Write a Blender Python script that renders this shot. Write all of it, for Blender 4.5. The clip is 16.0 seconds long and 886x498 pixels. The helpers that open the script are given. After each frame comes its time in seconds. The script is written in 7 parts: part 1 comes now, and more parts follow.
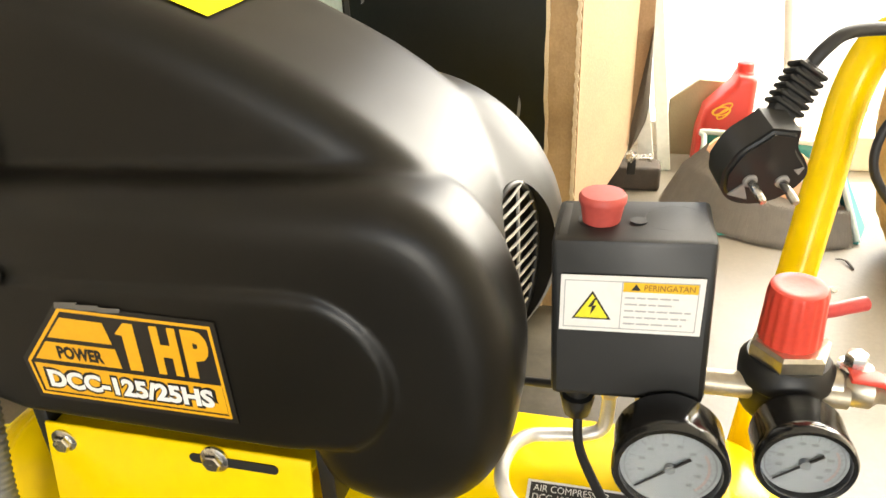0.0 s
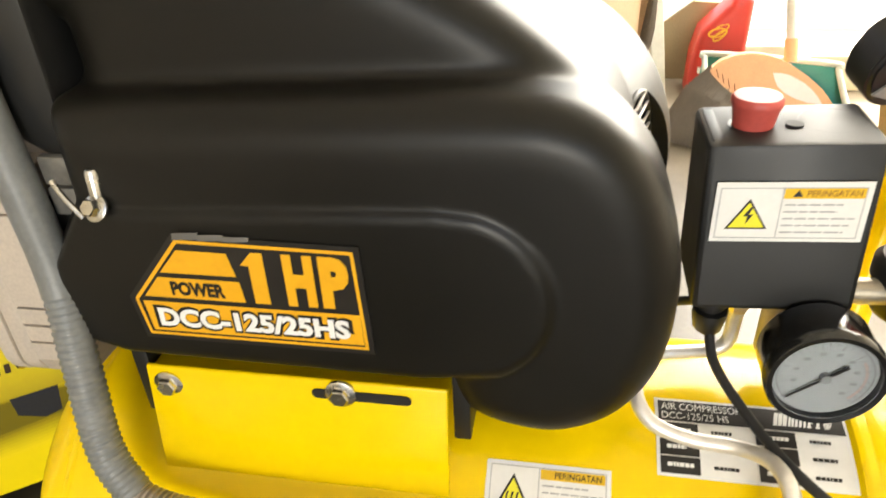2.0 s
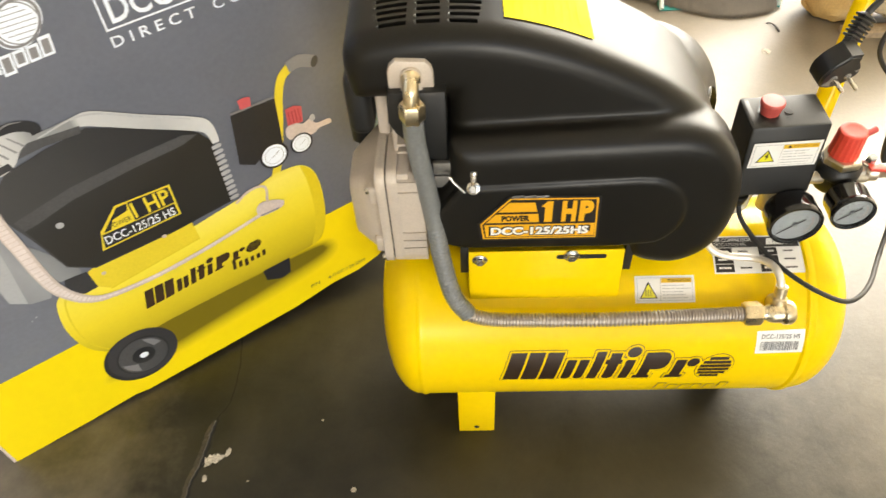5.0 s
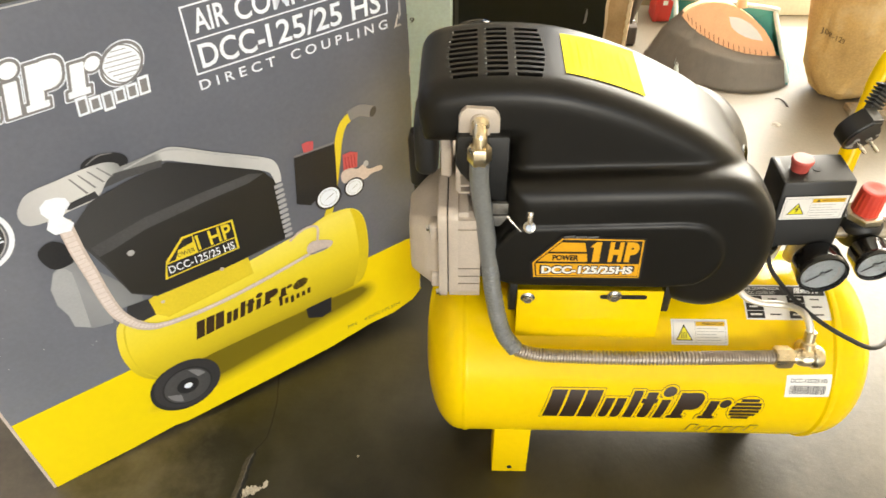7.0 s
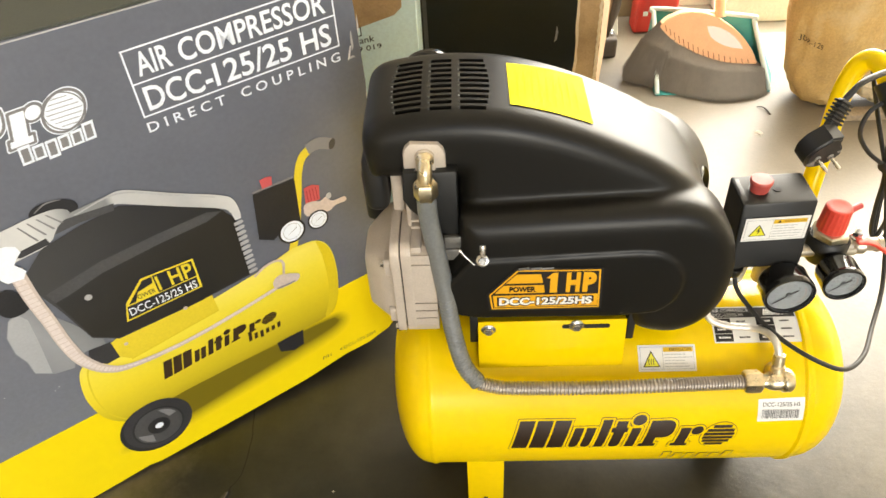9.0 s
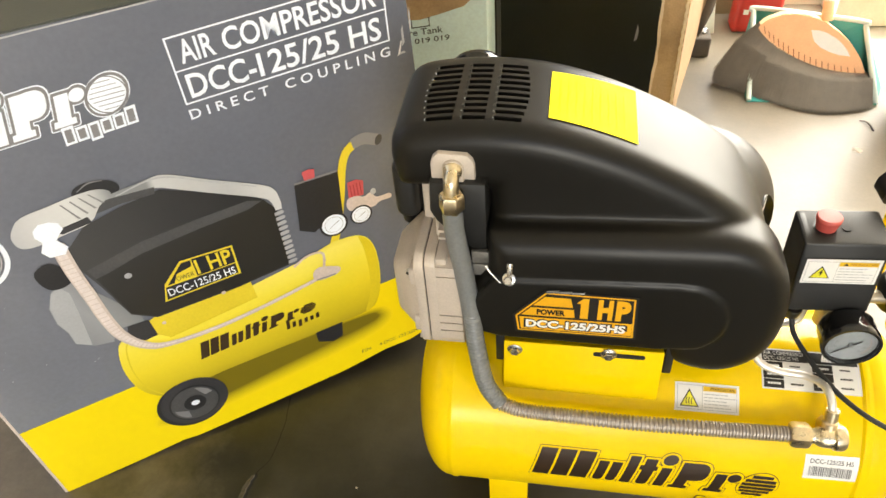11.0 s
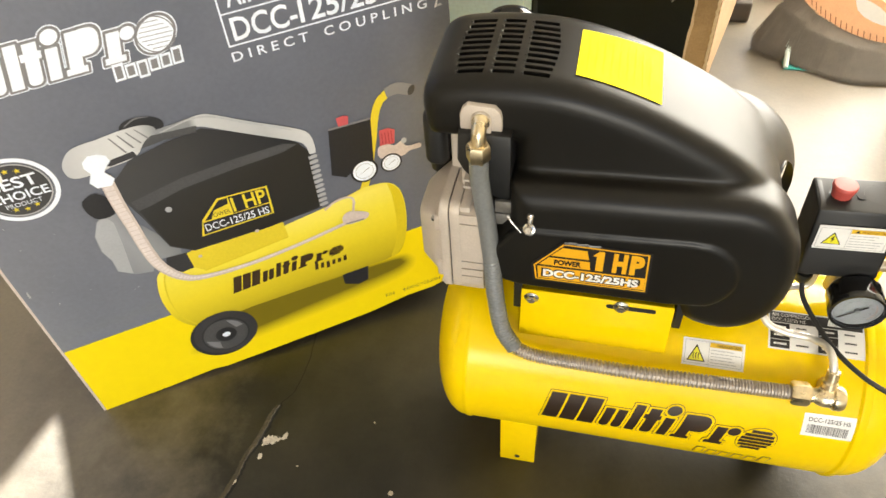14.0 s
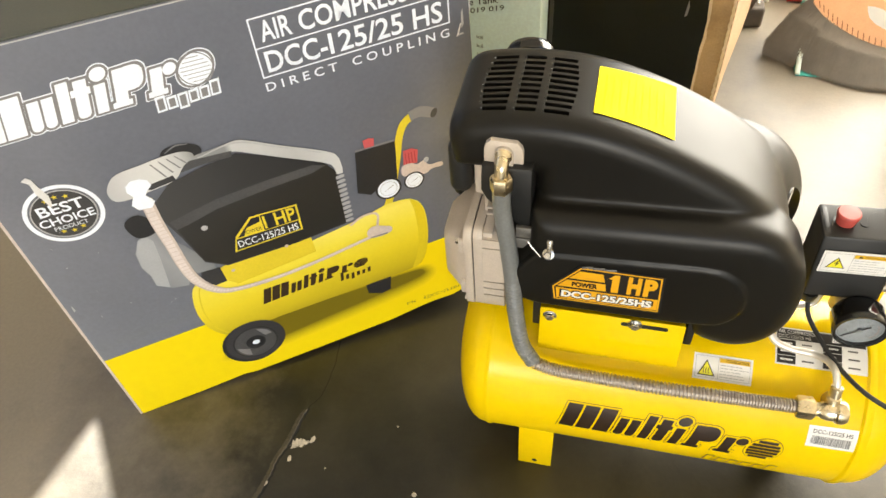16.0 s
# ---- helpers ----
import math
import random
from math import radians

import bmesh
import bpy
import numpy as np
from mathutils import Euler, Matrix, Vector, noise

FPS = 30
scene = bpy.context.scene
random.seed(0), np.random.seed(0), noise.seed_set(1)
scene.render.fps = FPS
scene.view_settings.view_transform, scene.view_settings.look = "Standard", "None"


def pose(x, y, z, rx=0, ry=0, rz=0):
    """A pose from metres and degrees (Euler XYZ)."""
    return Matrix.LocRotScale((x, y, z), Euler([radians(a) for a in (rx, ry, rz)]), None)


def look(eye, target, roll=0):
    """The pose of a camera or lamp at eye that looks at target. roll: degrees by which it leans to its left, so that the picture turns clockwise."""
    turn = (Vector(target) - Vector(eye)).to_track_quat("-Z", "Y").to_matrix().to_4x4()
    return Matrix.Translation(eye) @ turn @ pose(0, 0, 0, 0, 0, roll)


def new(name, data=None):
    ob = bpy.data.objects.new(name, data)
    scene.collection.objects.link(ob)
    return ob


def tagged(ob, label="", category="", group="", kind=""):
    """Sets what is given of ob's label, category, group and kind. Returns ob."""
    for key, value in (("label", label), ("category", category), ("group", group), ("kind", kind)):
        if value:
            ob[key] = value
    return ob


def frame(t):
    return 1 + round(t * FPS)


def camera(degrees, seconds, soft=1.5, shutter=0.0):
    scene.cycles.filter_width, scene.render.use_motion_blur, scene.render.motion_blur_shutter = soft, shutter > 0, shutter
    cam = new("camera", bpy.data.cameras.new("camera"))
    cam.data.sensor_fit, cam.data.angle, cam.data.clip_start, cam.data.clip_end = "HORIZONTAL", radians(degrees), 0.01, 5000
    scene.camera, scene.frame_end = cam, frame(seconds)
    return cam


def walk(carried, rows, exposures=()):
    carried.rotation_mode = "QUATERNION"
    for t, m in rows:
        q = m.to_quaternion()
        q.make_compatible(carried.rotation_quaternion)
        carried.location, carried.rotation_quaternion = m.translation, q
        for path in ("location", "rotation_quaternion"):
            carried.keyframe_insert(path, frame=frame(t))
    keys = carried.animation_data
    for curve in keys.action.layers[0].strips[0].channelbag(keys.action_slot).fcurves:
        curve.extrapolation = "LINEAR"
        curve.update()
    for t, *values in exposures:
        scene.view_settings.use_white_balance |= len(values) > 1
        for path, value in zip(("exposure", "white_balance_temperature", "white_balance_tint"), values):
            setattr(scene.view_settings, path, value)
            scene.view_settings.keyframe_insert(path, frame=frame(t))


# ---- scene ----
import itertools
from mathutils.bvhtree import BVHTree

cam = camera(63.6, 16.0, shutter=0.5)
PATH = [
    (0, (0.166, -0.365, 0.681), (-0.289, 1.359, -0.226), -2.5),
    (0.5, (0.163, -0.363, 0.678), (-0.297, 1.338, -0.27), -2.4),
    (1, (0.139, -0.365, 0.662), (-0.304, 1.336, -0.291), -1.8),
    (1.5, (0.097, -0.373, 0.664), (-0.285, 1.316, -0.338), -3.4),
    (2, (0.065, -0.37, 0.663), (-0.266, 1.293, -0.397), -2.9),
    (2.5, (-0.006, -0.342, 0.741), (-0.2, 1.204, -0.512), -0.3),
    (3, (-0.085, -0.38, 0.875), (-0.215, 1.042, -0.526), -0.5),
    (3.5, (-0.118, -0.429, 0.9), (-0.1, 0.909, -0.587), 2.6),
    (4, (-0.078, -0.503, 0.946), (-0.111, 0.81, -0.563), -0.2),
    (4.5, (-0.097, -0.57, 0.988), (-0.159, 0.754, -0.509), -1.3),
    (4.7, (-0.143, -0.599, 1.009), (-0.214, 0.716, -0.495), -3.7),
    (6.8, (-0.24, -0.698, 1.039), (-0.284, 0.755, -0.335), -0.5),
    (7, (-0.247, -0.702, 1.038), (-0.301, 0.756, -0.331), -0.9),
    (7.5, (-0.261, -0.698, 1.043), (-0.346, 0.774, -0.308), -1.6),
    (8, (-0.257, -0.694, 1.046), (-0.341, 0.794, -0.288), -2.1),
    (8.5, (-0.227, -0.688, 1.049), (-0.3, 0.799, -0.286), -3.4),
    (8.7, (-0.209, -0.682, 1.048), (-0.272, 0.802, -0.291), -3.3),
    (10.8, (-0.119, -0.613, 1.046), (-0.431, 0.805, -0.33), -5.9),
    (11, (-0.123, -0.616, 1.045), (-0.435, 0.806, -0.326), -5.1),
    (11.5, (-0.123, -0.613, 1.051), (-0.47, 0.802, -0.319), -4.6),
    (12, (-0.122, -0.612, 1.057), (-0.483, 0.796, -0.317), -4.3),
    (12.5, (-0.112, -0.631, 1.055), (-0.466, 0.744, -0.353), -4.0),
    (13, (-0.094, -0.643, 1.044), (-0.417, 0.698, -0.404), -3.0),
    (13.5, (-0.096, -0.645, 1.046), (-0.444, 0.686, -0.405), -3.5),
    (14, (-0.113, -0.65, 1.064), (-0.486, 0.674, -0.388), -4.5),
    (14.5, (-0.12, -0.662, 1.089), (-0.496, 0.659, -0.364), -4.6),
    (15, (-0.128, -0.667, 1.117), (-0.532, 0.638, -0.344), -5.3),
    (15.5, (-0.124, -0.665, 1.124), (-0.534, 0.634, -0.341), -5.9),
    (16, (-0.124, -0.656, 1.131), (-0.523, 0.636, -0.343), -5.6),
]
walk(cam, [(t, look(eye, target, roll)) for t, eye, target, roll in PATH], exposures=[(0, 2.0), (1.0, 1.96), (2.0, 1.90), (2.5, 1.82), (3.0, 1.84), (4.5, 1.90), (16, 1.88)])

# ---- light ----
world = bpy.data.worlds.new("daylight")
scene.world = world
world.use_nodes = True
sky = world.node_tree.nodes.new("ShaderNodeTexSky")
sky.sky_type, sky.sun_disc = "NISHITA", False
SUN_FROM = Vector((-0.50, 0.57, 0.65)).normalized()
sky.sun_elevation = math.asin(SUN_FROM.z)
sky.sun_rotation = math.atan2(SUN_FROM.x, SUN_FROM.y)
world.node_tree.links.new(sky.outputs[0], world.node_tree.nodes["Background"].inputs[0])
world.node_tree.nodes["Background"].inputs[1].default_value = 0.09

sun = new("sun", bpy.data.lights.new("sun", "SUN"))
sun.data.energy, sun.data.angle, sun.data.color = 5.0, radians(0.5), (1.0, 0.93, 0.82)
sun.matrix_world = look(SUN_FROM * 8, (0, 0, 0))


def area_lamp(name, eye, target, sx, sy, watts, colour):
    lamp = new(name, bpy.data.lights.new(name, "AREA"))
    lamp.data.shape, lamp.data.size, lamp.data.size_y = "RECTANGLE", sx, sy
    lamp.data.energy, lamp.data.color = watts, colour
    lamp.matrix_world = look(eye, target)
    return lamp


area_lamp("doorway_light", (1.26, 1.64, 1.27), (1.0, 0.1, 0.45), 1.55, 1.40, 45, (1.0, 0.92, 0.77))
# Unseen lamp added outside the front, standing in for daylight on near faces.
area_lamp("front_fill_light", (0.74, -4.3, 1.14), (-0.1, 0.0, 0.40), 1.05, 0.90, 33, (1.0, 0.92, 0.79))

# ---- materials ----
MATS = {}


def mat(name, colour, rough=0.5, metal=0.0, vary=0.08, scale=30.0, fine=300.0, bump=0.0, coat=0.0, wear=None, spec=0.5, wear_at=0.62):
    """A procedural surface: base colour varied at two scales, roughness that follows, fine relief and, if given, a wear colour in blotches."""
    if name in MATS:
        return MATS[name]
    m = bpy.data.materials.new(name)
    m.use_nodes = True
    nt, n = m.node_tree, m.node_tree.nodes
    p = n["Principled BSDF"]
    p.inputs["Roughness"].default_value, p.inputs["Metallic"].default_value = rough, metal
    p.inputs["Coat Weight"].default_value, p.inputs["Coat Roughness"].default_value = coat, 0.12
    p.inputs["Specular IOR Level"].default_value = spec
    tex = n.new("ShaderNodeTexCoord")
    big, small = n.new("ShaderNodeTexNoise"), n.new("ShaderNodeTexNoise")
    big.inputs["Scale"].default_value, big.inputs["Detail"].default_value = scale, 5.0
    small.inputs["Scale"].default_value, small.inputs["Detail"].default_value = fine, 3.0
    for t in (big, small):
        nt.links.new(tex.outputs["Object"], t.inputs["Vector"])
    add = n.new("ShaderNodeMath")
    add.operation = "ADD"
    nt.links.new(big.outputs["Fac"], add.inputs[0])
    nt.links.new(small.outputs["Fac"], add.inputs[1])
    span = n.new("ShaderNodeMapRange")
    span.inputs["From Min"].default_value, span.inputs["From Max"].default_value = 0.7, 1.3
    span.inputs["To Min"].default_value, span.inputs["To Max"].default_value = 1 - vary, 1 + vary
    nt.links.new(add.outputs[0], span.inputs["Value"])
    mul = n.new("ShaderNodeMix")
    mul.data_type, mul.blend_type = "RGBA", "MULTIPLY"
    mul.inputs[0].default_value = 1.0
    mul.inputs[6].default_value = (*colour, 1)
    nt.links.new(span.outputs[0], mul.inputs[7])
    out = mul.outputs[2]
    if wear:
        blot = n.new("ShaderNodeTexNoise")
        blot.inputs["Scale"].default_value, blot.inputs["Detail"].default_value = scale * 0.45, 8.0
        blot.inputs["Roughness"].default_value = 0.65
        nt.links.new(tex.outputs["Object"], blot.inputs["Vector"])
        step = n.new("ShaderNodeMapRange")
        step.inputs["From Min"].default_value, step.inputs["From Max"].default_value = wear_at - 0.12, wear_at + 0.12
        nt.links.new(blot.outputs["Fac"], step.inputs["Value"])
        mix = n.new("ShaderNodeMix")
        mix.data_type = "RGBA"
        mix.inputs[7].default_value = (*wear, 1)
        nt.links.new(step.outputs[0], mix.inputs[0])
        nt.links.new(out, mix.inputs[6])
        out = mix.outputs[2]
    nt.links.new(out, p.inputs["Base Color"])
    rr = n.new("ShaderNodeMapRange")
    rr.inputs["From Min"].default_value, rr.inputs["From Max"].default_value = 0.3, 0.7
    rr.inputs["To Min"].default_value, rr.inputs["To Max"].default_value = max(0.02, rough - 0.06), min(1.0, rough + 0.06)
    nt.links.new(big.outputs["Fac"], rr.inputs["Value"])
    nt.links.new(rr.outputs[0], p.inputs["Roughness"])
    if bump:
        b = n.new("ShaderNodeBump")
        b.inputs["Strength"].default_value, b.inputs["Distance"].default_value = 1.0, bump
        nt.links.new(add.outputs[0], b.inputs["Height"])
        nt.links.new(b.outputs[0], p.inputs["Normal"])
    MATS[name] = m
    return m


M_YELLOW = mat("yellow_enamel", (0.84, 0.585, 0.0010), 0.19, vary=0.03, scale=9, fine=90, bump=0.00006, spec=0.20)
M_COVER = mat("black_moulded_plastic", (0.0058, 0.0050, 0.0033), 0.41, vary=0.12, scale=6, fine=900, bump=0.00005, spec=0.30)
M_BLACK = mat("black_plastic", (0.008, 0.008, 0.0075), 0.46, vary=0.15, scale=20, fine=900, bump=0.00003)
M_GLOSS = mat("glossy_black_plastic", (0.010, 0.010, 0.010), 0.16, vary=0.1)
M_RUBBER = mat("black_rubber", (0.013, 0.013, 0.013), 0.55, vary=0.2, scale=60)
M_RED = mat("red_plastic", (0.66, 0.060, 0.035), 0.42, vary=0.08, scale=40, bump=0.0001)
M_CASE = mat("dull_cast_aluminium", (0.52, 0.455, 0.385), 0.52, metal=0.15, vary=0.10, scale=30, fine=500, bump=0.0001)
M_STEEL = mat("zinc_plated_steel", (0.62, 0.60, 0.56), 0.26, metal=1.0, vary=0.12, scale=90)
M_BRASS = mat("brass", (0.74, 0.63, 0.42), 0.30, metal=1.0, vary=0.12, scale=80)
M_DULLBRASS = mat("dull_pale_brass", (0.40, 0.35, 0.26), 0.42, metal=0.6, vary=0.12, scale=60)
M_SLEEVE = mat("grey_hose_sleeve", (0.165, 0.172, 0.170), 0.38, vary=0.12, scale=60, coat=0.25)
M_PAPERW = mat("white_sticker", (0.78, 0.77, 0.74), 0.35, vary=0.03, scale=60)
M_INK = mat("black_ink", (0.012, 0.010, 0.008), 0.4, vary=0.1)
M_BROWNINK = mat("dark_brown_ink", (0.026, 0.013, 0.005), 0.4, vary=0.1)
M_GREYINK = mat("grey_ink", (0.42, 0.42, 0.42), 0.5, vary=0.1)
M_ORANGE = mat("orange_yellow_ink", (0.74, 0.375, 0.008), 0.40, vary=0.05, scale=60)
M_HEADING = mat("golden_ink", (0.74, 0.46, 0.012), 0.40, vary=0.05)
M_WARN = mat("warning_yellow_ink", (0.78, 0.72, 0.03), 0.35, vary=0.05)
M_FLUO = mat("fluorescent_yellow_sticker", (0.90, 0.80, 0.004), 0.75, vary=0.03, scale=40, spec=0.15)
M_FLUO2 = mat("faded_print_on_yellow", (0.86, 0.765, 0.005), 0.75, vary=0.05, spec=0.15)
M_DIAL = mat("pale_dial", (0.30, 0.325, 0.345), 0.35, vary=0.04)
M_DIALINK = mat("faded_dial_ink", (0.21, 0.225, 0.24), 0.5, vary=0.1)
# near black that stands in for the shade inside holes, slots and seams
M_HOLE = mat("dark_hollow", (0.006, 0.006, 0.006), 0.7, vary=0.1)
# printed carton
M_BOXYEL = mat("yellow_printed_board", (0.83, 0.655, 0.004), 0.42, vary=0.02, scale=5, fine=60, spec=0.22)
M_PWHITE = mat("white_print", (0.77, 0.83, 0.93), 0.42, vary=0.04)
M_PGREY = mat("light_grey_print", (0.40, 0.41, 0.43), 0.42, vary=0.12, scale=24)
M_PMID = mat("mid_grey_print", (0.20, 0.20, 0.21), 0.42, vary=0.04, scale=24)
M_PDARK = mat("near_black_print", (0.020, 0.020, 0.022), 0.38, vary=0.15, scale=14)
M_PBROWN = mat("dark_brown_print", (0.042, 0.024, 0.010), 0.4, vary=0.1)
M_PDARK2 = mat("dark_grey_print", (0.038, 0.038, 0.041), 0.38, vary=0.15, scale=14)
M_PSHEEN = mat("sheen_grey_print", (0.068, 0.069, 0.072), 0.38, vary=0.15, scale=14)
M_PYEL = mat("mustard_print", (0.70, 0.56, 0.03), 0.4, vary=0.06, scale=18)
M_PYEL2 = mat("shaded_mustard_print", (0.66, 0.53, 0.015), 0.4, vary=0.06, scale=18)
M_PRED = mat("red_print", (0.52, 0.09, 0.10), 0.4, vary=0.08)
M_PINK = mat("silvery_pink_print", (0.56, 0.48, 0.44), 0.42, vary=0.12, scale=40)
M_BOARD = mat("brown_corrugated_board", (0.40, 0.27, 0.14), 0.8, vary=0.14, scale=14, fine=240, bump=0.0006, wear=(0.24, 0.15, 0.07))
M_CREAM = mat("pale_corrugated_board", (0.62, 0.50, 0.34), 0.8, vary=0.08, scale=10, fine=200, bump=0.0004)
M_DARKBOARD = mat("black_printed_board", (0.0060, 0.0078, 0.0072), 0.45, vary=0.2, scale=8, wear=(0.011, 0.013, 0.012), spec=0.2)
M_TEAL = mat("pale_teal_board", (0.60, 0.76, 0.77), 0.5, vary=0.08, scale=10, fine=160)
M_WALL = mat("cream_plaster", (0.74, 0.68, 0.56), 0.85, vary=0.06, scale=5, fine=120, bump=0.001, wear=(0.60, 0.53, 0.42))
M_CEIL = mat("bounce_ceiling_board", (0.66, 0.64, 0.59), 0.9, vary=0.08, scale=4)
M_BRISTLE = mat("dusty_dark_bristle", (0.185, 0.165, 0.140), 0.9, vary=0.14, scale=40, fine=400)
M_BROOM = mat("orange_broom_plastic", (0.86, 0.48, 0.25), 0.5, vary=0.08, scale=30)
M_PAN = mat("teal_plastic", (0.035, 0.27, 0.25), 0.4, vary=0.1, scale=20)
M_PANRIM = mat("pale_teal_plastic", (0.52, 0.60, 0.56), 0.45, vary=0.1, scale=30)
M_SACK = mat("ochre_paper_sack", (0.50, 0.33, 0.12), 0.75, vary=0.16, scale=14, fine=180, bump=0.001, wear=(0.60, 0.47, 0.26))
M_PALLET = mat("weathered_wood", (0.32, 0.25, 0.17), 0.8, vary=0.25, scale=16, fine=120, bump=0.001)
M_JUG = mat("red_jug_plastic", (0.52, 0.03, 0.02), 0.4, vary=0.08, scale=20)
M_WHITEWOOD = mat("white_painted_wood", (0.74, 0.72, 0.66), 0.6, vary=0.08, scale=18, fine=90)
M_OLIVE = mat("olive_board", (0.30, 0.24, 0.13), 0.7, vary=0.15, scale=10)
M_DEBRIS = mat("pale_rubble", (0.44, 0.40, 0.34), 0.85, vary=0.25, scale=90, bump=0.001)


def face_fade(name, du, dv, stops, rough=0.4, vary=0.025, bump=0.0):
    """Board whose colour fades from stop to stop along (du, dv) of the carton's face, as shaded print or painted sheen:
    stops are (place, colour).
    """
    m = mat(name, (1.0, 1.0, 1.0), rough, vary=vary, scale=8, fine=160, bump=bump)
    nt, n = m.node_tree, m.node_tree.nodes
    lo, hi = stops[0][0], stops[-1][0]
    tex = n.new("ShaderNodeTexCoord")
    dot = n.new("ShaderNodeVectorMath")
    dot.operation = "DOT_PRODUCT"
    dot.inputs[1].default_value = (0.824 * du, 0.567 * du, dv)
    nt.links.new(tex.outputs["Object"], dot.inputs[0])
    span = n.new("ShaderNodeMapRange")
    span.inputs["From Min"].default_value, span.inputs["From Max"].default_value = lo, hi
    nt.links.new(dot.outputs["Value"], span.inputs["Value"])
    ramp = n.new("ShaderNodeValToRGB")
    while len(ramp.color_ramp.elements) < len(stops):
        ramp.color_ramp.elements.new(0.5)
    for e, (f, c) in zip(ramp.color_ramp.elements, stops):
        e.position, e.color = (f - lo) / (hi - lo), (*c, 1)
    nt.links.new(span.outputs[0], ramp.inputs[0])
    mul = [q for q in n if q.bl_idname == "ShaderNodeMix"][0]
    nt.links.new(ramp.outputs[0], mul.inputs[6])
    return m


# Lower-left lightening stands in for sheen on the board, put into the colour.
M_BOXGREY = face_fade("charcoal_board_sheen", -0.55, -0.35, [(-0.10, (0.116, 0.126, 0.158)), (0.15, (0.127, 0.138, 0.171)), (0.42, (0.182, 0.197, 0.238))], 0.36, 0.07, 0.0002)
M_PTANK = face_fade("shaded_yellow_print", -0.06, 1.0, [(0.150, (0.34, 0.26, 0.008)), (0.185, (0.56, 0.45, 0.012)), (0.235, (0.74, 0.60, 0.02)), (0.285, (0.80, 0.68, 0.05)), (0.325, (0.82, 0.72, 0.12)), (0.350, (0.66, 0.54, 0.03))])
M_PSIDE = face_fade("shaded_black_print", -0.5, 1.0, [(0.48, (0.016, 0.015, 0.012)), (0.62, (0.022, 0.020, 0.016)), (0.76, (0.034, 0.034, 0.034))])
M_PTOP = face_fade("shaded_charcoal_print", 1.0, 0.3, [(-0.48, (0.050, 0.050, 0.051)), (-0.36, (0.030, 0.030, 0.031)), (-0.26, (0.020, 0.020, 0.021))])
M_PRIM = face_fade("shaded_silver_print", 1.0, 0.0, [(-0.68, (0.44, 0.45, 0.47)), (-0.64, (0.56, 0.57, 0.58)), (-0.60, (0.60, 0.61, 0.61)), (-0.572, (0.46, 0.47, 0.48)), (-0.556, (0.25, 0.26, 0.27)), (-0.512, (0.22, 0.23, 0.235)), (-0.503, (0.50, 0.51, 0.52)), (-0.42, (0.42, 0.43, 0.44)), (-0.36, (0.56, 0.57, 0.58))])
M_PMOTOR = face_fade("shaded_blue_grey_print", 1.0, 0.3, [(-0.58, (0.22, 0.235, 0.255)), (-0.545, (0.29, 0.305, 0.325)), (-0.50, (0.20, 0.21, 0.225))])
M_PFACE = mat("pale_blue_grey_print", (0.36, 0.375, 0.40), 0.42, vary=0.06, scale=24)


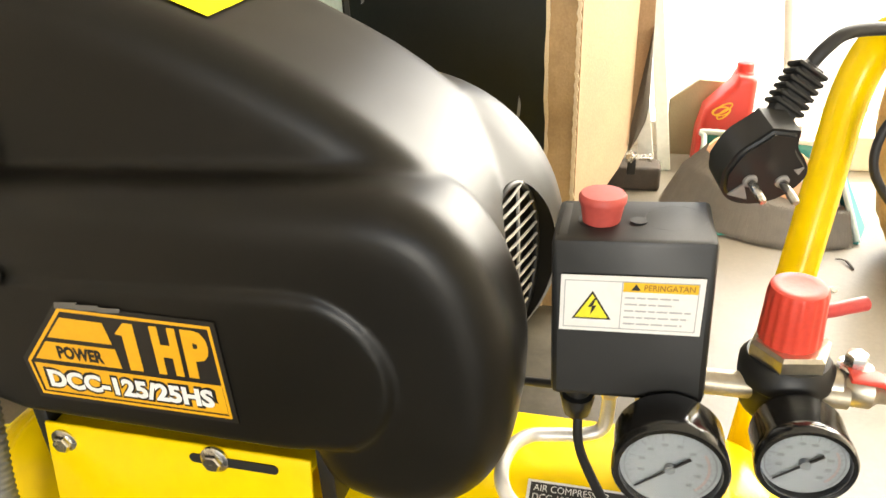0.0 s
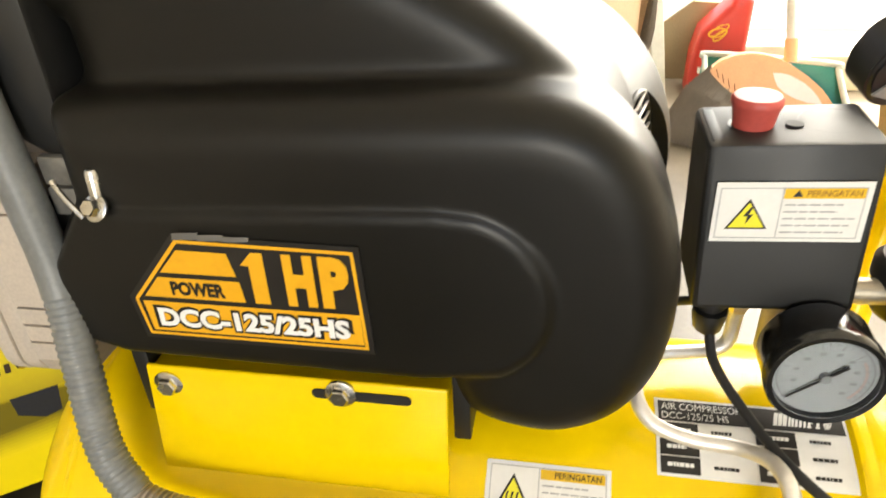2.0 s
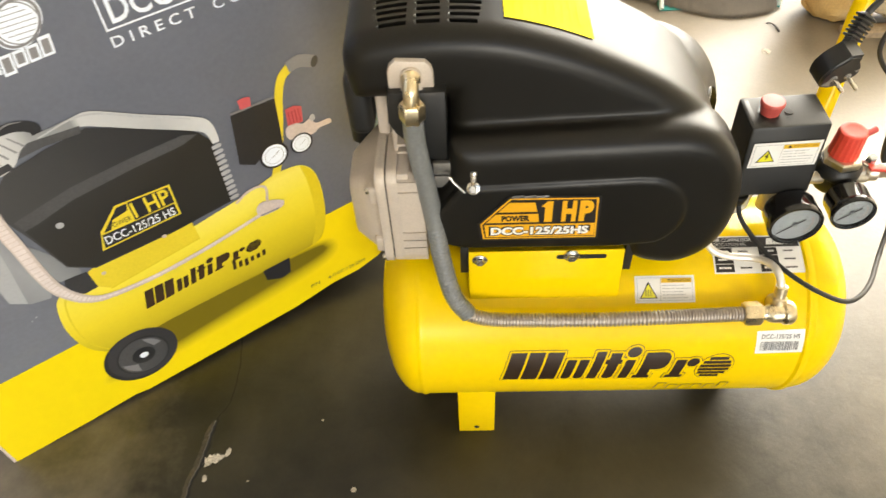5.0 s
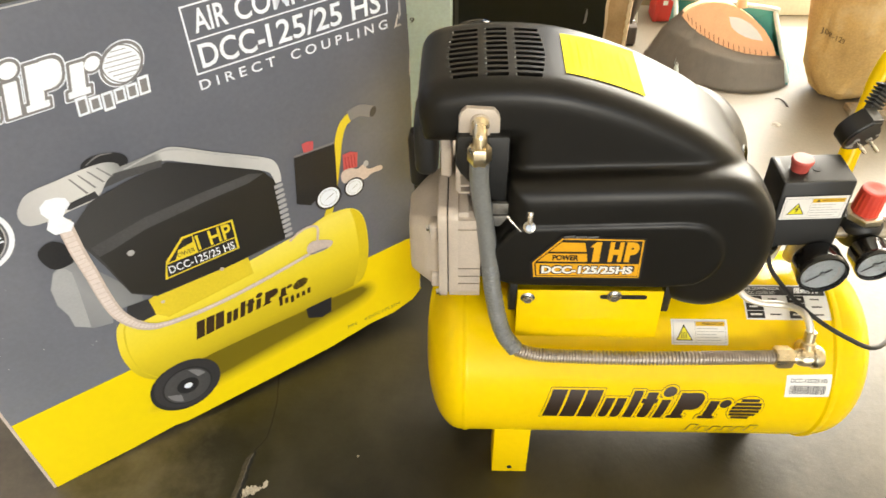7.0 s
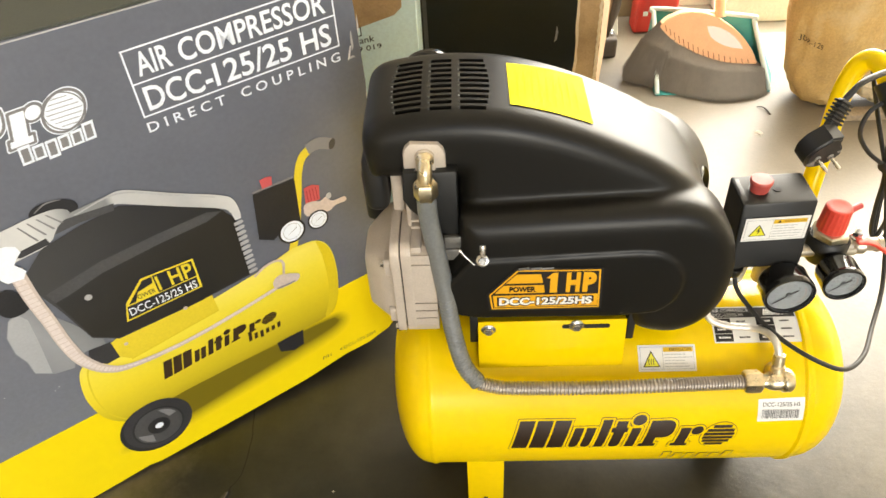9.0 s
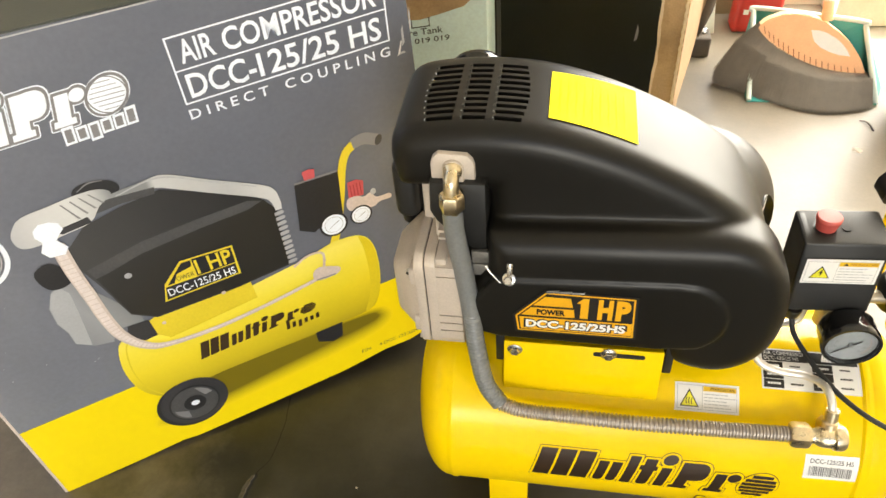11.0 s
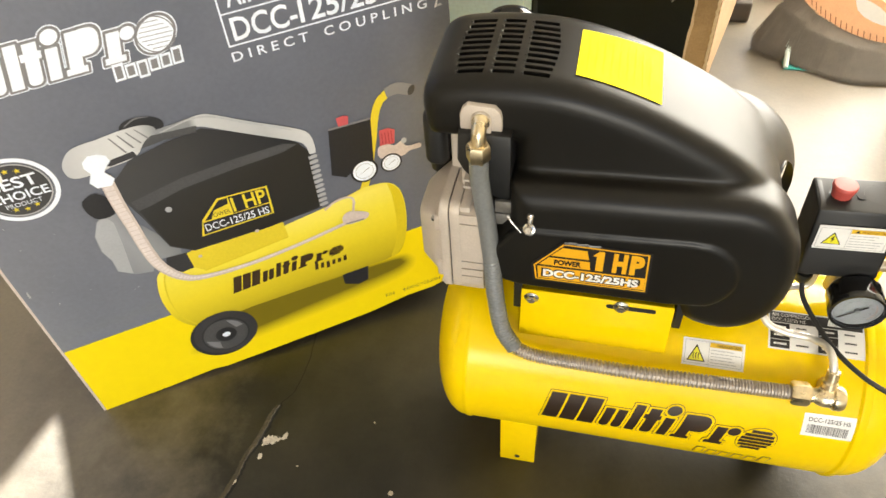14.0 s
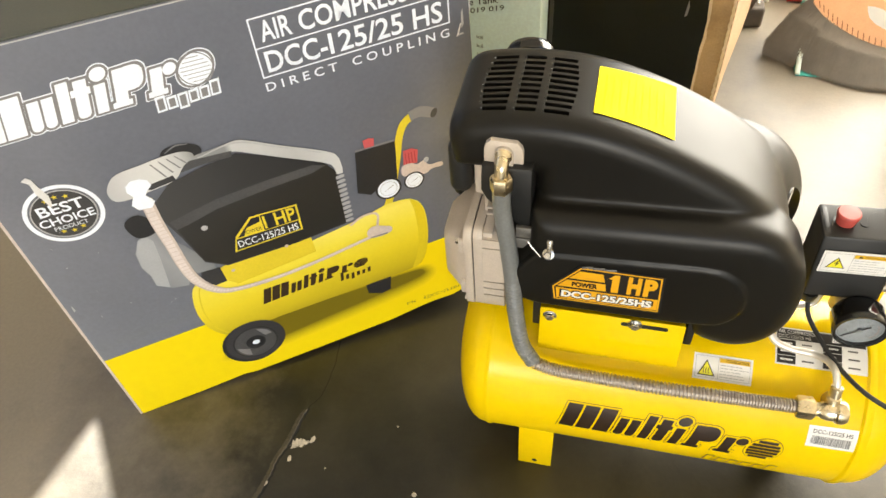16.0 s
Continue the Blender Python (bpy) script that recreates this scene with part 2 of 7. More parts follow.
def floor_material():
    """Worn cement screed: grey, with darker oily zones, a paler doorway side, sunlight painted in at the west, stains
    and pitting.
    """
    m = bpy.data.materials.new("worn_cement_screed")
    m.use_nodes = True
    nt, n = m.node_tree, m.node_tree.nodes
    p = n["Principled BSDF"]
    tex = n.new("ShaderNodeTexCoord")

    def noise_at(scale, detail, rough=0.6):
        t = n.new("ShaderNodeTexNoise")
        t.inputs["Scale"].default_value, t.inputs["Detail"].default_value, t.inputs["Roughness"].default_value = scale, detail, rough
        nt.links.new(tex.outputs["Object"], t.inputs["Vector"])
        return t

    big, mid, fine = noise_at(1.6, 6), noise_at(9, 8, 0.7), noise_at(140, 4)
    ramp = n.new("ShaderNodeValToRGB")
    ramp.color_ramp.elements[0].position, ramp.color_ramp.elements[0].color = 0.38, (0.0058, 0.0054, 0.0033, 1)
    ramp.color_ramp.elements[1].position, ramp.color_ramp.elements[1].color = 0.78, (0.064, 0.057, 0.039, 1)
    mixv = n.new("ShaderNodeMath")
    mixv.operation = "MULTIPLY_ADD"
    mixv.inputs[1].default_value = 0.32
    nt.links.new(mid.outputs["Fac"], mixv.inputs[0])
    half = n.new("ShaderNodeMath")
    half.operation = "MULTIPLY"
    half.inputs[1].default_value = 0.68
    nt.links.new(big.outputs["Fac"], half.inputs[0])
    nt.links.new(half.outputs[0], mixv.inputs[2])
    nt.links.new(mixv.outputs[0], ramp.inputs[0])
    grain = n.new("ShaderNodeMapRange")
    grain.inputs["From Min"].default_value, grain.inputs["From Max"].default_value = 0.3, 0.7
    grain.inputs["To Min"].default_value, grain.inputs["To Max"].default_value = 0.93, 1.06
    nt.links.new(fine.outputs["Fac"], grain.inputs["Value"])
    mul = n.new("ShaderNodeMix")
    mul.data_type, mul.blend_type = "RGBA", "MULTIPLY"
    mul.inputs[0].default_value = 1.0
    # paler tone towards the doorway side, with a ragged edge
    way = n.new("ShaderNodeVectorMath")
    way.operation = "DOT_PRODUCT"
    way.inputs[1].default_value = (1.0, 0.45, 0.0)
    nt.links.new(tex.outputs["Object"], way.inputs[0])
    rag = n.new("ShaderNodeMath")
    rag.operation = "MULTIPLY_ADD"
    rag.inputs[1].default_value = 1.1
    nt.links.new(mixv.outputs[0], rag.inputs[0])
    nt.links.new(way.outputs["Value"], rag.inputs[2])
    door_pale = n.new("ShaderNodeMapRange")
    door_pale.inputs["From Min"].default_value, door_pale.inputs["From Max"].default_value = 0.75, 1.45
    door_pale.inputs["To Max"].default_value = 0.8
    nt.links.new(rag.outputs[0], door_pale.inputs["Value"])
    # paler tone painted in where the sun patch falls, to brighten it
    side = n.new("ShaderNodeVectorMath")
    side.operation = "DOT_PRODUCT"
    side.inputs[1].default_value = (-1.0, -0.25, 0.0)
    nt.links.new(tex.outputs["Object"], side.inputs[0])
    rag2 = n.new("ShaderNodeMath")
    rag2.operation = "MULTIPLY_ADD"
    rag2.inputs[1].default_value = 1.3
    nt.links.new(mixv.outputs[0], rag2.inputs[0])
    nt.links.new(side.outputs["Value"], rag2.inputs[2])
    sun_pale = n.new("ShaderNodeMapRange")
    sun_pale.inputs["From Min"].default_value, sun_pale.inputs["From Max"].default_value = 1.28, 1.75
    sun_pale.inputs["To Max"].default_value = 0.9
    nt.links.new(rag2.outputs[0], sun_pale.inputs["Value"])
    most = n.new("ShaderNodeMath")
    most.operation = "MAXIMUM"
    nt.links.new(door_pale.outputs[0], most.inputs[0])
    nt.links.new(sun_pale.outputs[0], most.inputs[1])
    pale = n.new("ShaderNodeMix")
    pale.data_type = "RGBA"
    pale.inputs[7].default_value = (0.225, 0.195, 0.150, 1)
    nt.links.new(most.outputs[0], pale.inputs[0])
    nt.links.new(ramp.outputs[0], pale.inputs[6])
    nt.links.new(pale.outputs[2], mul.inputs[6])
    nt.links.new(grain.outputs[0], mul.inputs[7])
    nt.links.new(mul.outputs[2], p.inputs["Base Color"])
    rr = n.new("ShaderNodeMapRange")
    rr.inputs["To Min"].default_value, rr.inputs["To Max"].default_value = 0.27, 0.50
    nt.links.new(mid.outputs["Fac"], rr.inputs["Value"])
    nt.links.new(rr.outputs[0], p.inputs["Roughness"])
    b = n.new("ShaderNodeBump")
    b.inputs["Strength"].default_value, b.inputs["Distance"].default_value = 0.3, 0.0004
    nt.links.new(fine.outputs["Fac"], b.inputs["Height"])
    b2 = n.new("ShaderNodeBump")
    b2.inputs["Strength"].default_value, b2.inputs["Distance"].default_value = 0.4, 0.003
    nt.links.new(mid.outputs["Fac"], b2.inputs["Height"])
    nt.links.new(b.outputs[0], b2.inputs["Normal"])
    nt.links.new(b2.outputs[0], p.inputs["Normal"])
    return m


M_FLOOR = floor_material()


# ---- builders ----
def finish(bm, name, smooth=True, angle=40):
    bmesh.ops.recalc_face_normals(bm, faces=bm.faces)
    me = bpy.data.meshes.new(name)
    bm.to_mesh(me)
    bm.free()
    if smooth:
        for f in me.polygons:
            f.use_smooth = True
        me.set_sharp_from_angle(angle=radians(angle))
    return me


def part(name, bm, material, parent, label="", smooth=True, angle=40):
    """One mesh object under a thing or a part."""
    me = bm if isinstance(bm, bpy.types.Mesh) else finish(bm, name, smooth, angle)
    me.materials.clear()
    me.materials.append(material)
    ob = new(name, me)
    if parent is not None:
        ob.parent = parent
        ob.matrix_parent_inverse = parent.matrix_basis.inverted()
    return tagged(ob, label) if label else ob


def pieces(name, bm, material, parent, label=""):
    """Each loose island of bm as a part of its own."""
    bm.verts.index_update()
    tag = [-1] * len(bm.verts)
    count = 0
    for v in bm.verts:
        if tag[v.index] >= 0:
            continue
        stack = [v]
        tag[v.index] = count
        while stack:
            for e in stack.pop().link_edges:
                for w in e.verts:
                    if tag[w.index] < 0:
                        tag[w.index] = count
                        stack.append(w)
        count += 1
    islands = [(bmesh.new(), {}) for _ in range(count)]
    for f in bm.faces:
        one, twin = islands[tag[f.verts[0].index]]
        for w in f.verts:
            if w.index not in twin:
                twin[w.index] = one.verts.new(w.co)
        one.faces.new([twin[w.index] for w in f.verts])
    bm.free()
    return [part(name, one, material, parent, label, smooth=False) for one, _ in islands]


def stuff(name, bm, material, parent):
    return tagged(part(name, bm, material, parent, smooth=False), kind="stuff")


def thing(name, at, label, category, group="", kind=""):
    ob = new(name)
    ob.empty_display_size = 0.05
    ob.matrix_basis = pose(*at)
    return tagged(ob, label, category, group, kind)


def solo(name, bm, material, label, category, kind="", group="", smooth=True):
    return tagged(part(name, bm, material, None, smooth=smooth), label, category, group, kind)


def rbox(x0, x1, y0, y1, z0, z1, bevel=0.0, seg=3):
    bm = bmesh.new()
    bmesh.ops.create_cube(bm, size=1.0)
    for v in bm.verts:
        v.co = Vector((x0 + (v.co.x + 0.5) * (x1 - x0), y0 + (v.co.y + 0.5) * (y1 - y0), z0 + (v.co.z + 0.5) * (z1 - z0)))
    if bevel:
        bmesh.ops.bevel(bm, geom=bm.edges[:], offset=bevel, segments=seg, affect="EDGES", profile=0.5)
    return bm


def prism(pts, y0, y1, bevel=0.0, seg=4):
    """A closed outline of (x, z) pushed from y0 to y1, its two rims rounded."""
    bm = bmesh.new()
    a = [bm.verts.new((x, y0, z)) for x, z in pts]
    b = [bm.verts.new((x, y1, z)) for x, z in pts]
    n = len(pts)
    bm.faces.new(a)
    bm.faces.new(b[::-1])
    for i in range(n):
        bm.faces.new((a[i], b[i], b[(i + 1) % n], a[(i + 1) % n]))
    bmesh.ops.recalc_face_normals(bm, faces=bm.faces)
    if bevel:
        rims = [e for e in bm.edges if abs(e.verts[0].co.y - e.verts[1].co.y) < 1e-6]
        bmesh.ops.bevel(bm, geom=rims, offset=bevel, segments=seg, affect="EDGES", profile=0.5)
    return bm


def lathe(profile, m=None, seg=48):
    """Turns (radius, height) about the z axis; m moves it into place."""
    bm = bmesh.new()
    rings = []
    for r, h in profile:
        if r < 1e-6:
            rings.append([bm.verts.new((0, 0, h))])
        else:
            rings.append([bm.verts.new((r * math.cos(2 * math.pi * k / seg), r * math.sin(2 * math.pi * k / seg), h)) for k in range(seg)])
    for lo, hi in zip(rings, rings[1:]):
        for k in range(seg):
            j = (k + 1) % seg
            if len(lo) == 1 and len(hi) == 1:
                continue
            if len(lo) == 1:
                bm.faces.new((lo[0], hi[j], hi[k]))
            elif len(hi) == 1:
                bm.faces.new((lo[k], lo[j], hi[0]))
            else:
                bm.faces.new((lo[k], lo[j], hi[j], hi[k]))
    for end in (rings[0], rings[-1]):
        if len(end) > 1:
            bm.faces.new(end)
    if m is not None:
        bmesh.ops.transform(bm, matrix=m, verts=bm.verts)
    return bm


def spline(pts, per=12):
    """Points along a smooth curve through pts."""
    p = [Vector(q) for q in pts]
    p = [2 * p[0] - p[1]] + p + [2 * p[-1] - p[-2]]
    out = []
    for i in range(1, len(p) - 2):
        a, b, c, d = p[i - 1:i + 3]
        for k in range(per):
            t = k / per
            out.append(0.5 * ((2 * b) + (c - a) * t + (2 * a - 5 * b + 4 * c - d) * t * t + (3 * b - a - 3 * c + d) * t ** 3))
    return out + [p[-2]]


def curved(pts, per=5):
    """The outline pts as a smooth curve."""
    return [(p.x, p.y) for p in spline([Vector((x, z, 0)) for x, z in pts], per)]


def closed(pts, per=4):
    """A smooth closed outline through pts."""
    p = [Vector((x, z, 0)) for x, z in pts]
    n, out = len(p), []
    for i in range(n):
        a, b, c, d = p[i - 1], p[i], p[(i + 1) % n], p[(i + 2) % n]
        for k in range(per):
            t = k / per
            q = 0.5 * ((2 * b) + (c - a) * t + (2 * a - 5 * b + 4 * c - d) * t * t + (3 * b - a - 3 * c + d) * t ** 3)
            out.append((q.x, q.y))
    return out


def tube(pts, radius, seg=14, per=12, smooth=True):
    """A round tube along pts; radius may be a function of the distance along it."""
    path = spline(pts, per) if smooth else [Vector(q) for q in pts]
    bm = bmesh.new()
    up, run, rings = None, 0.0, []
    for i, c in enumerate(path):
        d = (path[min(i + 1, len(path) - 1)] - path[max(i - 1, 0)]).normalized()
        if i:
            run += (c - path[i - 1]).length
        if up is None:
            up = d.orthogonal().normalized()
        up = (up - d * up.dot(d)).normalized()
        side = d.cross(up)
        r = radius(run) if callable(radius) else radius
        rings.append([bm.verts.new(c + (up * math.cos(2 * math.pi * k / seg) + side * math.sin(2 * math.pi * k / seg)) * r) for k in range(seg)])
    for lo, hi in zip(rings, rings[1:]):
        for k in range(seg):
            j = (k + 1) % seg
            bm.faces.new((lo[k], lo[j], hi[j], hi[k]))
    bm.faces.new(rings[0][::-1])
    bm.faces.new(rings[-1])
    return bm


def ribbed(pts, core, crest, pitch, seg=16, plain=0.0):
    """A spirally wound hose: many short rings of alternating radius; its first stretch is plain."""
    path = spline(pts, 200)
    run, marks, last = 0.0, [path[0]], path[0]
    for c in path[1:]:
        run += (c - last).length
        last = c
        if run >= pitch / 4:
            marks.append(c)
            run = 0.0
    bm = bmesh.new()
    up, rings = None, []
    for i, c in enumerate(marks):
        d = (marks[min(i + 1, len(marks) - 1)] - marks[max(i - 1, 0)]).normalized()
        if up is None:
            up = d.orthogonal().normalized()
        up = (up - d * up.dot(d)).normalized()
        side = d.cross(up)
        r = crest if i % 4 in (1, 2) or i * pitch / 4 < plain else core
        rings.append([bm.verts.new(c + (up * math.cos(2 * math.pi * k / seg) + side * math.sin(2 * math.pi * k / seg)) * r) for k in range(seg)])
    for lo, hi in zip(rings, rings[1:]):
        for k in range(seg):
            j = (k + 1) % seg
            bm.faces.new((lo[k], lo[j], hi[j], hi[k]))
    bm.faces.new(rings[0][::-1])
    bm.faces.new(rings[-1])
    return bm


def axis_x(x, y, z):
    return pose(x, y, z, 0, 90, 0)


def axis_front(x, y, z):
    """Puts a turned form's height along -y, towards the front."""
    return pose(x, y, z, 90, 0, 0)


def join(*meshes):
    bm = bmesh.new()
    for b in meshes:
        me = bpy.data.meshes.new("tmp")
        b.to_mesh(me)
        b.free()
        bm.from_mesh(me)
        bpy.data.meshes.remove(me)
    return bm


def flat(pts, m, lift=0.0):
    """A flat outline of (u, v) laid by the matrix m, whose third axis points out of the surface."""
    bm = bmesh.new()
    bm.faces.new([bm.verts.new(m @ Vector((u, v, lift))) for u, v in pts])
    return bm


def slab(pts, m, lift, thick):
    bm = bmesh.new()
    a = [bm.verts.new(m @ Vector((u, v, lift))) for u, v in pts]
    b = [bm.verts.new(m @ Vector((u, v, lift + thick))) for u, v in pts]
    bm.faces.new(a[::-1])
    bm.faces.new(b)
    for i in range(len(pts)):
        j = (i + 1) % len(pts)
        bm.faces.new((a[i], a[j], b[j], b[i]))
    return bm


def disc(u, v, ru, rv=None, n=40, turn=0.0, a0=0.0, a1=360.0):
    rv = ru if rv is None else rv
    out = []
    for k in range(n):
        a = radians(a0 + (a1 - a0) * k / (n if a1 - a0 >= 360 else n - 1))
        x, y = ru * math.cos(a), rv * math.sin(a)
        out.append((u + x * math.cos(turn) - y * math.sin(turn), v + x * math.sin(turn) + y * math.cos(turn)))
    return out


def rect(u0, v0, u1, v1):
    return [(u0, v0), (u1, v0), (u1, v1), (u0, v1)]


def ring_strip(outer, inner, m, lift):
    bm = bmesh.new()
    a = [bm.verts.new(m @ Vector((u, v, lift))) for u, v in outer]
    b = [bm.verts.new(m @ Vector((u, v, lift))) for u, v in inner]
    for i in range(len(a)):
        j = (i + 1) % len(a)
        bm.faces.new((a[i], a[j], b[j], b[i]))
    return bm


def frame_strip(u0, v0, u1, v1, w, m, lift):
    return ring_strip(rect(u0, v0, u1, v1), rect(u0 + w, v0 + w, u1 - w, v1 - w), m, lift)


def words(body, u0, v0, u1, v1, m, lift, bold=0.0, shear=0.0):
    """Lettering stretched to fill the rectangle u0..u1, v0..v1 of the surface m."""
    c = bpy.data.curves.new("lettering", "FONT")
    c.body, c.shear, c.offset, c.resolution_u = body, shear, bold, 3
    ob = bpy.data.objects.new("lettering", c)
    scene.collection.objects.link(ob)
    bpy.context.view_layer.update()
    me = bpy.data.meshes.new_from_object(ob.evaluated_get(bpy.context.evaluated_depsgraph_get()))
    bpy.data.objects.remove(ob)
    bpy.data.curves.remove(c)
    bm = bmesh.new()
    bm.from_mesh(me)
    bpy.data.meshes.remove(me)
    xs, ys = [v.co.x for v in bm.verts], [v.co.y for v in bm.verts]
    sx, sy = (u1 - u0) / (max(xs) - min(xs)), (v1 - v0) / (max(ys) - min(ys))
    x0, y0 = min(xs), min(ys)
    for v in bm.verts:
        v.co = m @ Vector((u0 + (v.co.x - x0) * sx, v0 + (v.co.y - y0) * sy, lift))
    return bm


def bars(rows, u0, u1, v0, v1, m, lift, seed=1, fill=0.55):
    """Rows of plain bars that stand for small print."""
    rnd = random.Random(seed)
    bm = bmesh.new()
    step = (v1 - v0) / rows
    for r in range(rows):
        v = v1 - step * (r + 0.5)
        u, end = u0, u0 + (u1 - u0) * rnd.uniform(0.7, 1.0)
        while u < end:
            w = min((u1 - u0) * rnd.uniform(0.08, 0.2), end - u)
            h = step * fill / 2
            bm.faces.new([bm.verts.new(m @ Vector(q)) for q in ((u, v - h, lift), (u + w, v - h, lift), (u + w, v + h, lift), (u, v + h, lift))])
            u += w + (u1 - u0) * 0.025
    return bm


def wordmark(u0, v0, u1, v1, m, lift, grow=0.0, slant=0.24, tilt=0.0, shrink=0.0):
    """The maker's mark as plain solid shapes and a striped oval, not lettered. v1 - v0 is the height of the tall shapes; shrink lessens it along the line."""
    w, h = u1 - u0, v1 - v0
    bm = bmesh.new()
    step = itertools.count()

    def lay(pts):
        z = lift + 0.000015 * next(step)
        out = []
        for u, v in pts:
            v = v0 + (v - v0) * (1 - shrink * (u - u0) / w)
            out.append(bm.verts.new(m @ Vector((u + slant * (v - v0), v + tilt * (u - u0), z))))
        bm.faces.new(out)

    def soft(a, b, lo, hi, round_lo=0.0, round_hi=0.0):
        """A block a..b of the width and lo..hi of the height, with rounded ends."""
        x0, x1, y0, y1 = u0 + a * w - grow, u0 + b * w + grow, v0 + lo * h - grow, v0 + hi * h + grow
        pts = []
        for cx, cy, r, s0 in ((x1, y0, round_lo, -90), (x1, y1, round_hi, 0), (x0, y1, round_hi, 90), (x0, y0, round_lo, 180)):
            r = min(r * h + 0.45 * grow + 0.012 * h, 0.48 * (x1 - x0), 0.48 * (y1 - y0))
            sx, sy = (-1 if cx == x1 else 1), (1 if cy == y0 else -1)
            pts += [(cx + sx * r + r * math.cos(radians(s0 + 22.5 * k)), cy + sy * r + r * math.sin(radians(s0 + 22.5 * k))) for k in range(5)]
        lay(pts)

    for a, b in ((0.0, 0.070), (0.080, 0.150), (0.160, 0.232)):
        soft(a, b, 0.0, 1.0)
    soft(0.256, 0.298, 0.0, 0.75, 0.12, 0.0)
    soft(0.310, 0.352, 0.0, 0.75, 0.12, 0.0)
    soft(0.372, 0.415, 0.0, 1.0)
    soft(0.437, 0.485, 0.0, 0.95, 0.10, 0.0)
    soft(0.423, 0.496, 0.58, 0.74)
    soft(0.512, 0.554, 0.0, 0.72)
    soft(0.588, 0.636, 0.0, 0.95)
    soft(0.574, 0.650, 0.0, 0.13)
    soft(0.600, 0.703, 0.36, 0.96, 0.22, 0.22)
    soft(0.732, 0.778, 0.0, 0.70)
    soft(0.718, 0.794, 0.0, 0.13)
    for cx, cy, ru, rv in ((0.533, 0.97, 0.030, 0.165), (0.808, 0.60, 0.026, 0.145)):
        lay(disc(u0 + cx * w, v0 + cy * h, ru * w + grow, rv * h + grow, n=24))
    c = (u0 + 0.912 * w, v0 + 0.40 * h)
    ru, rv = 0.068 * w, 0.41 * h
    if grow:
        lay(disc(*c, ru + grow, rv + grow))
    else:
        for k in range(6):
            y = -0.80 + 0.32 * k
            half = math.sqrt(1 - y * y)
            lo, hi = c[1] + (y - 0.125) * rv, c[1] + (y + 0.125) * rv
            lay(rect(c[0] - half * ru, lo, c[0] + half * ru, hi))
    return bm


def small_mark(u0, v0, u1, v1, m, lift, grow=0.0, tilt=0.0, shrink=0.0):
    """The lesser line of the mark, as six plain blocks."""
    bm = bmesh.new()
    w, h = u1 - u0, v1 - v0
    for k, (lo, hi) in enumerate(((0.2, 1), (0.2, 0.8), (0, 0.8), (0.2, 0.8), (0.2, 0.8), (0.2, 1))):
        a, b = u0 + w * (k / 6 + 0.03), u0 + w * ((k + 0.74) / 6)
        g = h * (1 - shrink * k / 6)
        box = ((a - grow, v0 + lo * g - grow), (b + grow, v0 + lo * g - grow), (b + grow, v0 + hi * g + grow), (a - grow, v0 + hi * g + grow))
        bm.faces.new([bm.verts.new(m @ Vector((u + 0.12 * (v - v0), v + tilt * (u - u0), lift + 0.000015 * k))) for u, v in box])
    return bm


def bolt(name, m, parent, r=0.0062, h=0.005, label="", washer=True):
    """A flanged hexagon bolt; m puts its axis along the surface's normal."""
    bm = lathe([(r, 0), (r, h * 0.8), (r * 0.86, h), (0, h)], m, seg=6)
    if washer:
        bm = join(bm, lathe([(r * 1.5, -0.001), (r * 1.5, 0.0006), (r * 1.2, 0.0014), (0, 0.0014)], m, seg=24))
    return part(name, bm, M_STEEL, parent, label)


def baked(ob):
    """The mesh of ob with its modifiers worked in; ob is taken away."""
    bpy.context.view_layer.update()
    me = bpy.data.meshes.new_from_object(ob.evaluated_get(bpy.context.evaluated_depsgraph_get()))
    bpy.data.objects.remove(ob)
    return me


def moulded(bm, voxel, rounds, cutters=()):
    """Closed forms melted into one moulded shell, then cut."""
    me = finish(bm, "shell", smooth=False)
    ob = new("shell", me)
    mod = ob.modifiers.new("melt", "REMESH")
    mod.mode, mod.voxel_size = "VOXEL", voxel
    sm = ob.modifiers.new("soften", "SMOOTH")
    sm.factor, sm.iterations = 0.5, rounds
    tools = []
    for c in cutters:
        tool = new("tool", finish(c, "tool", smooth=False))
        cut = ob.modifiers.new("cut", "BOOLEAN")
        cut.operation, cut.object, cut.solver = "DIFFERENCE", tool, "MANIFOLD"
        tools.append(tool)
    out = baked(ob)
    for tool in tools:
        bpy.data.objects.remove(tool)
    for f in out.polygons:
        f.use_smooth = True
    out.set_sharp_from_angle(angle=radians(50))
    return out


# ---- room ----
# Unseen east, south and west walls and ceiling are added to shape the light.
XW, XE, YS, YN, TOP = -2.3, 2.3, -2.6, 1.66, 2.5


def wall(name, bm, label):
    return solo(name, bm, M_WALL, label, "wall", "structure", smooth=False)


def floor():
    bm = bmesh.new()
    nx, ny = 120, 120
    xs = [-2.6 + 5.4 * i / nx for i in range(nx + 1)]
    ys = [-2.9 + 5.0 * j / ny for j in range(ny + 1)]
    grid = [[bm.verts.new((x, y, 0.0)) for y in ys] for x in xs]
    for i in range(nx):
        for j in range(ny):
            bm.faces.new((grid[i][j], grid[i + 1][j], grid[i + 1][j + 1], grid[i][j + 1]))
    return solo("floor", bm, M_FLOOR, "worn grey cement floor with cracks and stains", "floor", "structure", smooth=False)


floor()
ground = solo("ground", rbox(-70, 70, -60, 90, -0.14, -0.02), mat("pale_yard", (0.52, 0.48, 0.41), 0.9, vary=0.1, scale=2), "sunlit pale concrete yard round the shop", "ground", "structure", smooth=False)
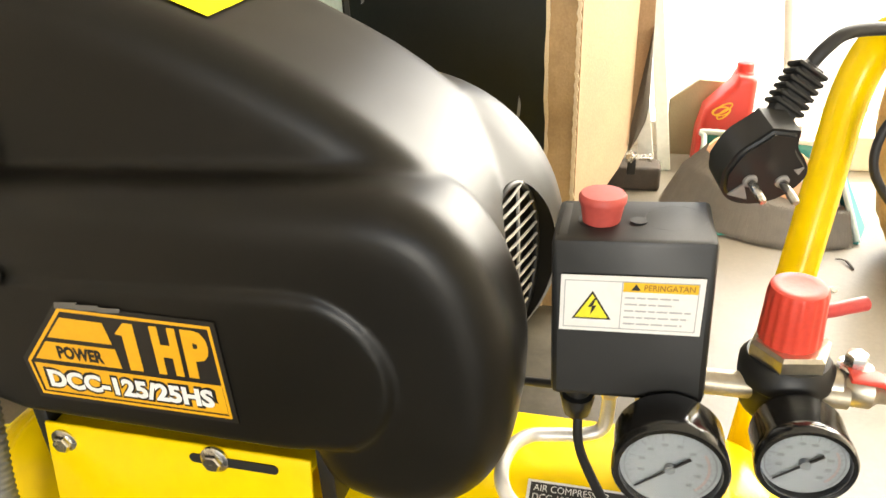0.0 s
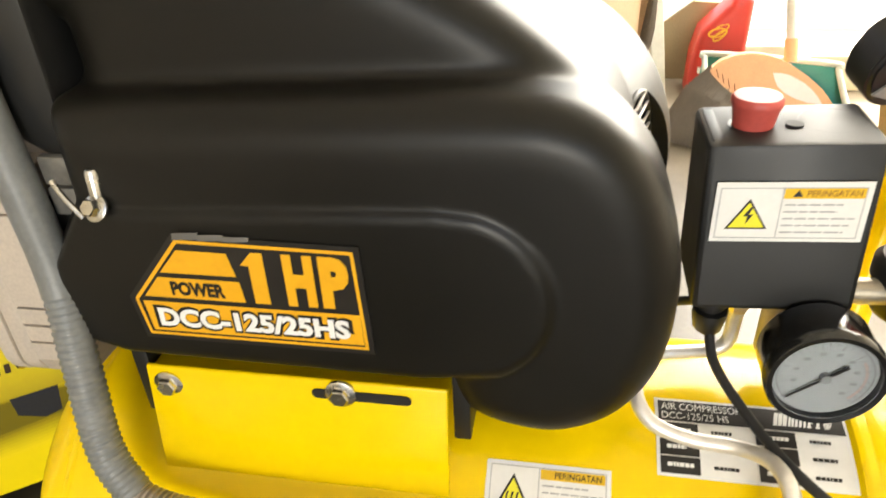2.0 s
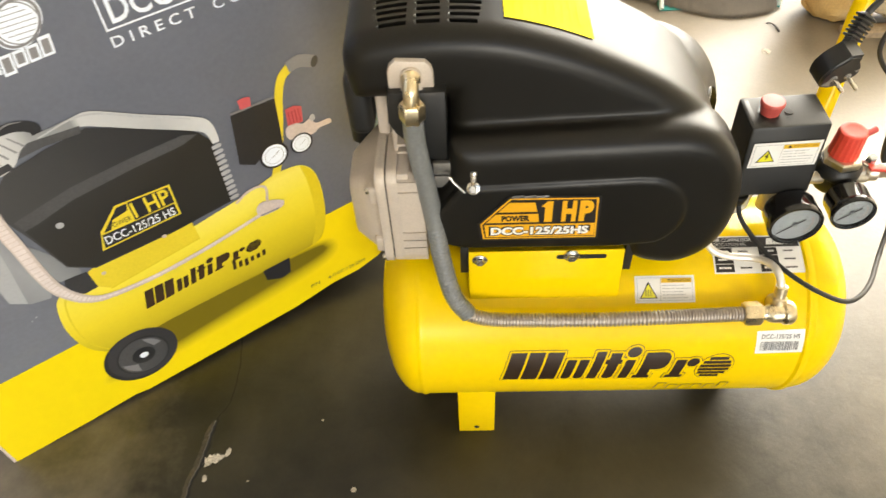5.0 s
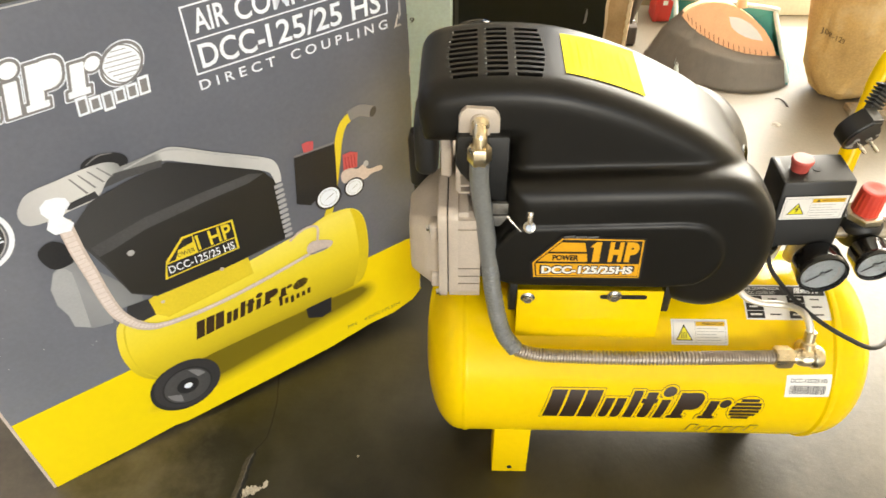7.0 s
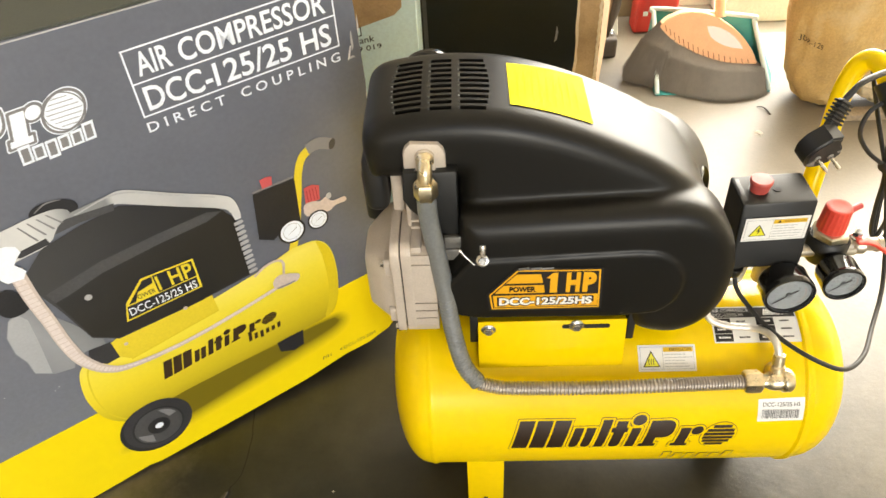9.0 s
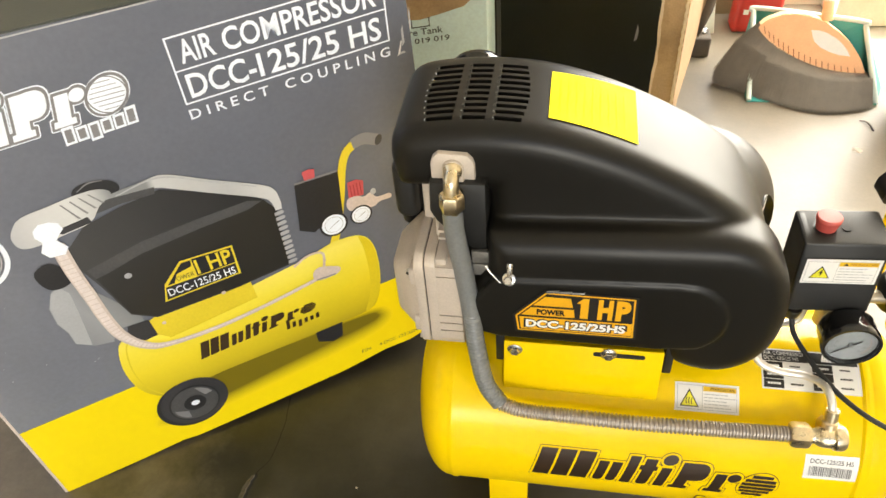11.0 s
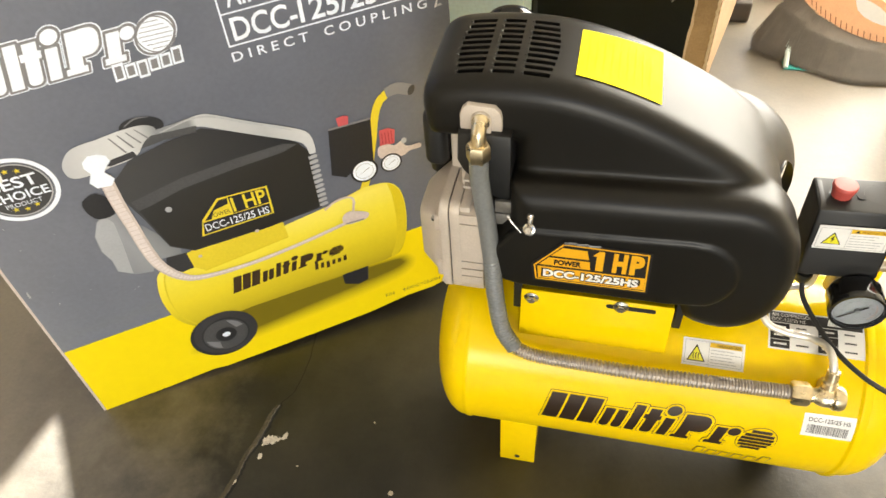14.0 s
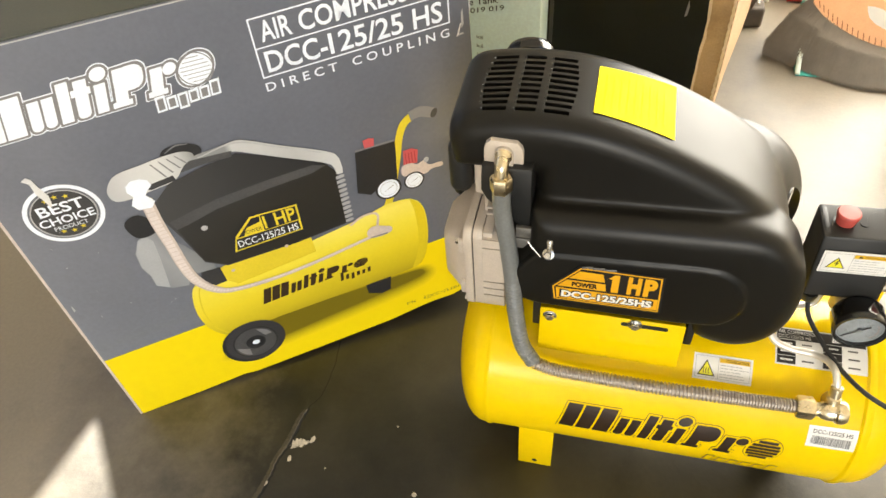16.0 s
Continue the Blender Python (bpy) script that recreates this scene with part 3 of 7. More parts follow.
# north wall with a wide doorway
wall("wall_north", join(rbox(XW, 0.20, YN, YN + 0.14, 0, TOP), rbox(0.20, 2.1, YN, YN + 0.14, 0, 0.07), rbox(0.20, 2.1, YN, YN + 0.14, 2.05, TOP), rbox(2.1, XE, YN, YN + 0.14, 0, TOP)), "cream plastered wall with a wide bright opening")
solo("door_sill", rbox(0.64, 2.1, 1.515, YN, 0, 0.09, 0.004, 2), M_WALL, "low pale plastered sill under the bright opening", "sill", "structure", smooth=False)
wall("wall_east", rbox(XE, XE + 0.14, YS, YN + 0.14, 0, TOP), "unseen plain cream side wall added to close the room")
wall("wall_south", join(rbox(XW, -0.7, YS - 0.14, YS, 0, TOP), rbox(2.1, XE, YS - 0.14, YS, 0, TOP), rbox(-0.7, 2.1, YS - 0.14, YS, 2.35, TOP)), "unseen cream front wall, its opening added for the front lamp")


def wall_west():
    """Unseen side wall added to shape the sun; its hole traces the lit patch."""
    marks = [Vector((q[0], q[1], 0)) for q in ((-0.960, -0.165), (-0.42, -0.80), (-0.55, -1.75), (-1.85, -1.75), (-1.02, -0.62))]
    x = XW

    def back(q):
        k = (x - q.x) / SUN_FROM.x
        return (q.y + k * SUN_FROM.y, q.z + k * SUN_FROM.z)

    hole = [back(q) for q in marks]
    bm = bmesh.new()
    rim = [(YS, 0), (YN + 0.14, 0), (YN + 0.14, TOP), (YS, TOP)]
    edges = []
    for loop in (rim, hole):
        vs = [bm.verts.new((x, y, z)) for y, z in loop]
        edges += [bm.edges.new((vs[i], vs[(i + 1) % len(vs)])) for i in range(len(vs))]
    bmesh.ops.triangle_fill(bm, use_beauty=True, edges=edges)
    got = bmesh.ops.extrude_face_region(bm, geom=bm.faces[:])
    for v in got["geom"]:
        if isinstance(v, bmesh.types.BMVert):
            v.co.x -= 0.02
    return wall("wall_west", bm, "unseen cream side wall, its gap cut to shape the sun patch")


wall_west()
solo("ceiling", rbox(XW - 0.14, XE + 0.14, YS - 0.14, YN + 0.14, TOP, TOP + 0.1), M_CEIL, "unseen ceiling added to close the room and bounce light", "ceiling", "structure", smooth=False)

# crack and rubble in the screed
def crack():
    rnd = random.Random(4)
    run = spline([Vector(q) for q in ((-0.572, 0.068, 0), (-0.566, 0.011, 0), (-0.567, -0.050, 0), (-0.5845, -0.089, 0), (-0.5900, -0.1245, 0), (-0.5918, -0.1467, 0), (-0.5952, -0.1688, 0), (-0.6030, -0.1934, 0), (-0.6028, -0.2167, 0), (-0.6055, -0.2402, 0), (-0.6100, -0.2642, 0), (-0.620, -0.33, 0), (-0.618, -0.40, 0))], 7)
    gap, lip = bmesh.new(), bmesh.new()
    rows, edge = [], []
    for i, c in enumerate(run):
        broken = c.y < -0.085
        # past the break the dark strip widens to paint the lip's shade
        wide = 0.0022 + 0.0022 * abs(noise.noise((0.3, c.y * 34, 0))) if broken else 0.0004
        x = c.x + rnd.uniform(-0.0010, 0.0010)
        rows.append((gap.verts.new((x - 0.001, c.y, 0.0007)), gap.verts.new((x + 2 * wide, c.y, 0.0007))))
        if broken:
            out = (0.0042 + 0.0026 * noise.noise((4.1, c.y * 26, 2.0))) * min(1.0, (-0.080 - c.y) / 0.03)
            edge.append([lip.verts.new((x - out - 0.004, c.y, 0.0002)), lip.verts.new((x - out, c.y, 0.0018)), lip.verts.new((x, c.y, 0.0030 + rnd.uniform(-0.0006, 0.0004))), lip.verts.new((x + 0.0006, c.y, 0.0004))])
    for bm, strip in ((gap, rows), (lip, edge)):
        for a, b in zip(strip, strip[1:]):
            for i in range(len(a) - 1):
                bm.faces.new((a[i], a[i + 1], b[i + 1], b[i]))
    solo("floor_crack_lip", lip, mat("bare_screed", (0.062, 0.053, 0.038), 0.85, vary=0.3, scale=60, fine=300, bump=0.001), "raised broken lip along the floor crack", "crack", "structure", smooth=False)
    return solo("floor_crack", gap, M_HOLE, "thin floor crack with the shade beside its lip painted dark", "crack", "structure", smooth=False)


crack()


def rubble(at, size, seed, label):
    rnd = random.Random(seed)
    bm = bmesh.new()
    bmesh.ops.create_icosphere(bm, subdivisions=2, radius=size)
    for v in bm.verts:
        v.co *= 1 + rnd.uniform(-0.45, 0.35)
        v.co.z = max(v.co.z * 0.28, -0.06 * size) + 0.06 * size
    bmesh.ops.transform(bm, matrix=pose(*at, 0, 0, rnd.uniform(0, 180)), verts=bm.verts)
    return solo("cement_crumb", bm, M_DEBRIS, label, "debris", group="crumbs on the floor", smooth=False)


def smear(blobs, seed):
    """A flat ragged smear of dried mortar: small raised flakes where noisy ovals reach."""
    bm = bmesh.new()
    size = 0.0011
    for cx, cy, rx, ry, turn in blobs:
        n = int(1.6 * max(rx, ry) / size)
        co, si = math.cos(turn), math.sin(turn)
        heights = {}
        for i in range(-n, n + 2):
            for j in range(-n, n + 2):
                u, v = i * size, j * size
                a, b = (u * co + v * si) / rx, (v * co - u * si) / ry
                ragged = 0.38 * noise.noise((u * 260 + seed, v * 260, 1.0)) + 0.35 * noise.noise((u * 700, v * 700 + seed, 3.0))
                heights[i, j] = (1 - math.hypot(a, b) + ragged, Vector((cx + u, cy + v, 0.0006 + 0.0022 * max(0.0, 0.5 + noise.noise((u * 420, v * 420, seed))))))
        verts = {}
        for (i, j), (keep, at) in heights.items():
            ring = [(i, j), (i + 1, j), (i + 1, j + 1), (i, j + 1)]
            if keep > 0 and all(q in heights for q in ring):
                for q in ring:
                    if q not in verts:
                        verts[q] = bm.verts.new(heights[q][1])
                bm.faces.new([verts[q] for q in ring])
    return solo("mortar_smear", bm, M_DEBRIS, "ragged pale smear of dried mortar beside the floor crack", "debris", kind="stuff", smooth=False)


smear([(-0.5755, -0.1545, 0.0125, 0.0075, 0.25), (-0.5660, -0.1525, 0.0080, 0.0035, 0.3), (-0.5538, -0.1440, 0.0040, 0.0075, -0.3), (-0.5825, -0.1625, 0.0055, 0.0035, 0.5), (-0.5815, -0.1860, 0.0035, 0.0060, 0.3), (-0.6050, -0.2360, 0.0018, 0.0050, -0.4)], 5)
for k, (x, y, s) in enumerate(((-0.354, -0.204, 0.0040), (-0.515, -0.189, 0.0018), (-0.413, -0.090, 0.0018), (0.5600, 0.886, 0.011), (0.12, -0.24, 0.003), (0.09, -0.31, 0.003))):
    rubble((x, y, 0), s, 20 + k, "small pale crumb of cement lying on the floor")

twig = solo("dry_leaf_scrap", tube([(0.594, 1.008, 0.002), (0.604, 1.004, 0.004), (0.611, 0.990, 0.005), (0.616, 0.968, 0.002)], lambda d: 0.0014 if d < 0.02 else 0.0022, seg=8), mat("dark_scrap", (0.06, 0.05, 0.04), 0.8), "dark curled scrap lying on the floor", "debris")
nut = solo("loose_washer", lathe([(0.0056, 0.0), (0.0108, 0.0), (0.0116, 0.0025), (0.0108, 0.005), (0.0056, 0.005), (0.0056, 0.0)], pose(0.574, 0.1155, 0.0002), seg=28), mat("dark_dull_steel", (0.16, 0.15, 0.14), 0.5, metal=0.6, vary=0.2, scale=90), "steel washer ring lying on the cement floor", "washer")


# ---- printed carton of the compressor ----
UB, NB = Vector((0.824, 0.567, 0)).normalized(), Vector((0.567, -0.824, 0)).normalized()
BASE = NB * -0.374
BOXM = Matrix(((UB.x, 0, NB.x, BASE.x), (UB.y, 0, NB.y, BASE.y), (0, 1, 0, 0), (0, 0, 0, 1)))
S0, S1, ZTOP = -0.814, -0.137, 0.735


def printed_carton():
    box = thing("printed_carton", tuple(BOXM @ Vector(((S0 + S1) / 2, 0, -0.15))), "tall charcoal and yellow printed carton standing on the floor", "box")

    def face(pts, lift=0.0):
        return flat(pts, BOXM, lift)

    # the board body with slightly uneven edges
    bm = bmesh.new()
    rnd = random.Random(3)
    outline = [(S0, 0.0), (-0.70, 0.004), (-0.62, 0.010), (-0.60, 0.006), (-0.45, 0.012), (-0.33, 0.018), (-0.25, 0.030), (-0.20, 0.030), (-0.155, 0.042), (S1, 0.060),
               (S1 + 0.001, 0.20), (S1 - 0.004, 0.33), (S1, 0.55), (S1 - 0.003, 0.655), (S1 - 0.006, ZTOP), (-0.40, ZTOP - 0.002), (-0.60, ZTOP), (S0, ZTOP - 0.004)]
    a = [bm.verts.new(BOXM @ Vector((u, v, 0))) for u, v in outline]
    b = [bm.verts.new(BOXM @ Vector((u, v, -0.30))) for u, v in outline]
    bm.faces.new(a)
    bm.faces.new(b[::-1])
    for i in range(len(a)):
        j = (i + 1) % len(a)
        bm.faces.new((a[i], b[i], b[j], a[j]))
    part("body", bm, M_BOXGREY, box, "charcoal printed board with sheen painted towards the lower left", smooth=False)
    part("corner_edge", slab([(S0 - 0.004, 0), (S0, 0), (S0, ZTOP - 0.004), (S0 - 0.004, ZTOP - 0.004)], BOXM, -0.012, 0.0118), M_PINK, box, "pale raw edge of the board", smooth=False)
    band = [(S0 + 0.0005, 0.0), (-0.70, 0.0045), (-0.62, 0.0105), (-0.60, 0.0065), (-0.45, 0.0125), (-0.33, 0.0185), (-0.25, 0.0305), (-0.20, 0.0305), (-0.155, 0.0425), (S1 - 0.0005, 0.0605), (S1 - 0.0005, 0.199), (S0 + 0.0005, 0.171)]
    part("yellow_band", face(band, 0.0006), M_BOXYEL, box, "bright yellow printed band", smooth=False)
    # scuffs
    for k, (u, v, lu, lv) in enumerate(((-0.152, 0.60, 0.004, 0.03), (-0.158, 0.59, 0.010, 0.004), (-0.805, 0.55, 0.003, 0.02), (-0.806, 0.30, 0.003, 0.015), (-0.73, 0.40, 0.0015, 0.0015), (-0.66, 0.335, 0.0015, 0.003))):
        part("scuff", face([(u, v), (u + lu, v + lv * 0.2), (u + lu * 0.8, v + lv), (u + lu * 0.2, v + lv * 0.8)], 0.0008), M_PGREY, box, smooth=False)

    # the maker's mark
    at = (-0.797, 0.6115, -0.489, 0.6645, BOXM)
    mark = pieces("mark_block", wordmark(*at, 0.0016, grow=0.0005, tilt=0.04), M_PWHITE, box, "white block mark with a grey outline")[0].parent
    pieces("mark_outline", wordmark(*at, 0.0006, grow=0.0050, tilt=0.04), M_PWHITE, mark)
    pieces("mark_gap", wordmark(*at, 0.0011, grow=0.0036, tilt=0.04), M_PMID, mark)
    part("mark_oval", ring_strip(disc(-0.5108, 0.6440, 0.0226, 0.0232, turn=-0.2), disc(-0.5108, 0.6440, 0.0212, 0.0218, turn=-0.2), BOXM, 0.0021), M_PMID, mark, smooth=False)
    pieces("mark_stripe", join(*[face(rect(-0.5300 + 0.0020 * abs(k) ** 1.5, 0.6435 + 0.0056 * k, -0.4916 - 0.0020 * abs(k) ** 1.5, 0.6443 + 0.0056 * k), 0.0021) for k in (-3, -2, -1, 0, 1, 2, 3)]), M_PMID, mark)
    pieces("mark_small_line", join(small_mark(-0.574, 0.5945, -0.4895, 0.6165, BOXM, 0.0020, grow=0.0026, tilt=0.06)), M_PWHITE, mark)
    pieces("mark_block", small_mark(-0.574, 0.5955, -0.4895, 0.6155, BOXM, 0.0024, tilt=0.06), M_PMID, mark)

    # title panel, printed slightly askew
    askew = BOXM @ Matrix(((1, 0, 0, 0), (0.033, 1, 0, 0.0143), (0, 0, 1, 0), (0, 0, 0, 1)))
    panel = part("title_frame", frame_strip(-0.434, 0.604, -0.168, 0.690, 0.0022, askew, 0.0008), M_PWHITE, box, "thin white frame", smooth=False)
    part("divider", flat(rect(-0.432, 0.6465, -0.170, 0.6485), askew, 0.0008), M_PWHITE, panel, smooth=False)
    for text, u0, v0, u1, v1, bold in (("AIR", -0.4220, 0.6545, -0.3815, 0.6835, 0.018), ("COMPRESSOR", -0.3715, 0.6540, -0.1800, 0.6830, 0.018),
                                       ("DCC-", -0.4245, 0.6100, -0.3420, 0.6415, 0.016), ("125/25", -0.3390, 0.6100, -0.2355, 0.6410, 0.016), ("HS", -0.2210, 0.6095, -0.1785, 0.6405, 0.016)):
        pieces("letter", words(text, u0, v0, u1, v1, askew, 0.0009, bold=bold), M_PWHITE, panel)
    for text, u0, u1 in (("D I R E C T", -0.4335, -0.3340), ("C O U P L I N G", -0.3126, -0.1700)):
        pieces("letter", words(text, u0, 0.5835, u1, 0.5970, askew, 0.0009, bold=0.012), M_PWHITE, box)
    stuff("part_number", words("P/N     4.DCC.125.25H", -0.2925, 0.0460, -0.1850, 0.0535, BOXM, 0.0010), M_PDARK2, box)

    # badge
    cu, cv = -0.7395, 0.484
    badge = part("badge", ring_strip(disc(cu, cv, 0.050, n=56), disc(cu, cv, 0.044, n=56), BOXM, 0.0008), M_PWHITE, box, "round white award badge", smooth=False)
    part("badge_field", face(disc(cu, cv, 0.042, n=56), 0.0008), M_PDARK2, badge, smooth=False)
    part("badge_ring", ring_strip(disc(cu, cv, 0.0415, n=56), disc(cu, cv, 0.0395, n=56), BOXM, 0.0010), M_PGREY, badge, smooth=False)
    pieces("letter", words("BEST", cu - 0.030, cv + 0.003, cu + 0.030, cv + 0.021, BOXM, 0.0011, bold=0.02), M_PWHITE, badge)
    pieces("letter", words("CHOICE", cu - 0.036, cv - 0.015, cu + 0.036, cv - 0.001, BOXM, 0.0011, bold=0.02), M_PWHITE, badge)
    pieces("letter", words("PRODUCT", cu - 0.022, cv - 0.025, cu + 0.022, cv - 0.018, BOXM, 0.0011), M_PWHITE, badge)
    for side in (1, -1):
        for k in (-1, 0, 1):
            x, y = cu + 0.013 * k, cv + side * (0.031 - 0.003 * abs(k))
            star = [(x + (0.0042 if i % 2 == 0 else 0.0017) * math.sin(radians(36 * i)), y + (0.0042 if i % 2 == 0 else 0.0017) * math.cos(radians(36 * i))) for i in range(10)]
            part("star", face(star, 0.0011), M_PYEL, badge, smooth=False)

    # the printed machine
    outer = closed([(-0.648, 0.078), (-0.628, 0.056), (-0.598, 0.045), (-0.545, 0.050), (-0.45, 0.058), (-0.35, 0.068), (-0.262, 0.082), (-0.229, 0.102), (-0.228, 0.132), (-0.262, 0.148), (-0.40, 0.150), (-0.56, 0.150)])
    inner = closed([(-0.612, 0.090), (-0.604, 0.080), (-0.586, 0.074), (-0.535, 0.080), (-0.44, 0.092), (-0.35, 0.102), (-0.275, 0.112), (-0.252, 0.120), (-0.252, 0.128), (-0.272, 0.136), (-0.40, 0.138), (-0.56, 0.138)])
    pic = None
    for k in range(9):
        f = k / 8
        ring = [(a[0] + (b[0] - a[0]) * f, a[1] + (b[1] - a[1]) * f) for a, b in zip(outer, inner)]
        dark = 1 - 0.80 * (0.06 + 0.94 * f) ** 1.3
        ink_k = mat("shadow_print_%s" % "abcdefghi"[k], (0.84 * dark, 0.66 * dark, 0.006), 0.42, vary=0.02, scale=5, fine=60, spec=0.3)
        made = part("printed_shadow", face(ring, 0.00075 + 0.00003 * k), ink_k, pic or box, "soft printed shadow" if pic is None else "", smooth=False)
        pic = pic or made
    L = 0.0010

    def ink(name, pts, m, lift):
        return part(name, face(pts, lift), m, pic, smooth=False)

    def band(name, pts, widths, m, lift):
        mid = spline([Vector((u, v, 0)) for u, v in pts], 8)
        n = len(widths) - 1
        wide = []
        for k in range(len(mid)):
            f = min(k / 8, n - 1e-6)
            i = int(f)
            wide.append(widths[i] + (widths[i + 1] - widths[i]) * (f - i))
        return ink(name, ribbon([(p.x, p.y) for p in mid], wide), m, lift)

    ink("printed_foot", [(-0.363, 0.158), (-0.312, 0.158), (-0.319, 0.109), (-0.337, 0.105), (-0.361, 0.117)], M_PDARK, L)
    band("printed_handle", [(-0.300, 0.310), (-0.287, 0.345), (-0.272, 0.403), (-0.263, 0.445), (-0.253, 0.468), (-0.238, 0.479)], (0.0065, 0.0065, 0.0060, 0.0060, 0.0065, 0.0070), M_PYEL, L + 0.0001)
    ink("printed_tank", [(-0.471, 0.285), (-0.347, 0.306), (-0.298, 0.320)] + [(p.x, p.y) for p in spline([Vector(q) for q in ((-0.298, 0.320, 0), (-0.259, 0.315, 0), (-0.239, 0.290, 0), (-0.234, 0.240, 0), (-0.240, 0.186, 0), (-0.255, 0.152, 0), (-0.280, 0.144, 0))], 5)] + [(-0.400, 0.140), (-0.519, 0.137)] + [(p.x, p.y) for p in spline([Vector(q) for q in ((-0.585, 0.131, 0), (-0.615, 0.133, 0), (-0.639, 0.163, 0), (-0.647, 0.209, 0), (-0.641, 0.254, 0), (-0.629, 0.276, 0), (-0.600, 0.288, 0))], 5)], M_PTANK, L + 0.0002)
    ink("printed_tank_end", closed([(-0.259, 0.314), (-0.240, 0.290), (-0.2355, 0.240), (-0.241, 0.186), (-0.256, 0.153), (-0.271, 0.147), (-0.259, 0.180), (-0.2525, 0.230), (-0.254, 0.284)]), M_PYEL2, L + 0.0004)
    band("printed_weld", [(-0.612, 0.134), (-0.630, 0.165), (-0.636, 0.209), (-0.630, 0.254), (-0.618, 0.278)], (0.0010,) * 5, M_PYEL2, L + 0.0004)
    ink("printed_motor", [(-0.663, 0.409), (-0.648, 0.408), (-0.631, 0.387), (-0.612, 0.355), (-0.588, 0.311), (-0.589, 0.299), (-0.630, 0.301), (-0.637, 0.281), (-0.661, 0.286), (-0.682, 0.302), (-0.682, 0.325), (-0.688, 0.347), (-0.686, 0.376), (-0.674, 0.400)], M_PMOTOR, L + 0.0003)
    ink("printed_motor_face", [(-0.662, 0.406), (-0.654, 0.391), (-0.657, 0.352), (-0.664, 0.289), (-0.681, 0.302), (-0.681, 0.325), (-0.687, 0.347), (-0.685, 0.376), (-0.674, 0.399)], M_PFACE, L + 0.0005)
    ink("printed_knob", closed([(-0.677, 0.440), (-0.657, 0.447), (-0.641, 0.426), (-0.647, 0.406), (-0.669, 0.404), (-0.679, 0.422)], 3), M_PDARK, L + 0.0007)
    ink("printed_knob", disc(-0.568, 0.528, 0.027, 0.015, turn=-0.15), M_PDARK, L + 0.0005)
    band("printed_knob_gleam", [(-0.588, 0.534), (-0.572, 0.5415), (-0.556, 0.5395)], (0.0006, 0.0011, 0.0006), M_PMID, L + 0.0006)
    ink("printed_plate", [(-0.583, 0.296), (-0.566, 0.302), (-0.433, 0.308), (-0.431, 0.268), (-0.568, 0.252), (-0.581, 0.265)], M_PYEL, L + 0.0006)
    ink("printed_plate_edge", [(-0.431, 0.268), (-0.568, 0.252), (-0.568, 0.2495), (-0.431, 0.2655)], M_PYEL2, L + 0.0006)
    ink("printed_gap", [(-0.612, 0.30), (-0.583, 0.298), (-0.581, 0.264), (-0.600, 0.262), (-0.618, 0.280)], M_PDARK2, L + 0.0006)
    ink("printed_cover", [(-0.637, 0.450), (-0.600, 0.484), (-0.550, 0.496), (-0.500, 0.503), (-0.444, 0.476), (-0.386, 0.444), (-0.366, 0.415), (-0.368, 0.365), (-0.368, 0.307), (-0.450, 0.299), (-0.570, 0.297), (-0.600, 0.319), (-0.616, 0.383)], M_PTOP, L + 0.0008)
    ink("printed_cover_side", [(-0.622, 0.417), (-0.585, 0.4255), (-0.5462, 0.4342), (-0.470, 0.4405), (-0.4015, 0.4432), (-0.380, 0.437), (-0.369, 0.416), (-0.370, 0.366), (-0.370, 0.310), (-0.449, 0.301), (-0.570, 0.299), (-0.599, 0.321), (-0.613, 0.383)], M_PSIDE, L + 0.0009)
    ink("printed_sheen", [(-0.622, 0.417), (-0.585, 0.4255), (-0.5462, 0.4342), (-0.470, 0.4405), (-0.4015, 0.4432), (-0.382, 0.436), (-0.405, 0.4285), (-0.47, 0.4245), (-0.5518, 0.4155), (-0.600, 0.402), (-0.617, 0.399)], M_PSHEEN, L + 0.0010)
    ink("printed_underside", [(-0.592, 0.511), (-0.559, 0.512), (-0.504, 0.509), (-0.507, 0.499), (-0.548, 0.500), (-0.592, 0.495)], M_PSHEEN, L + 0.00105)
    ink("printed_cover_rim", [(-0.582, 0.512), (-0.550, 0.5185)] + curved([(-0.510, 0.5225), (-0.493, 0.5235), (-0.475, 0.516), (-0.439, 0.495), (-0.378, 0.462), (-0.362, 0.447), (-0.358, 0.425), (-0.359, 0.412)], 4) + [(-0.368, 0.412)] + curved([(-0.370, 0.426), (-0.381, 0.440), (-0.444, 0.475), (-0.482, 0.4965), (-0.500, 0.506), (-0.52, 0.5085)], 4) + [(-0.586, 0.510)], M_PRIM, L + 0.0010)
    band("printed_rim_gleam", [(-0.55, 0.513), (-0.495, 0.520), (-0.44, 0.492), (-0.384, 0.4615)], (0.0008, 0.0013, 0.0013, 0.0008), M_PGREY, L + 0.0011)
    for k in range(11):
        v = 0.4085 - 0.0094 * k
        ink("printed_fin", [(-0.371, v), (-0.3600, v + 0.0012), (-0.3570, v - 0.0015), (-0.3590, v - 0.0050), (-0.371, v - 0.0062)], M_PGREY, L + 0.0010)
    ink("printed_head", closed([(-0.672, 0.510), (-0.657, 0.523), (-0.625, 0.527), (-0.592, 0.531), (-0.565, 0.530), (-0.553, 0.519), (-0.572, 0.506), (-0.590, 0.487), (-0.624, 0.481), (-0.656, 0.477), (-0.674, 0.481), (-0.678, 0.496)], 3), M_PRIM, L + 0.0011)
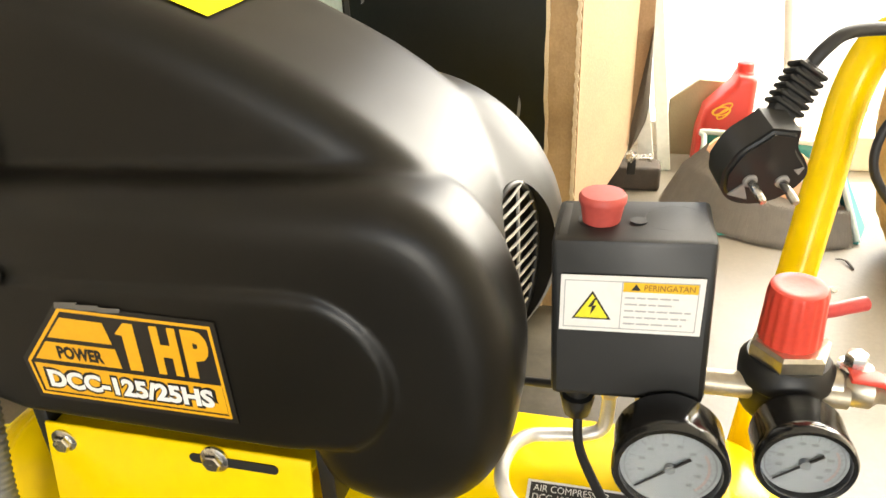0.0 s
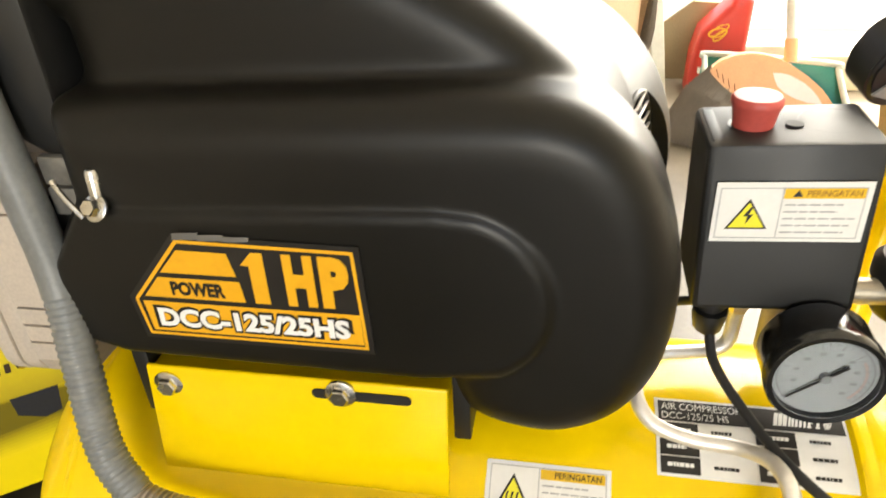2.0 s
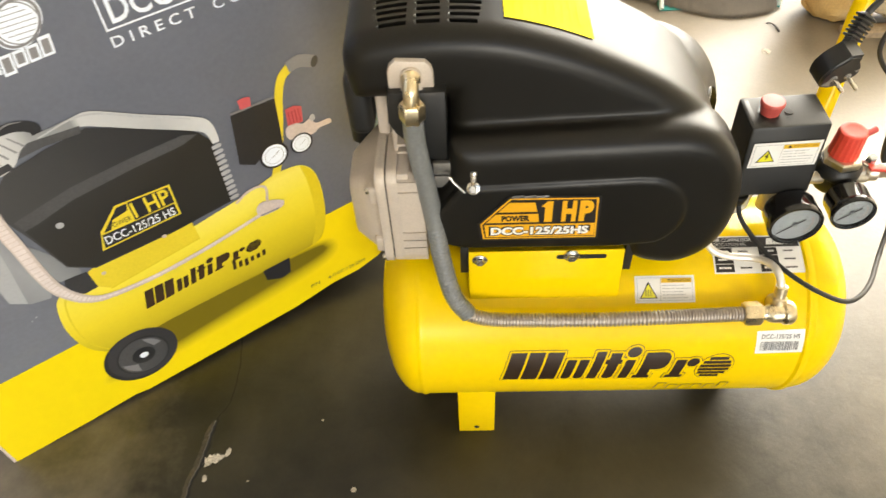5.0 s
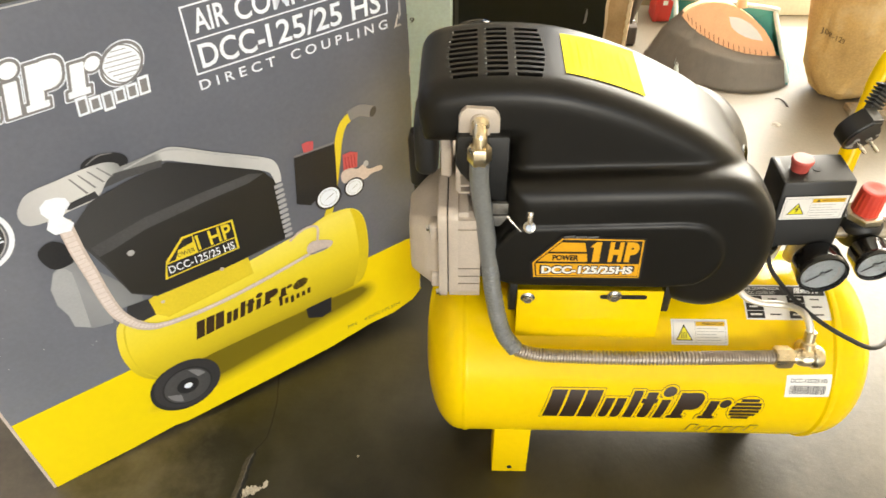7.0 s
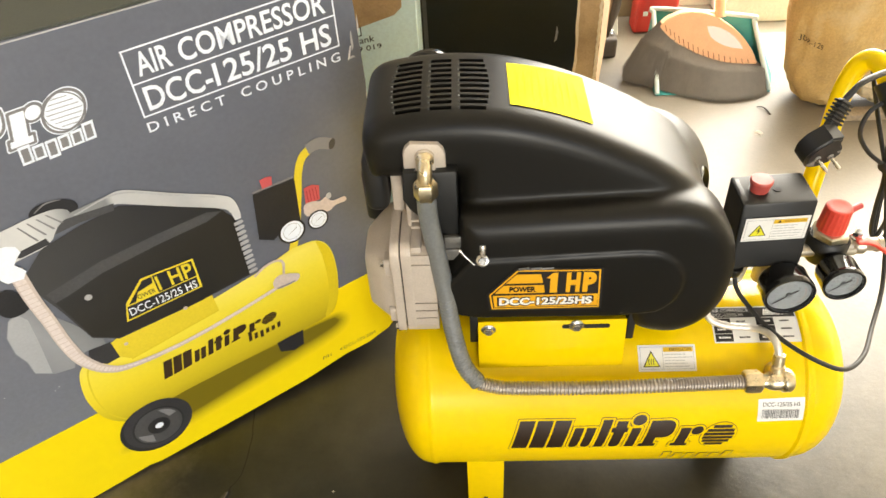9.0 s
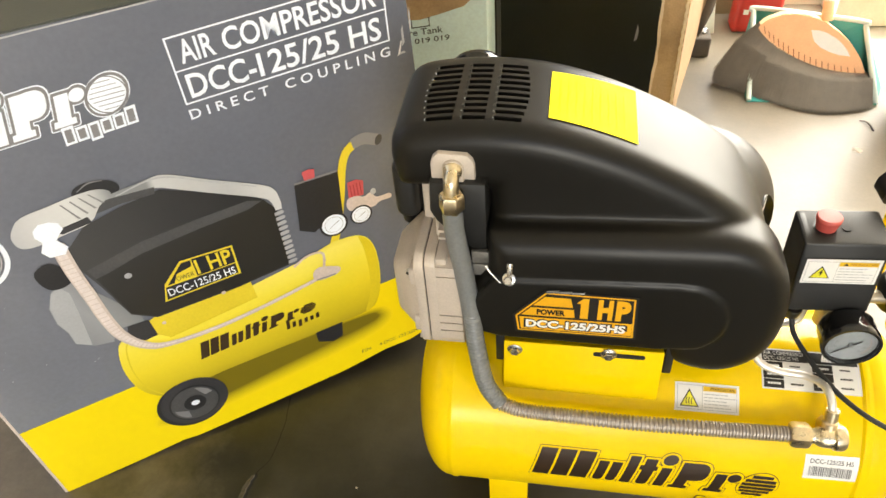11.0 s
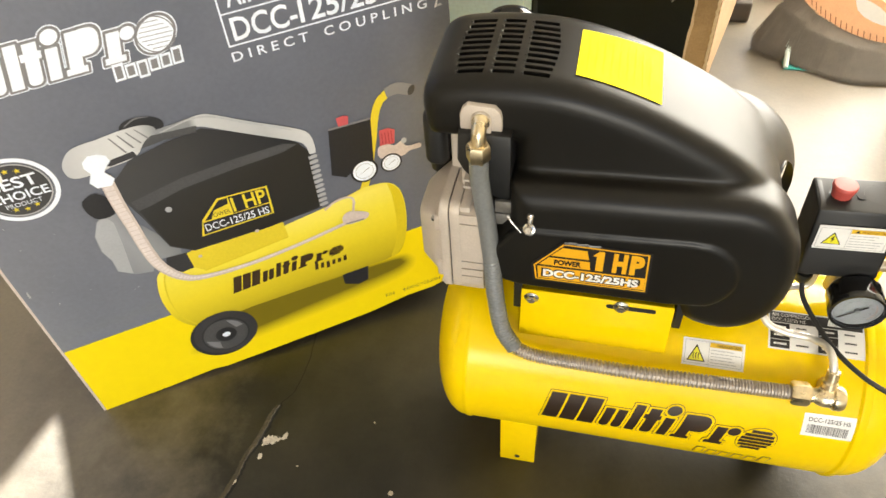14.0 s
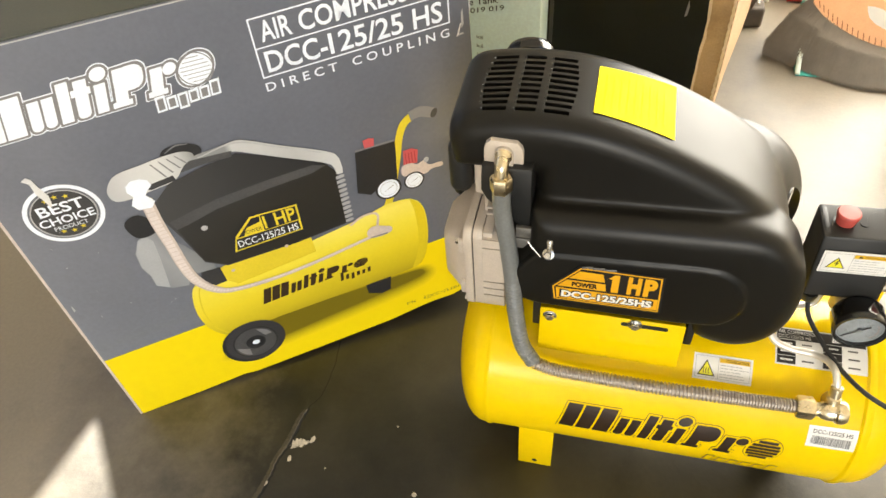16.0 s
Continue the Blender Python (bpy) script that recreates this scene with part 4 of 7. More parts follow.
    for k in range(4):
        ink("printed_head_fin", [(-0.600 + 0.011 * k, 0.497 + 0.004 * k), (-0.597 + 0.011 * k, 0.497 + 0.004 * k), (-0.610 + 0.011 * k, 0.524 + 0.001 * k), (-0.612 + 0.011 * k, 0.524 + 0.001 * k)], M_PMID, L + 0.0012)
    ink("printed_head_shade", [(-0.637, 0.490), (-0.590, 0.4965), (-0.588, 0.487), (-0.624, 0.4825)], M_PDARK2, L + 0.0012)
    path = [(-0.637, 0.470), (-0.637, 0.421), (-0.634, 0.377), (-0.631, 0.324), (-0.623, 0.285), (-0.602, 0.253), (-0.571, 0.239), (-0.501, 0.236), (-0.421, 0.244), (-0.332, 0.259)]
    band("printed_hose", path, (0.0090, 0.0090, 0.0088, 0.0088, 0.0085, 0.0070, 0.0050, 0.0040, 0.0036, 0.0032), M_PINK, L + 0.0013)
    band("printed_hose_light", [(u - 0.001, v + 0.0008) for u, v in path], (0.0060, 0.0060, 0.0060, 0.0060, 0.0050, 0.0036, 0.0018, 0.0014, 0.0012, 0.001), mat("pale_rose_print", (0.68, 0.61, 0.59), 0.42, vary=0.08, scale=60), L + 0.0014)
    mid = spline([Vector((u, v, 0)) for u, v in path], 12)
    for k in range(2, len(mid) - 2, 2):
        p, d = mid[k], (mid[k + 1] - mid[k - 1]).normalized()
        w = 0.0084 if k < 60 else 0.0036
        a, q = Vector((-d.y, d.x, 0)) * w, d * 0.0006
        ink("printed_rib", [((p - a - q).x, (p - a - q).y), ((p - a + q).x, (p - a + q).y), ((p + a + q * 2).x, (p + a + q * 2).y), ((p + a).x, (p + a).y)], M_PINK, L + 0.0015)
    ink("printed_elbow", [(-0.653, 0.500), (-0.644, 0.507), (-0.632, 0.506), (-0.623, 0.501), (-0.621, 0.491), (-0.629, 0.484), (-0.634, 0.477), (-0.626, 0.463), (-0.633, 0.453), (-0.651, 0.455), (-0.657, 0.466), (-0.650, 0.480), (-0.655, 0.490)], M_PWHITE, L + 0.0016)
    ink("printed_valve", closed([(-0.341, 0.272), (-0.328, 0.281), (-0.302, 0.270), (-0.297, 0.262), (-0.306, 0.254), (-0.337, 0.255)], 3), M_PINK, L + 0.0016)
    ink("printed_valve_shade", [(-0.337, 0.258), (-0.306, 0.257), (-0.308, 0.254), (-0.337, 0.255)], M_PMID, L + 0.0017)
    band("printed_pipe", [(-0.322, 0.277), (-0.318, 0.302), (-0.327, 0.311), (-0.346, 0.310), (-0.366, 0.299)], (0.0020,) * 5, M_PINK, L + 0.0016)
    ink("printed_bolt", disc(-0.580, 0.387, 0.0048), M_PGREY, L + 0.0011)
    ink("printed_bolt", disc(-0.566, 0.283, 0.0030), M_PINK, L + 0.0011)
    ink("printed_bolt", disc(-0.474, 0.299, 0.0032), M_PINK, L + 0.0012)
    ink("printed_slot", [(-0.470, 0.2980), (-0.446, 0.2995), (-0.446, 0.3030), (-0.470, 0.3015)], M_PDARK, L + 0.0011)
    # label on the printed machine
    ink("printed_label", [(-0.556, 0.318), (-0.546, 0.352), (-0.514, 0.386), (-0.437, 0.382), (-0.438, 0.322)], M_PDARK, L + 0.0011)
    ink("printed_label", [(-0.552, 0.320), (-0.543, 0.351), (-0.513, 0.382), (-0.440, 0.379), (-0.441, 0.324)], M_PYEL, L + 0.0012)
    ink("printed_label_field", [(-0.540, 0.3475), (-0.512, 0.378), (-0.499, 0.378), (-0.501, 0.367), (-0.523, 0.362), (-0.530, 0.3475)], M_PDARK, L + 0.0013)
    ink("printed_label_field", [(-0.498, 0.3465), (-0.498, 0.379), (-0.443, 0.376), (-0.443, 0.3475)], M_PDARK, L + 0.0013)
    ink("printed_label_field", [(-0.548, 0.3225), (-0.543, 0.3450), (-0.444, 0.3455), (-0.444, 0.3265)], M_PDARK, L + 0.0013)
    pieces("letter", words("1 HP", -0.496, 0.349, -0.446, 0.3755, BOXM, L + 0.0014, bold=0.02), M_PYEL, pic)
    pieces("letter", words("DCC-125/25 HS", -0.543, 0.3270, -0.447, 0.3410, BOXM, L + 0.0014, bold=0.01), M_PWHITE, pic)
    pieces("letter", words("POWER", -0.530, 0.3495, -0.501, 0.3575, BOXM, L + 0.0014), M_PDARK, pic)
    # mark on the printed tank
    pieces("mark_block", wordmark(-0.5420, 0.1808, -0.3480, 0.2165, BOXM, L + 0.0006, slant=0.25, tilt=0.078, shrink=0.36), M_PBROWN, pic)
    pieces("mark_block", small_mark(-0.4066, 0.1695, -0.3465, 0.1915, BOXM, L + 0.0006, tilt=0.05, shrink=0.4), M_PBROWN, pic)
    # wheel
    ink("printed_tread", disc(-0.583, 0.093, 0.0545, n=56), M_PDARK, L + 0.0005)
    ink("printed_wheel", disc(-0.578, 0.0955, 0.0530, n=56), M_PDARK2, L + 0.0006)
    ink("printed_wheel_disc", disc(-0.5795, 0.0915, 0.0400, 0.0415, n=48), M_PDARK, L + 0.0008)
    ink("printed_wheel_disc", disc(-0.5795, 0.0912, 0.0370, 0.0385, n=48), M_PSHEEN, L + 0.0009)
    ink("printed_wheel_gleam", disc(-0.5795, 0.0912, 0.0340, 0.0350, n=24, a0=20, a1=75) + [(-0.5795 + 0.020, 0.0912 + 0.010)], M_PMID, L + 0.00095)
    ink("printed_wheel_gleam", disc(-0.5795, 0.0912, 0.0340, 0.0350, n=24, a0=185, a1=245) + [(-0.5795 - 0.014, 0.0912 - 0.014)], M_PMID, L + 0.00095)
    ink("printed_wheel_hub", disc(-0.579, 0.0912, 0.0175, n=40), M_PDARK, L + 0.0010)
    ink("printed_axle", disc(-0.5785, 0.0912, 0.0066, 0.0060), M_PWHITE, L + 0.0011)
    # switch, gauges, handle
    band("printed_grip", [(-0.243, 0.479), (-0.225, 0.482), (-0.206, 0.474)], (0.0085, 0.0095, 0.0090), M_PMID, L + 0.0007)
    ink("printed_grip_end", disc(-0.204, 0.473, 0.0050, 0.0085, turn=-0.4), M_PDARK2, L + 0.0008)
    ink("printed_switch", [(-0.334, 0.446), (-0.270, 0.446), (-0.276, 0.354), (-0.311, 0.357), (-0.322, 0.350), (-0.343, 0.362)], M_PDARK, L + 0.0008)
    ink("printed_switch_edge", [(-0.334, 0.446), (-0.270, 0.446), (-0.271, 0.4425), (-0.334, 0.4425)], M_PMID, L + 0.0009)
    ink("printed_button", [(-0.319, 0.445), (-0.304, 0.445), (-0.302, 0.459), (-0.3105, 0.4615), (-0.320, 0.460)], M_PRED, L + 0.0010)
    ink("printed_knob", [(-0.262, 0.390), (-0.239, 0.388), (-0.236, 0.413), (-0.247, 0.419), (-0.260, 0.418)], M_PRED, L + 0.0009)
    for k in range(4):
        ink("printed_knob_groove", rect(-0.2575 + 0.0050 * k, 0.391, -0.2563 + 0.0050 * k, 0.412), mat("dark_red_print", (0.28, 0.02, 0.025), 0.4), L + 0.0010)
    ink("printed_valve", closed([(-0.265, 0.388), (-0.250, 0.390), (-0.239, 0.384), (-0.228, 0.388), (-0.220, 0.376), (-0.199, 0.375), (-0.198, 0.366), (-0.216, 0.366), (-0.229, 0.360), (-0.264, 0.367)], 3), M_PINK, L + 0.0009)
    ink("printed_valve_stem", disc(-0.224, 0.388, 0.0045, 0.0055), M_PGREY, L + 0.0010)
    for u, v, r in ((-0.292, 0.352, 0.022), (-0.248, 0.353, 0.0175)):
        ink("printed_gauge", disc(u, v, r), M_PDARK, L + 0.0010)
        ink("printed_dial", disc(u, v, r * 0.84), M_PWHITE, L + 0.0011)
        ink("printed_needle", [(u - r * 0.5, v - r * 0.3), (u + r * 0.4, v + r * 0.25), (u + r * 0.4, v + r * 0.18)], M_PMID, L + 0.0012)
        part("printed_scale", ring_strip(disc(u, v, r * 0.66, n=30), disc(u, v, r * 0.62, n=30), BOXM, L + 0.0012), M_PGREY, pic, smooth=False)
    # scratches through the print and rubbed edges
    rub = mat("rubbed_paper", (0.66, 0.66, 0.66), 0.8, vary=0.1)
    part("scratch", face([(-0.764, 0.552), (-0.757, 0.556), (-0.752, 0.551), (-0.749, 0.536), (-0.744, 0.520), (-0.746, 0.505), (-0.750, 0.500), (-0.752, 0.512), (-0.757, 0.528), (-0.757, 0.545)], 0.0016), rub, box, "white torn scratch in the print", smooth=False)
    rnd = random.Random(14)
    for k in range(16):
        u, v, w = rnd.uniform(-0.80, -0.60), rnd.uniform(0.22, 0.46), rnd.uniform(0.0006, 0.0016)
        part("speck", face([(u, v), (u + w, v + w * 0.3), (u + w * 0.8, v + w), (u + w * 0.1, v + w * 1.2)], 0.0008), rub, box, smooth=False)
    for k in range(7):
        v = 0.05 + 0.095 * k + rnd.uniform(-0.02, 0.02)
        part("rubbed_corner", face([(S1 - 0.0025, v), (S1 - 0.0006, v + 0.004), (S1 - 0.0006, v + 0.03), (S1 - 0.0018, v + 0.022)], 0.0008), rub, box, smooth=False)
    part("crease", face([(-0.160, 0.588), (-0.156, 0.592), (-0.152, 0.608), (-0.1535, 0.609), (-0.157, 0.598)], 0.0010), rub, box, smooth=False)
    part("top_board", slab([(S0 + 0.001, ZTOP - 0.002), (S1 - 0.007, ZTOP), (S1 - 0.007, ZTOP + 0.003), (S0 + 0.001, ZTOP + 0.001)], BOXM, -0.299, 0.297), mat("dark_olive_board", (0.045, 0.050, 0.040), 0.6, vary=0.12, scale=10), box, "dark folded top of the carton", smooth=False)
    # pale strip paints the highlight along the top front edge
    part("top_edge", slab([(S0, ZTOP - 0.0052), (S1 - 0.007, ZTOP - 0.0012), (S1 - 0.007, ZTOP + 0.0004), (S0, ZTOP - 0.0036)], BOXM, -0.001, 0.0018), M_PGREY, box, "pale top edge with a painted highlight", smooth=False)
    return box


def ribbon(pts, widths):
    """The outline of a strip along (u, v) points."""
    p = [Vector((u, v, 0)) for u, v in pts]
    left, right = [], []
    for i, c in enumerate(p):
        d = (p[min(i + 1, len(p) - 1)] - p[max(i - 1, 0)]).normalized()
        s = Vector((-d.y, d.x, 0)) * widths[i]
        left.append((c.x + s.x, c.y + s.y))
        right.append((c.x - s.x, c.y - s.y))
    return left + right[::-1]


printed_carton()

# ---- compressor ----
TY, TZ, TR = -0.010, 0.2076, 0.1335
comp = thing("air_compressor", (0.02, TY, 0.0), "yellow tank air compressor with a black motor cover", "air compressor")


def tank():
    prof = [(0.0, -0.297)]
    for k in range(1, 15):
        a = radians(90 * k / 14)
        prof.append((TR * math.sin(a) ** 0.8, -0.246 - 0.051 * math.cos(a)))
    prof += [(TR, -0.245), (TR + 0.0016, -0.243), (TR + 0.0016, -0.238), (TR, -0.235), (TR, 0.235), (TR + 0.0030, 0.238), (TR + 0.0030, 0.243), (TR, 0.247)]
    for k in range(14, 0, -1):
        a = radians(90 * k / 14)
        prof.append((TR * math.sin(a) ** 0.8, 0.249 + 0.071 * math.cos(a)))
    prof.append((0.0, 0.320))
    return part("tank", lathe(prof, axis_x(0, TY, TZ), seg=96), M_YELLOW, comp, "glossy yellow enamelled steel tank")


TANK = tank()


def on_tank(u0, v0, u1, v1, theta0):
    """A mapping of (u, v) onto the tank's front: v runs up along the girth from the angle theta0 (from the top)."""
    def lay(u, v, lift):
        th = theta0 - v / TR
        return Vector((u, TY - (TR + lift) * math.sin(th), TZ + (TR + lift) * math.cos(th)))
    return lay


def wrap(bm, theta0, lift, du=0.0):
    """Bends a flat decal in (x, y) round the tank."""
    ys = [v.co.y for v in bm.verts]
    y, hi = min(ys) + 0.004, max(ys)
    while y < hi:
        bmesh.ops.bisect_plane(bm, geom=bm.verts[:] + bm.edges[:] + bm.faces[:], plane_co=(0, y, 0), plane_no=(0, 1, 0))
        y += 0.004
    lay = on_tank(0, 0, 0, 0, theta0)
    for v in bm.verts:
        v.co = lay(v.co.x + du, v.co.y, lift + v.co.z)
    return bm


FLAT = Matrix()


def tank_marks():
    t0 = 1.600
    box = (-0.137, 0.001, 0.153, 0.051)
    mark = pieces("mark_block", wrap(wordmark(*box, FLAT, 0), t0, 0.0010), M_BROWNINK, TANK, "dark brown slanted block mark")[0].parent
    pieces("mark_halo", wrap(wordmark(*box, FLAT, 0, grow=0.0034), t0, 0.0003), M_BROWNINK, mark)
    pieces("mark_gap", wrap(wordmark(*box, FLAT, 0, grow=0.0026), t0, 0.0006), M_YELLOW, mark)
    pieces("mark_small_line", wrap(small_mark(0.063, -0.045, 0.160, -0.017, FLAT, 0, grow=0.0012), t0, 0.0005), M_BROWNINK, mark)
    pieces("mark_small_gap", wrap(small_mark(0.063, -0.045, 0.160, -0.017, FLAT, 0), t0, 0.0008), M_YELLOW, mark)
    # hot-surface label
    tw = 0.742
    lab = part("warning_label", wrap(flat(rect(0.034, 0.0, 0.107, 0.0335), FLAT), tw, 0.0006, -0.007), M_PAPERW, TANK, "white sticker with a yellow triangle", smooth=False)
    part("label_rule", wrap(frame_strip(0.0365, 0.0024, 0.1045, 0.0311, 0.0006, FLAT, 0), tw, 0.0009, -0.007), M_GREYINK, lab, smooth=False)
    part("label_rule", wrap(flat(rect(0.0650, 0.0024, 0.0656, 0.0311), FLAT), tw, 0.0009, -0.007), M_GREYINK, lab, smooth=False)
    part("warning_triangle", wrap(flat([(0.0395, 0.0055), (0.0615, 0.0055), (0.0505, 0.0265)], FLAT), tw, 0.0009, -0.007), M_INK, lab, smooth=False)
    part("warning_triangle", wrap(flat([(0.0415, 0.0066), (0.0595, 0.0066), (0.0505, 0.0236)], FLAT), tw, 0.0011, -0.007), M_WARN, lab, smooth=False)
    part("heat_sign", wrap(join(*[flat([(0.0468 + 0.003 * k, 0.0085), (0.0478 + 0.003 * k, 0.0085), (0.0472 + 0.003 * k, 0.0125), (0.0482 + 0.003 * k, 0.0160), (0.0470 + 0.003 * k, 0.0160), (0.0462 + 0.003 * k, 0.0125)], FLAT) for k in range(3)]), tw, 0.0013, -0.007), M_INK, lab, smooth=False)
    part("label_heading", wrap(flat(rect(0.0662, 0.0245, 0.1035, 0.0302), FLAT), tw, 0.0009, -0.007), M_HEADING, lab, smooth=False)
    stuff("heading_words", wrap(words("PERINGATAN", 0.0745, 0.0256, 0.1015, 0.0292, FLAT, 0, bold=0.01), tw, 0.0011, -0.007), M_INK, lab)
    stuff("small_print", wrap(bars(5, 0.0675, 0.1025, 0.004, 0.0230, FLAT, 0, seed=8, fill=0.26), tw, 0.0009, -0.007), M_GREYINK, lab)
    # bar code
    tb = 1.272
    lab = part("barcode_label", wrap(flat([(0.186, 0.0), (0.245, 0.0015), (0.243, 0.0345), (0.185, 0.0325)], FLAT), tb, 0.0006, -0.008), M_PAPERW, TANK, "white bar code sticker", smooth=False)
    pieces("letter", wrap(words("DCC-125/25 HS", 0.191, 0.0220, 0.238, 0.0280, FLAT, 0, bold=0.012), tb, 0.0009, -0.008), M_INK, lab)
    rnd = random.Random(2)
    u, strips = 0.191, []
    while u < 0.237:
        w = rnd.choice((0.0005, 0.0008, 0.0013))
        strips.append(flat(rect(u, 0.005, u + w, 0.0180), FLAT))
        u += w + rnd.choice((0.0006, 0.0009))
    stuff("barcode", wrap(join(*strips), tb, 0.0009, -0.008), mat("faded_black_ink", (0.10, 0.10, 0.10), 0.5, vary=0.1), lab)
    # rating plate, near the top of the tank
    t = 0.488
    lab = part("rating_plate", wrap(flat(rect(0.137, 0.0, 0.247, 0.051), FLAT), t, 0.0006, -0.011), M_PAPERW, TANK, "white and black rating sticker", smooth=False)
    part("plate_head", wrap(flat(rect(0.139, 0.0345, 0.245, 0.0490), FLAT), t, 0.0009, -0.011), M_INK, lab, smooth=False)
    stuff("plate_title", wrap(words("AIR COMPRESSOR", 0.141, 0.0425, 0.188, 0.0475, FLAT, 0), t, 0.0011, -0.011), M_PAPERW, lab)
    stuff("plate_code", wrap(words("DCC-125/25 HS", 0.141, 0.0360, 0.180, 0.0408, FLAT, 0), t, 0.0011, -0.011), M_PAPERW, lab)
    stuff("plate_mark", wrap(wordmark(0.205, 0.0375, 0.238, 0.0465, FLAT, 0), t, 0.0011, -0.011), M_PAPERW, lab)
    for u in (0.139, 0.194):
        for k in range(3):
            v = 0.0235 - 0.0108 * k
            part("plate_cell", wrap(flat(rect(u, v, u + 0.0225, v + 0.0100), FLAT), t, 0.0009, -0.011), M_INK, lab, smooth=False)
            stuff("plate_word", wrap(bars(1, u + 0.004, u + 0.019, v + 0.0035, v + 0.0070, FLAT, 0, seed=k, fill=0.7), t, 0.0011, -0.011), M_PAPERW, lab)
            stuff("plate_word", wrap(bars(1, u + 0.030, u + 0.045, v + 0.0035, v + 0.0070, FLAT, 0, seed=k + 4, fill=0.6), t, 0.0009, -0.011), M_INK, lab)


tank_marks()


def feet():
    for x, y in ((-0.170, -0.080), (-0.170, 0.056), (0.215, -0.018), (0.215, 0.03)):
        if x < 0:
            bm = rbox(x - 0.027, x + 0.027, y - 0.032, y - 0.028, 0.0, 0.125, 0.0012, 2)
            bm = join(bm, rbox(x - 0.027, x - 0.0235, y - 0.030, y + 0.016, 0.0, 0.115, 0.001, 2), rbox(x + 0.0235, x + 0.027, y - 0.030, y + 0.016, 0.0, 0.115, 0.001, 2))
            ob = part("foot", bm, M_YELLOW, comp, "folded yellow steel foot")
            part("foot_hole", lathe([(0.004, 0), (0.004, 0.0006), (0, 0.0006)], axis_front(x, y - 0.0321, 0.014), seg=16), M_HOLE, ob)
        else:
            part("foot", rbox(x - 0.02, x + 0.02, y - 0.012, y + 0.012, 0.0, 0.075, 0.003, 2), M_RUBBER, comp, "black rubber foot")


feet()


def saddle():
    front = rbox(-0.177, 0.006, -0.083, -0.080, 0.2840, 0.386, 0.0012, 2)
    for v in front.verts:
        v.co.y -= 0.0105 * (0.378 - v.co.z) / 0.067
    ob = part("mount_plate", join(front, rbox(-0.177, 0.006, -0.080, 0.062, 0.377, 0.380), rbox(-0.177, 0.006, 0.060, 0.063, 0.291, 0.386, 0.0012, 2)), M_YELLOW, comp, "folded yellow steel mounting plate")
    part("slot", prism([(-0.070 + 0.0035 * math.cos(radians(a)), 0.377 + 0.0035 * math.sin(radians(a))) for a in range(90, 271, 30)] + [(0.0 - 0.018 + 0.0035 * math.cos(radians(a)), 0.377 + 0.0035 * math.sin(radians(a))) for a in range(-90, 91, 30)], -0.0837, -0.0829), M_HOLE, ob, smooth=False)
    bolt("bolt", axis_front(-0.164, -0.0832, 0.3735), ob)
    bolt("bolt", axis_front(-0.056, -0.0838, 0.3785), ob)
    for x in (-0.187, 0.008):
        part("motor_foot", rbox(x, x + 0.010, -0.078, -0.05, 0.345, 0.40, 0.001, 2), M_BLACK, comp, "black motor foot")


saddle()

# moulded cover
TOPLINE = [(-0.293, 0.579), (-0.2985, 0.616), (-0.2960, 0.634), (-0.2880, 0.6455), (-0.270, 0.6535), (-0.225, 0.6595), (-0.180, 0.6595), (-0.137, 0.6545), (-0.093, 0.643), (-0.050, 0.627), (-0.010, 0.608), (0.030, 0.586), (0.068, 0.557), (0.093, 0.526), (0.106, 0.492), (0.111, 0.455), (0.110, 0.415), (0.099, 0.385), (0.075, 0.366)]


# fan opening: its middle, and its axes along the slanting motor end
FAN_AT, FAN_OUT, FAN_BACK = Vector((0.1150, 0.041, 0.457)), Vector((0.94, -0.34, 0)).normalized(), Vector((0.34, 0.94, 0)).normalized()
FANM = Matrix.Translation(FAN_AT) @ Matrix((FAN_BACK, Vector((0, 0, 1)), FAN_OUT)).transposed().to_4x4()


SLOT_COLUMNS = ((-0.259, -0.2320), (-0.2225, -0.1995), (-0.1905, -0.1635))


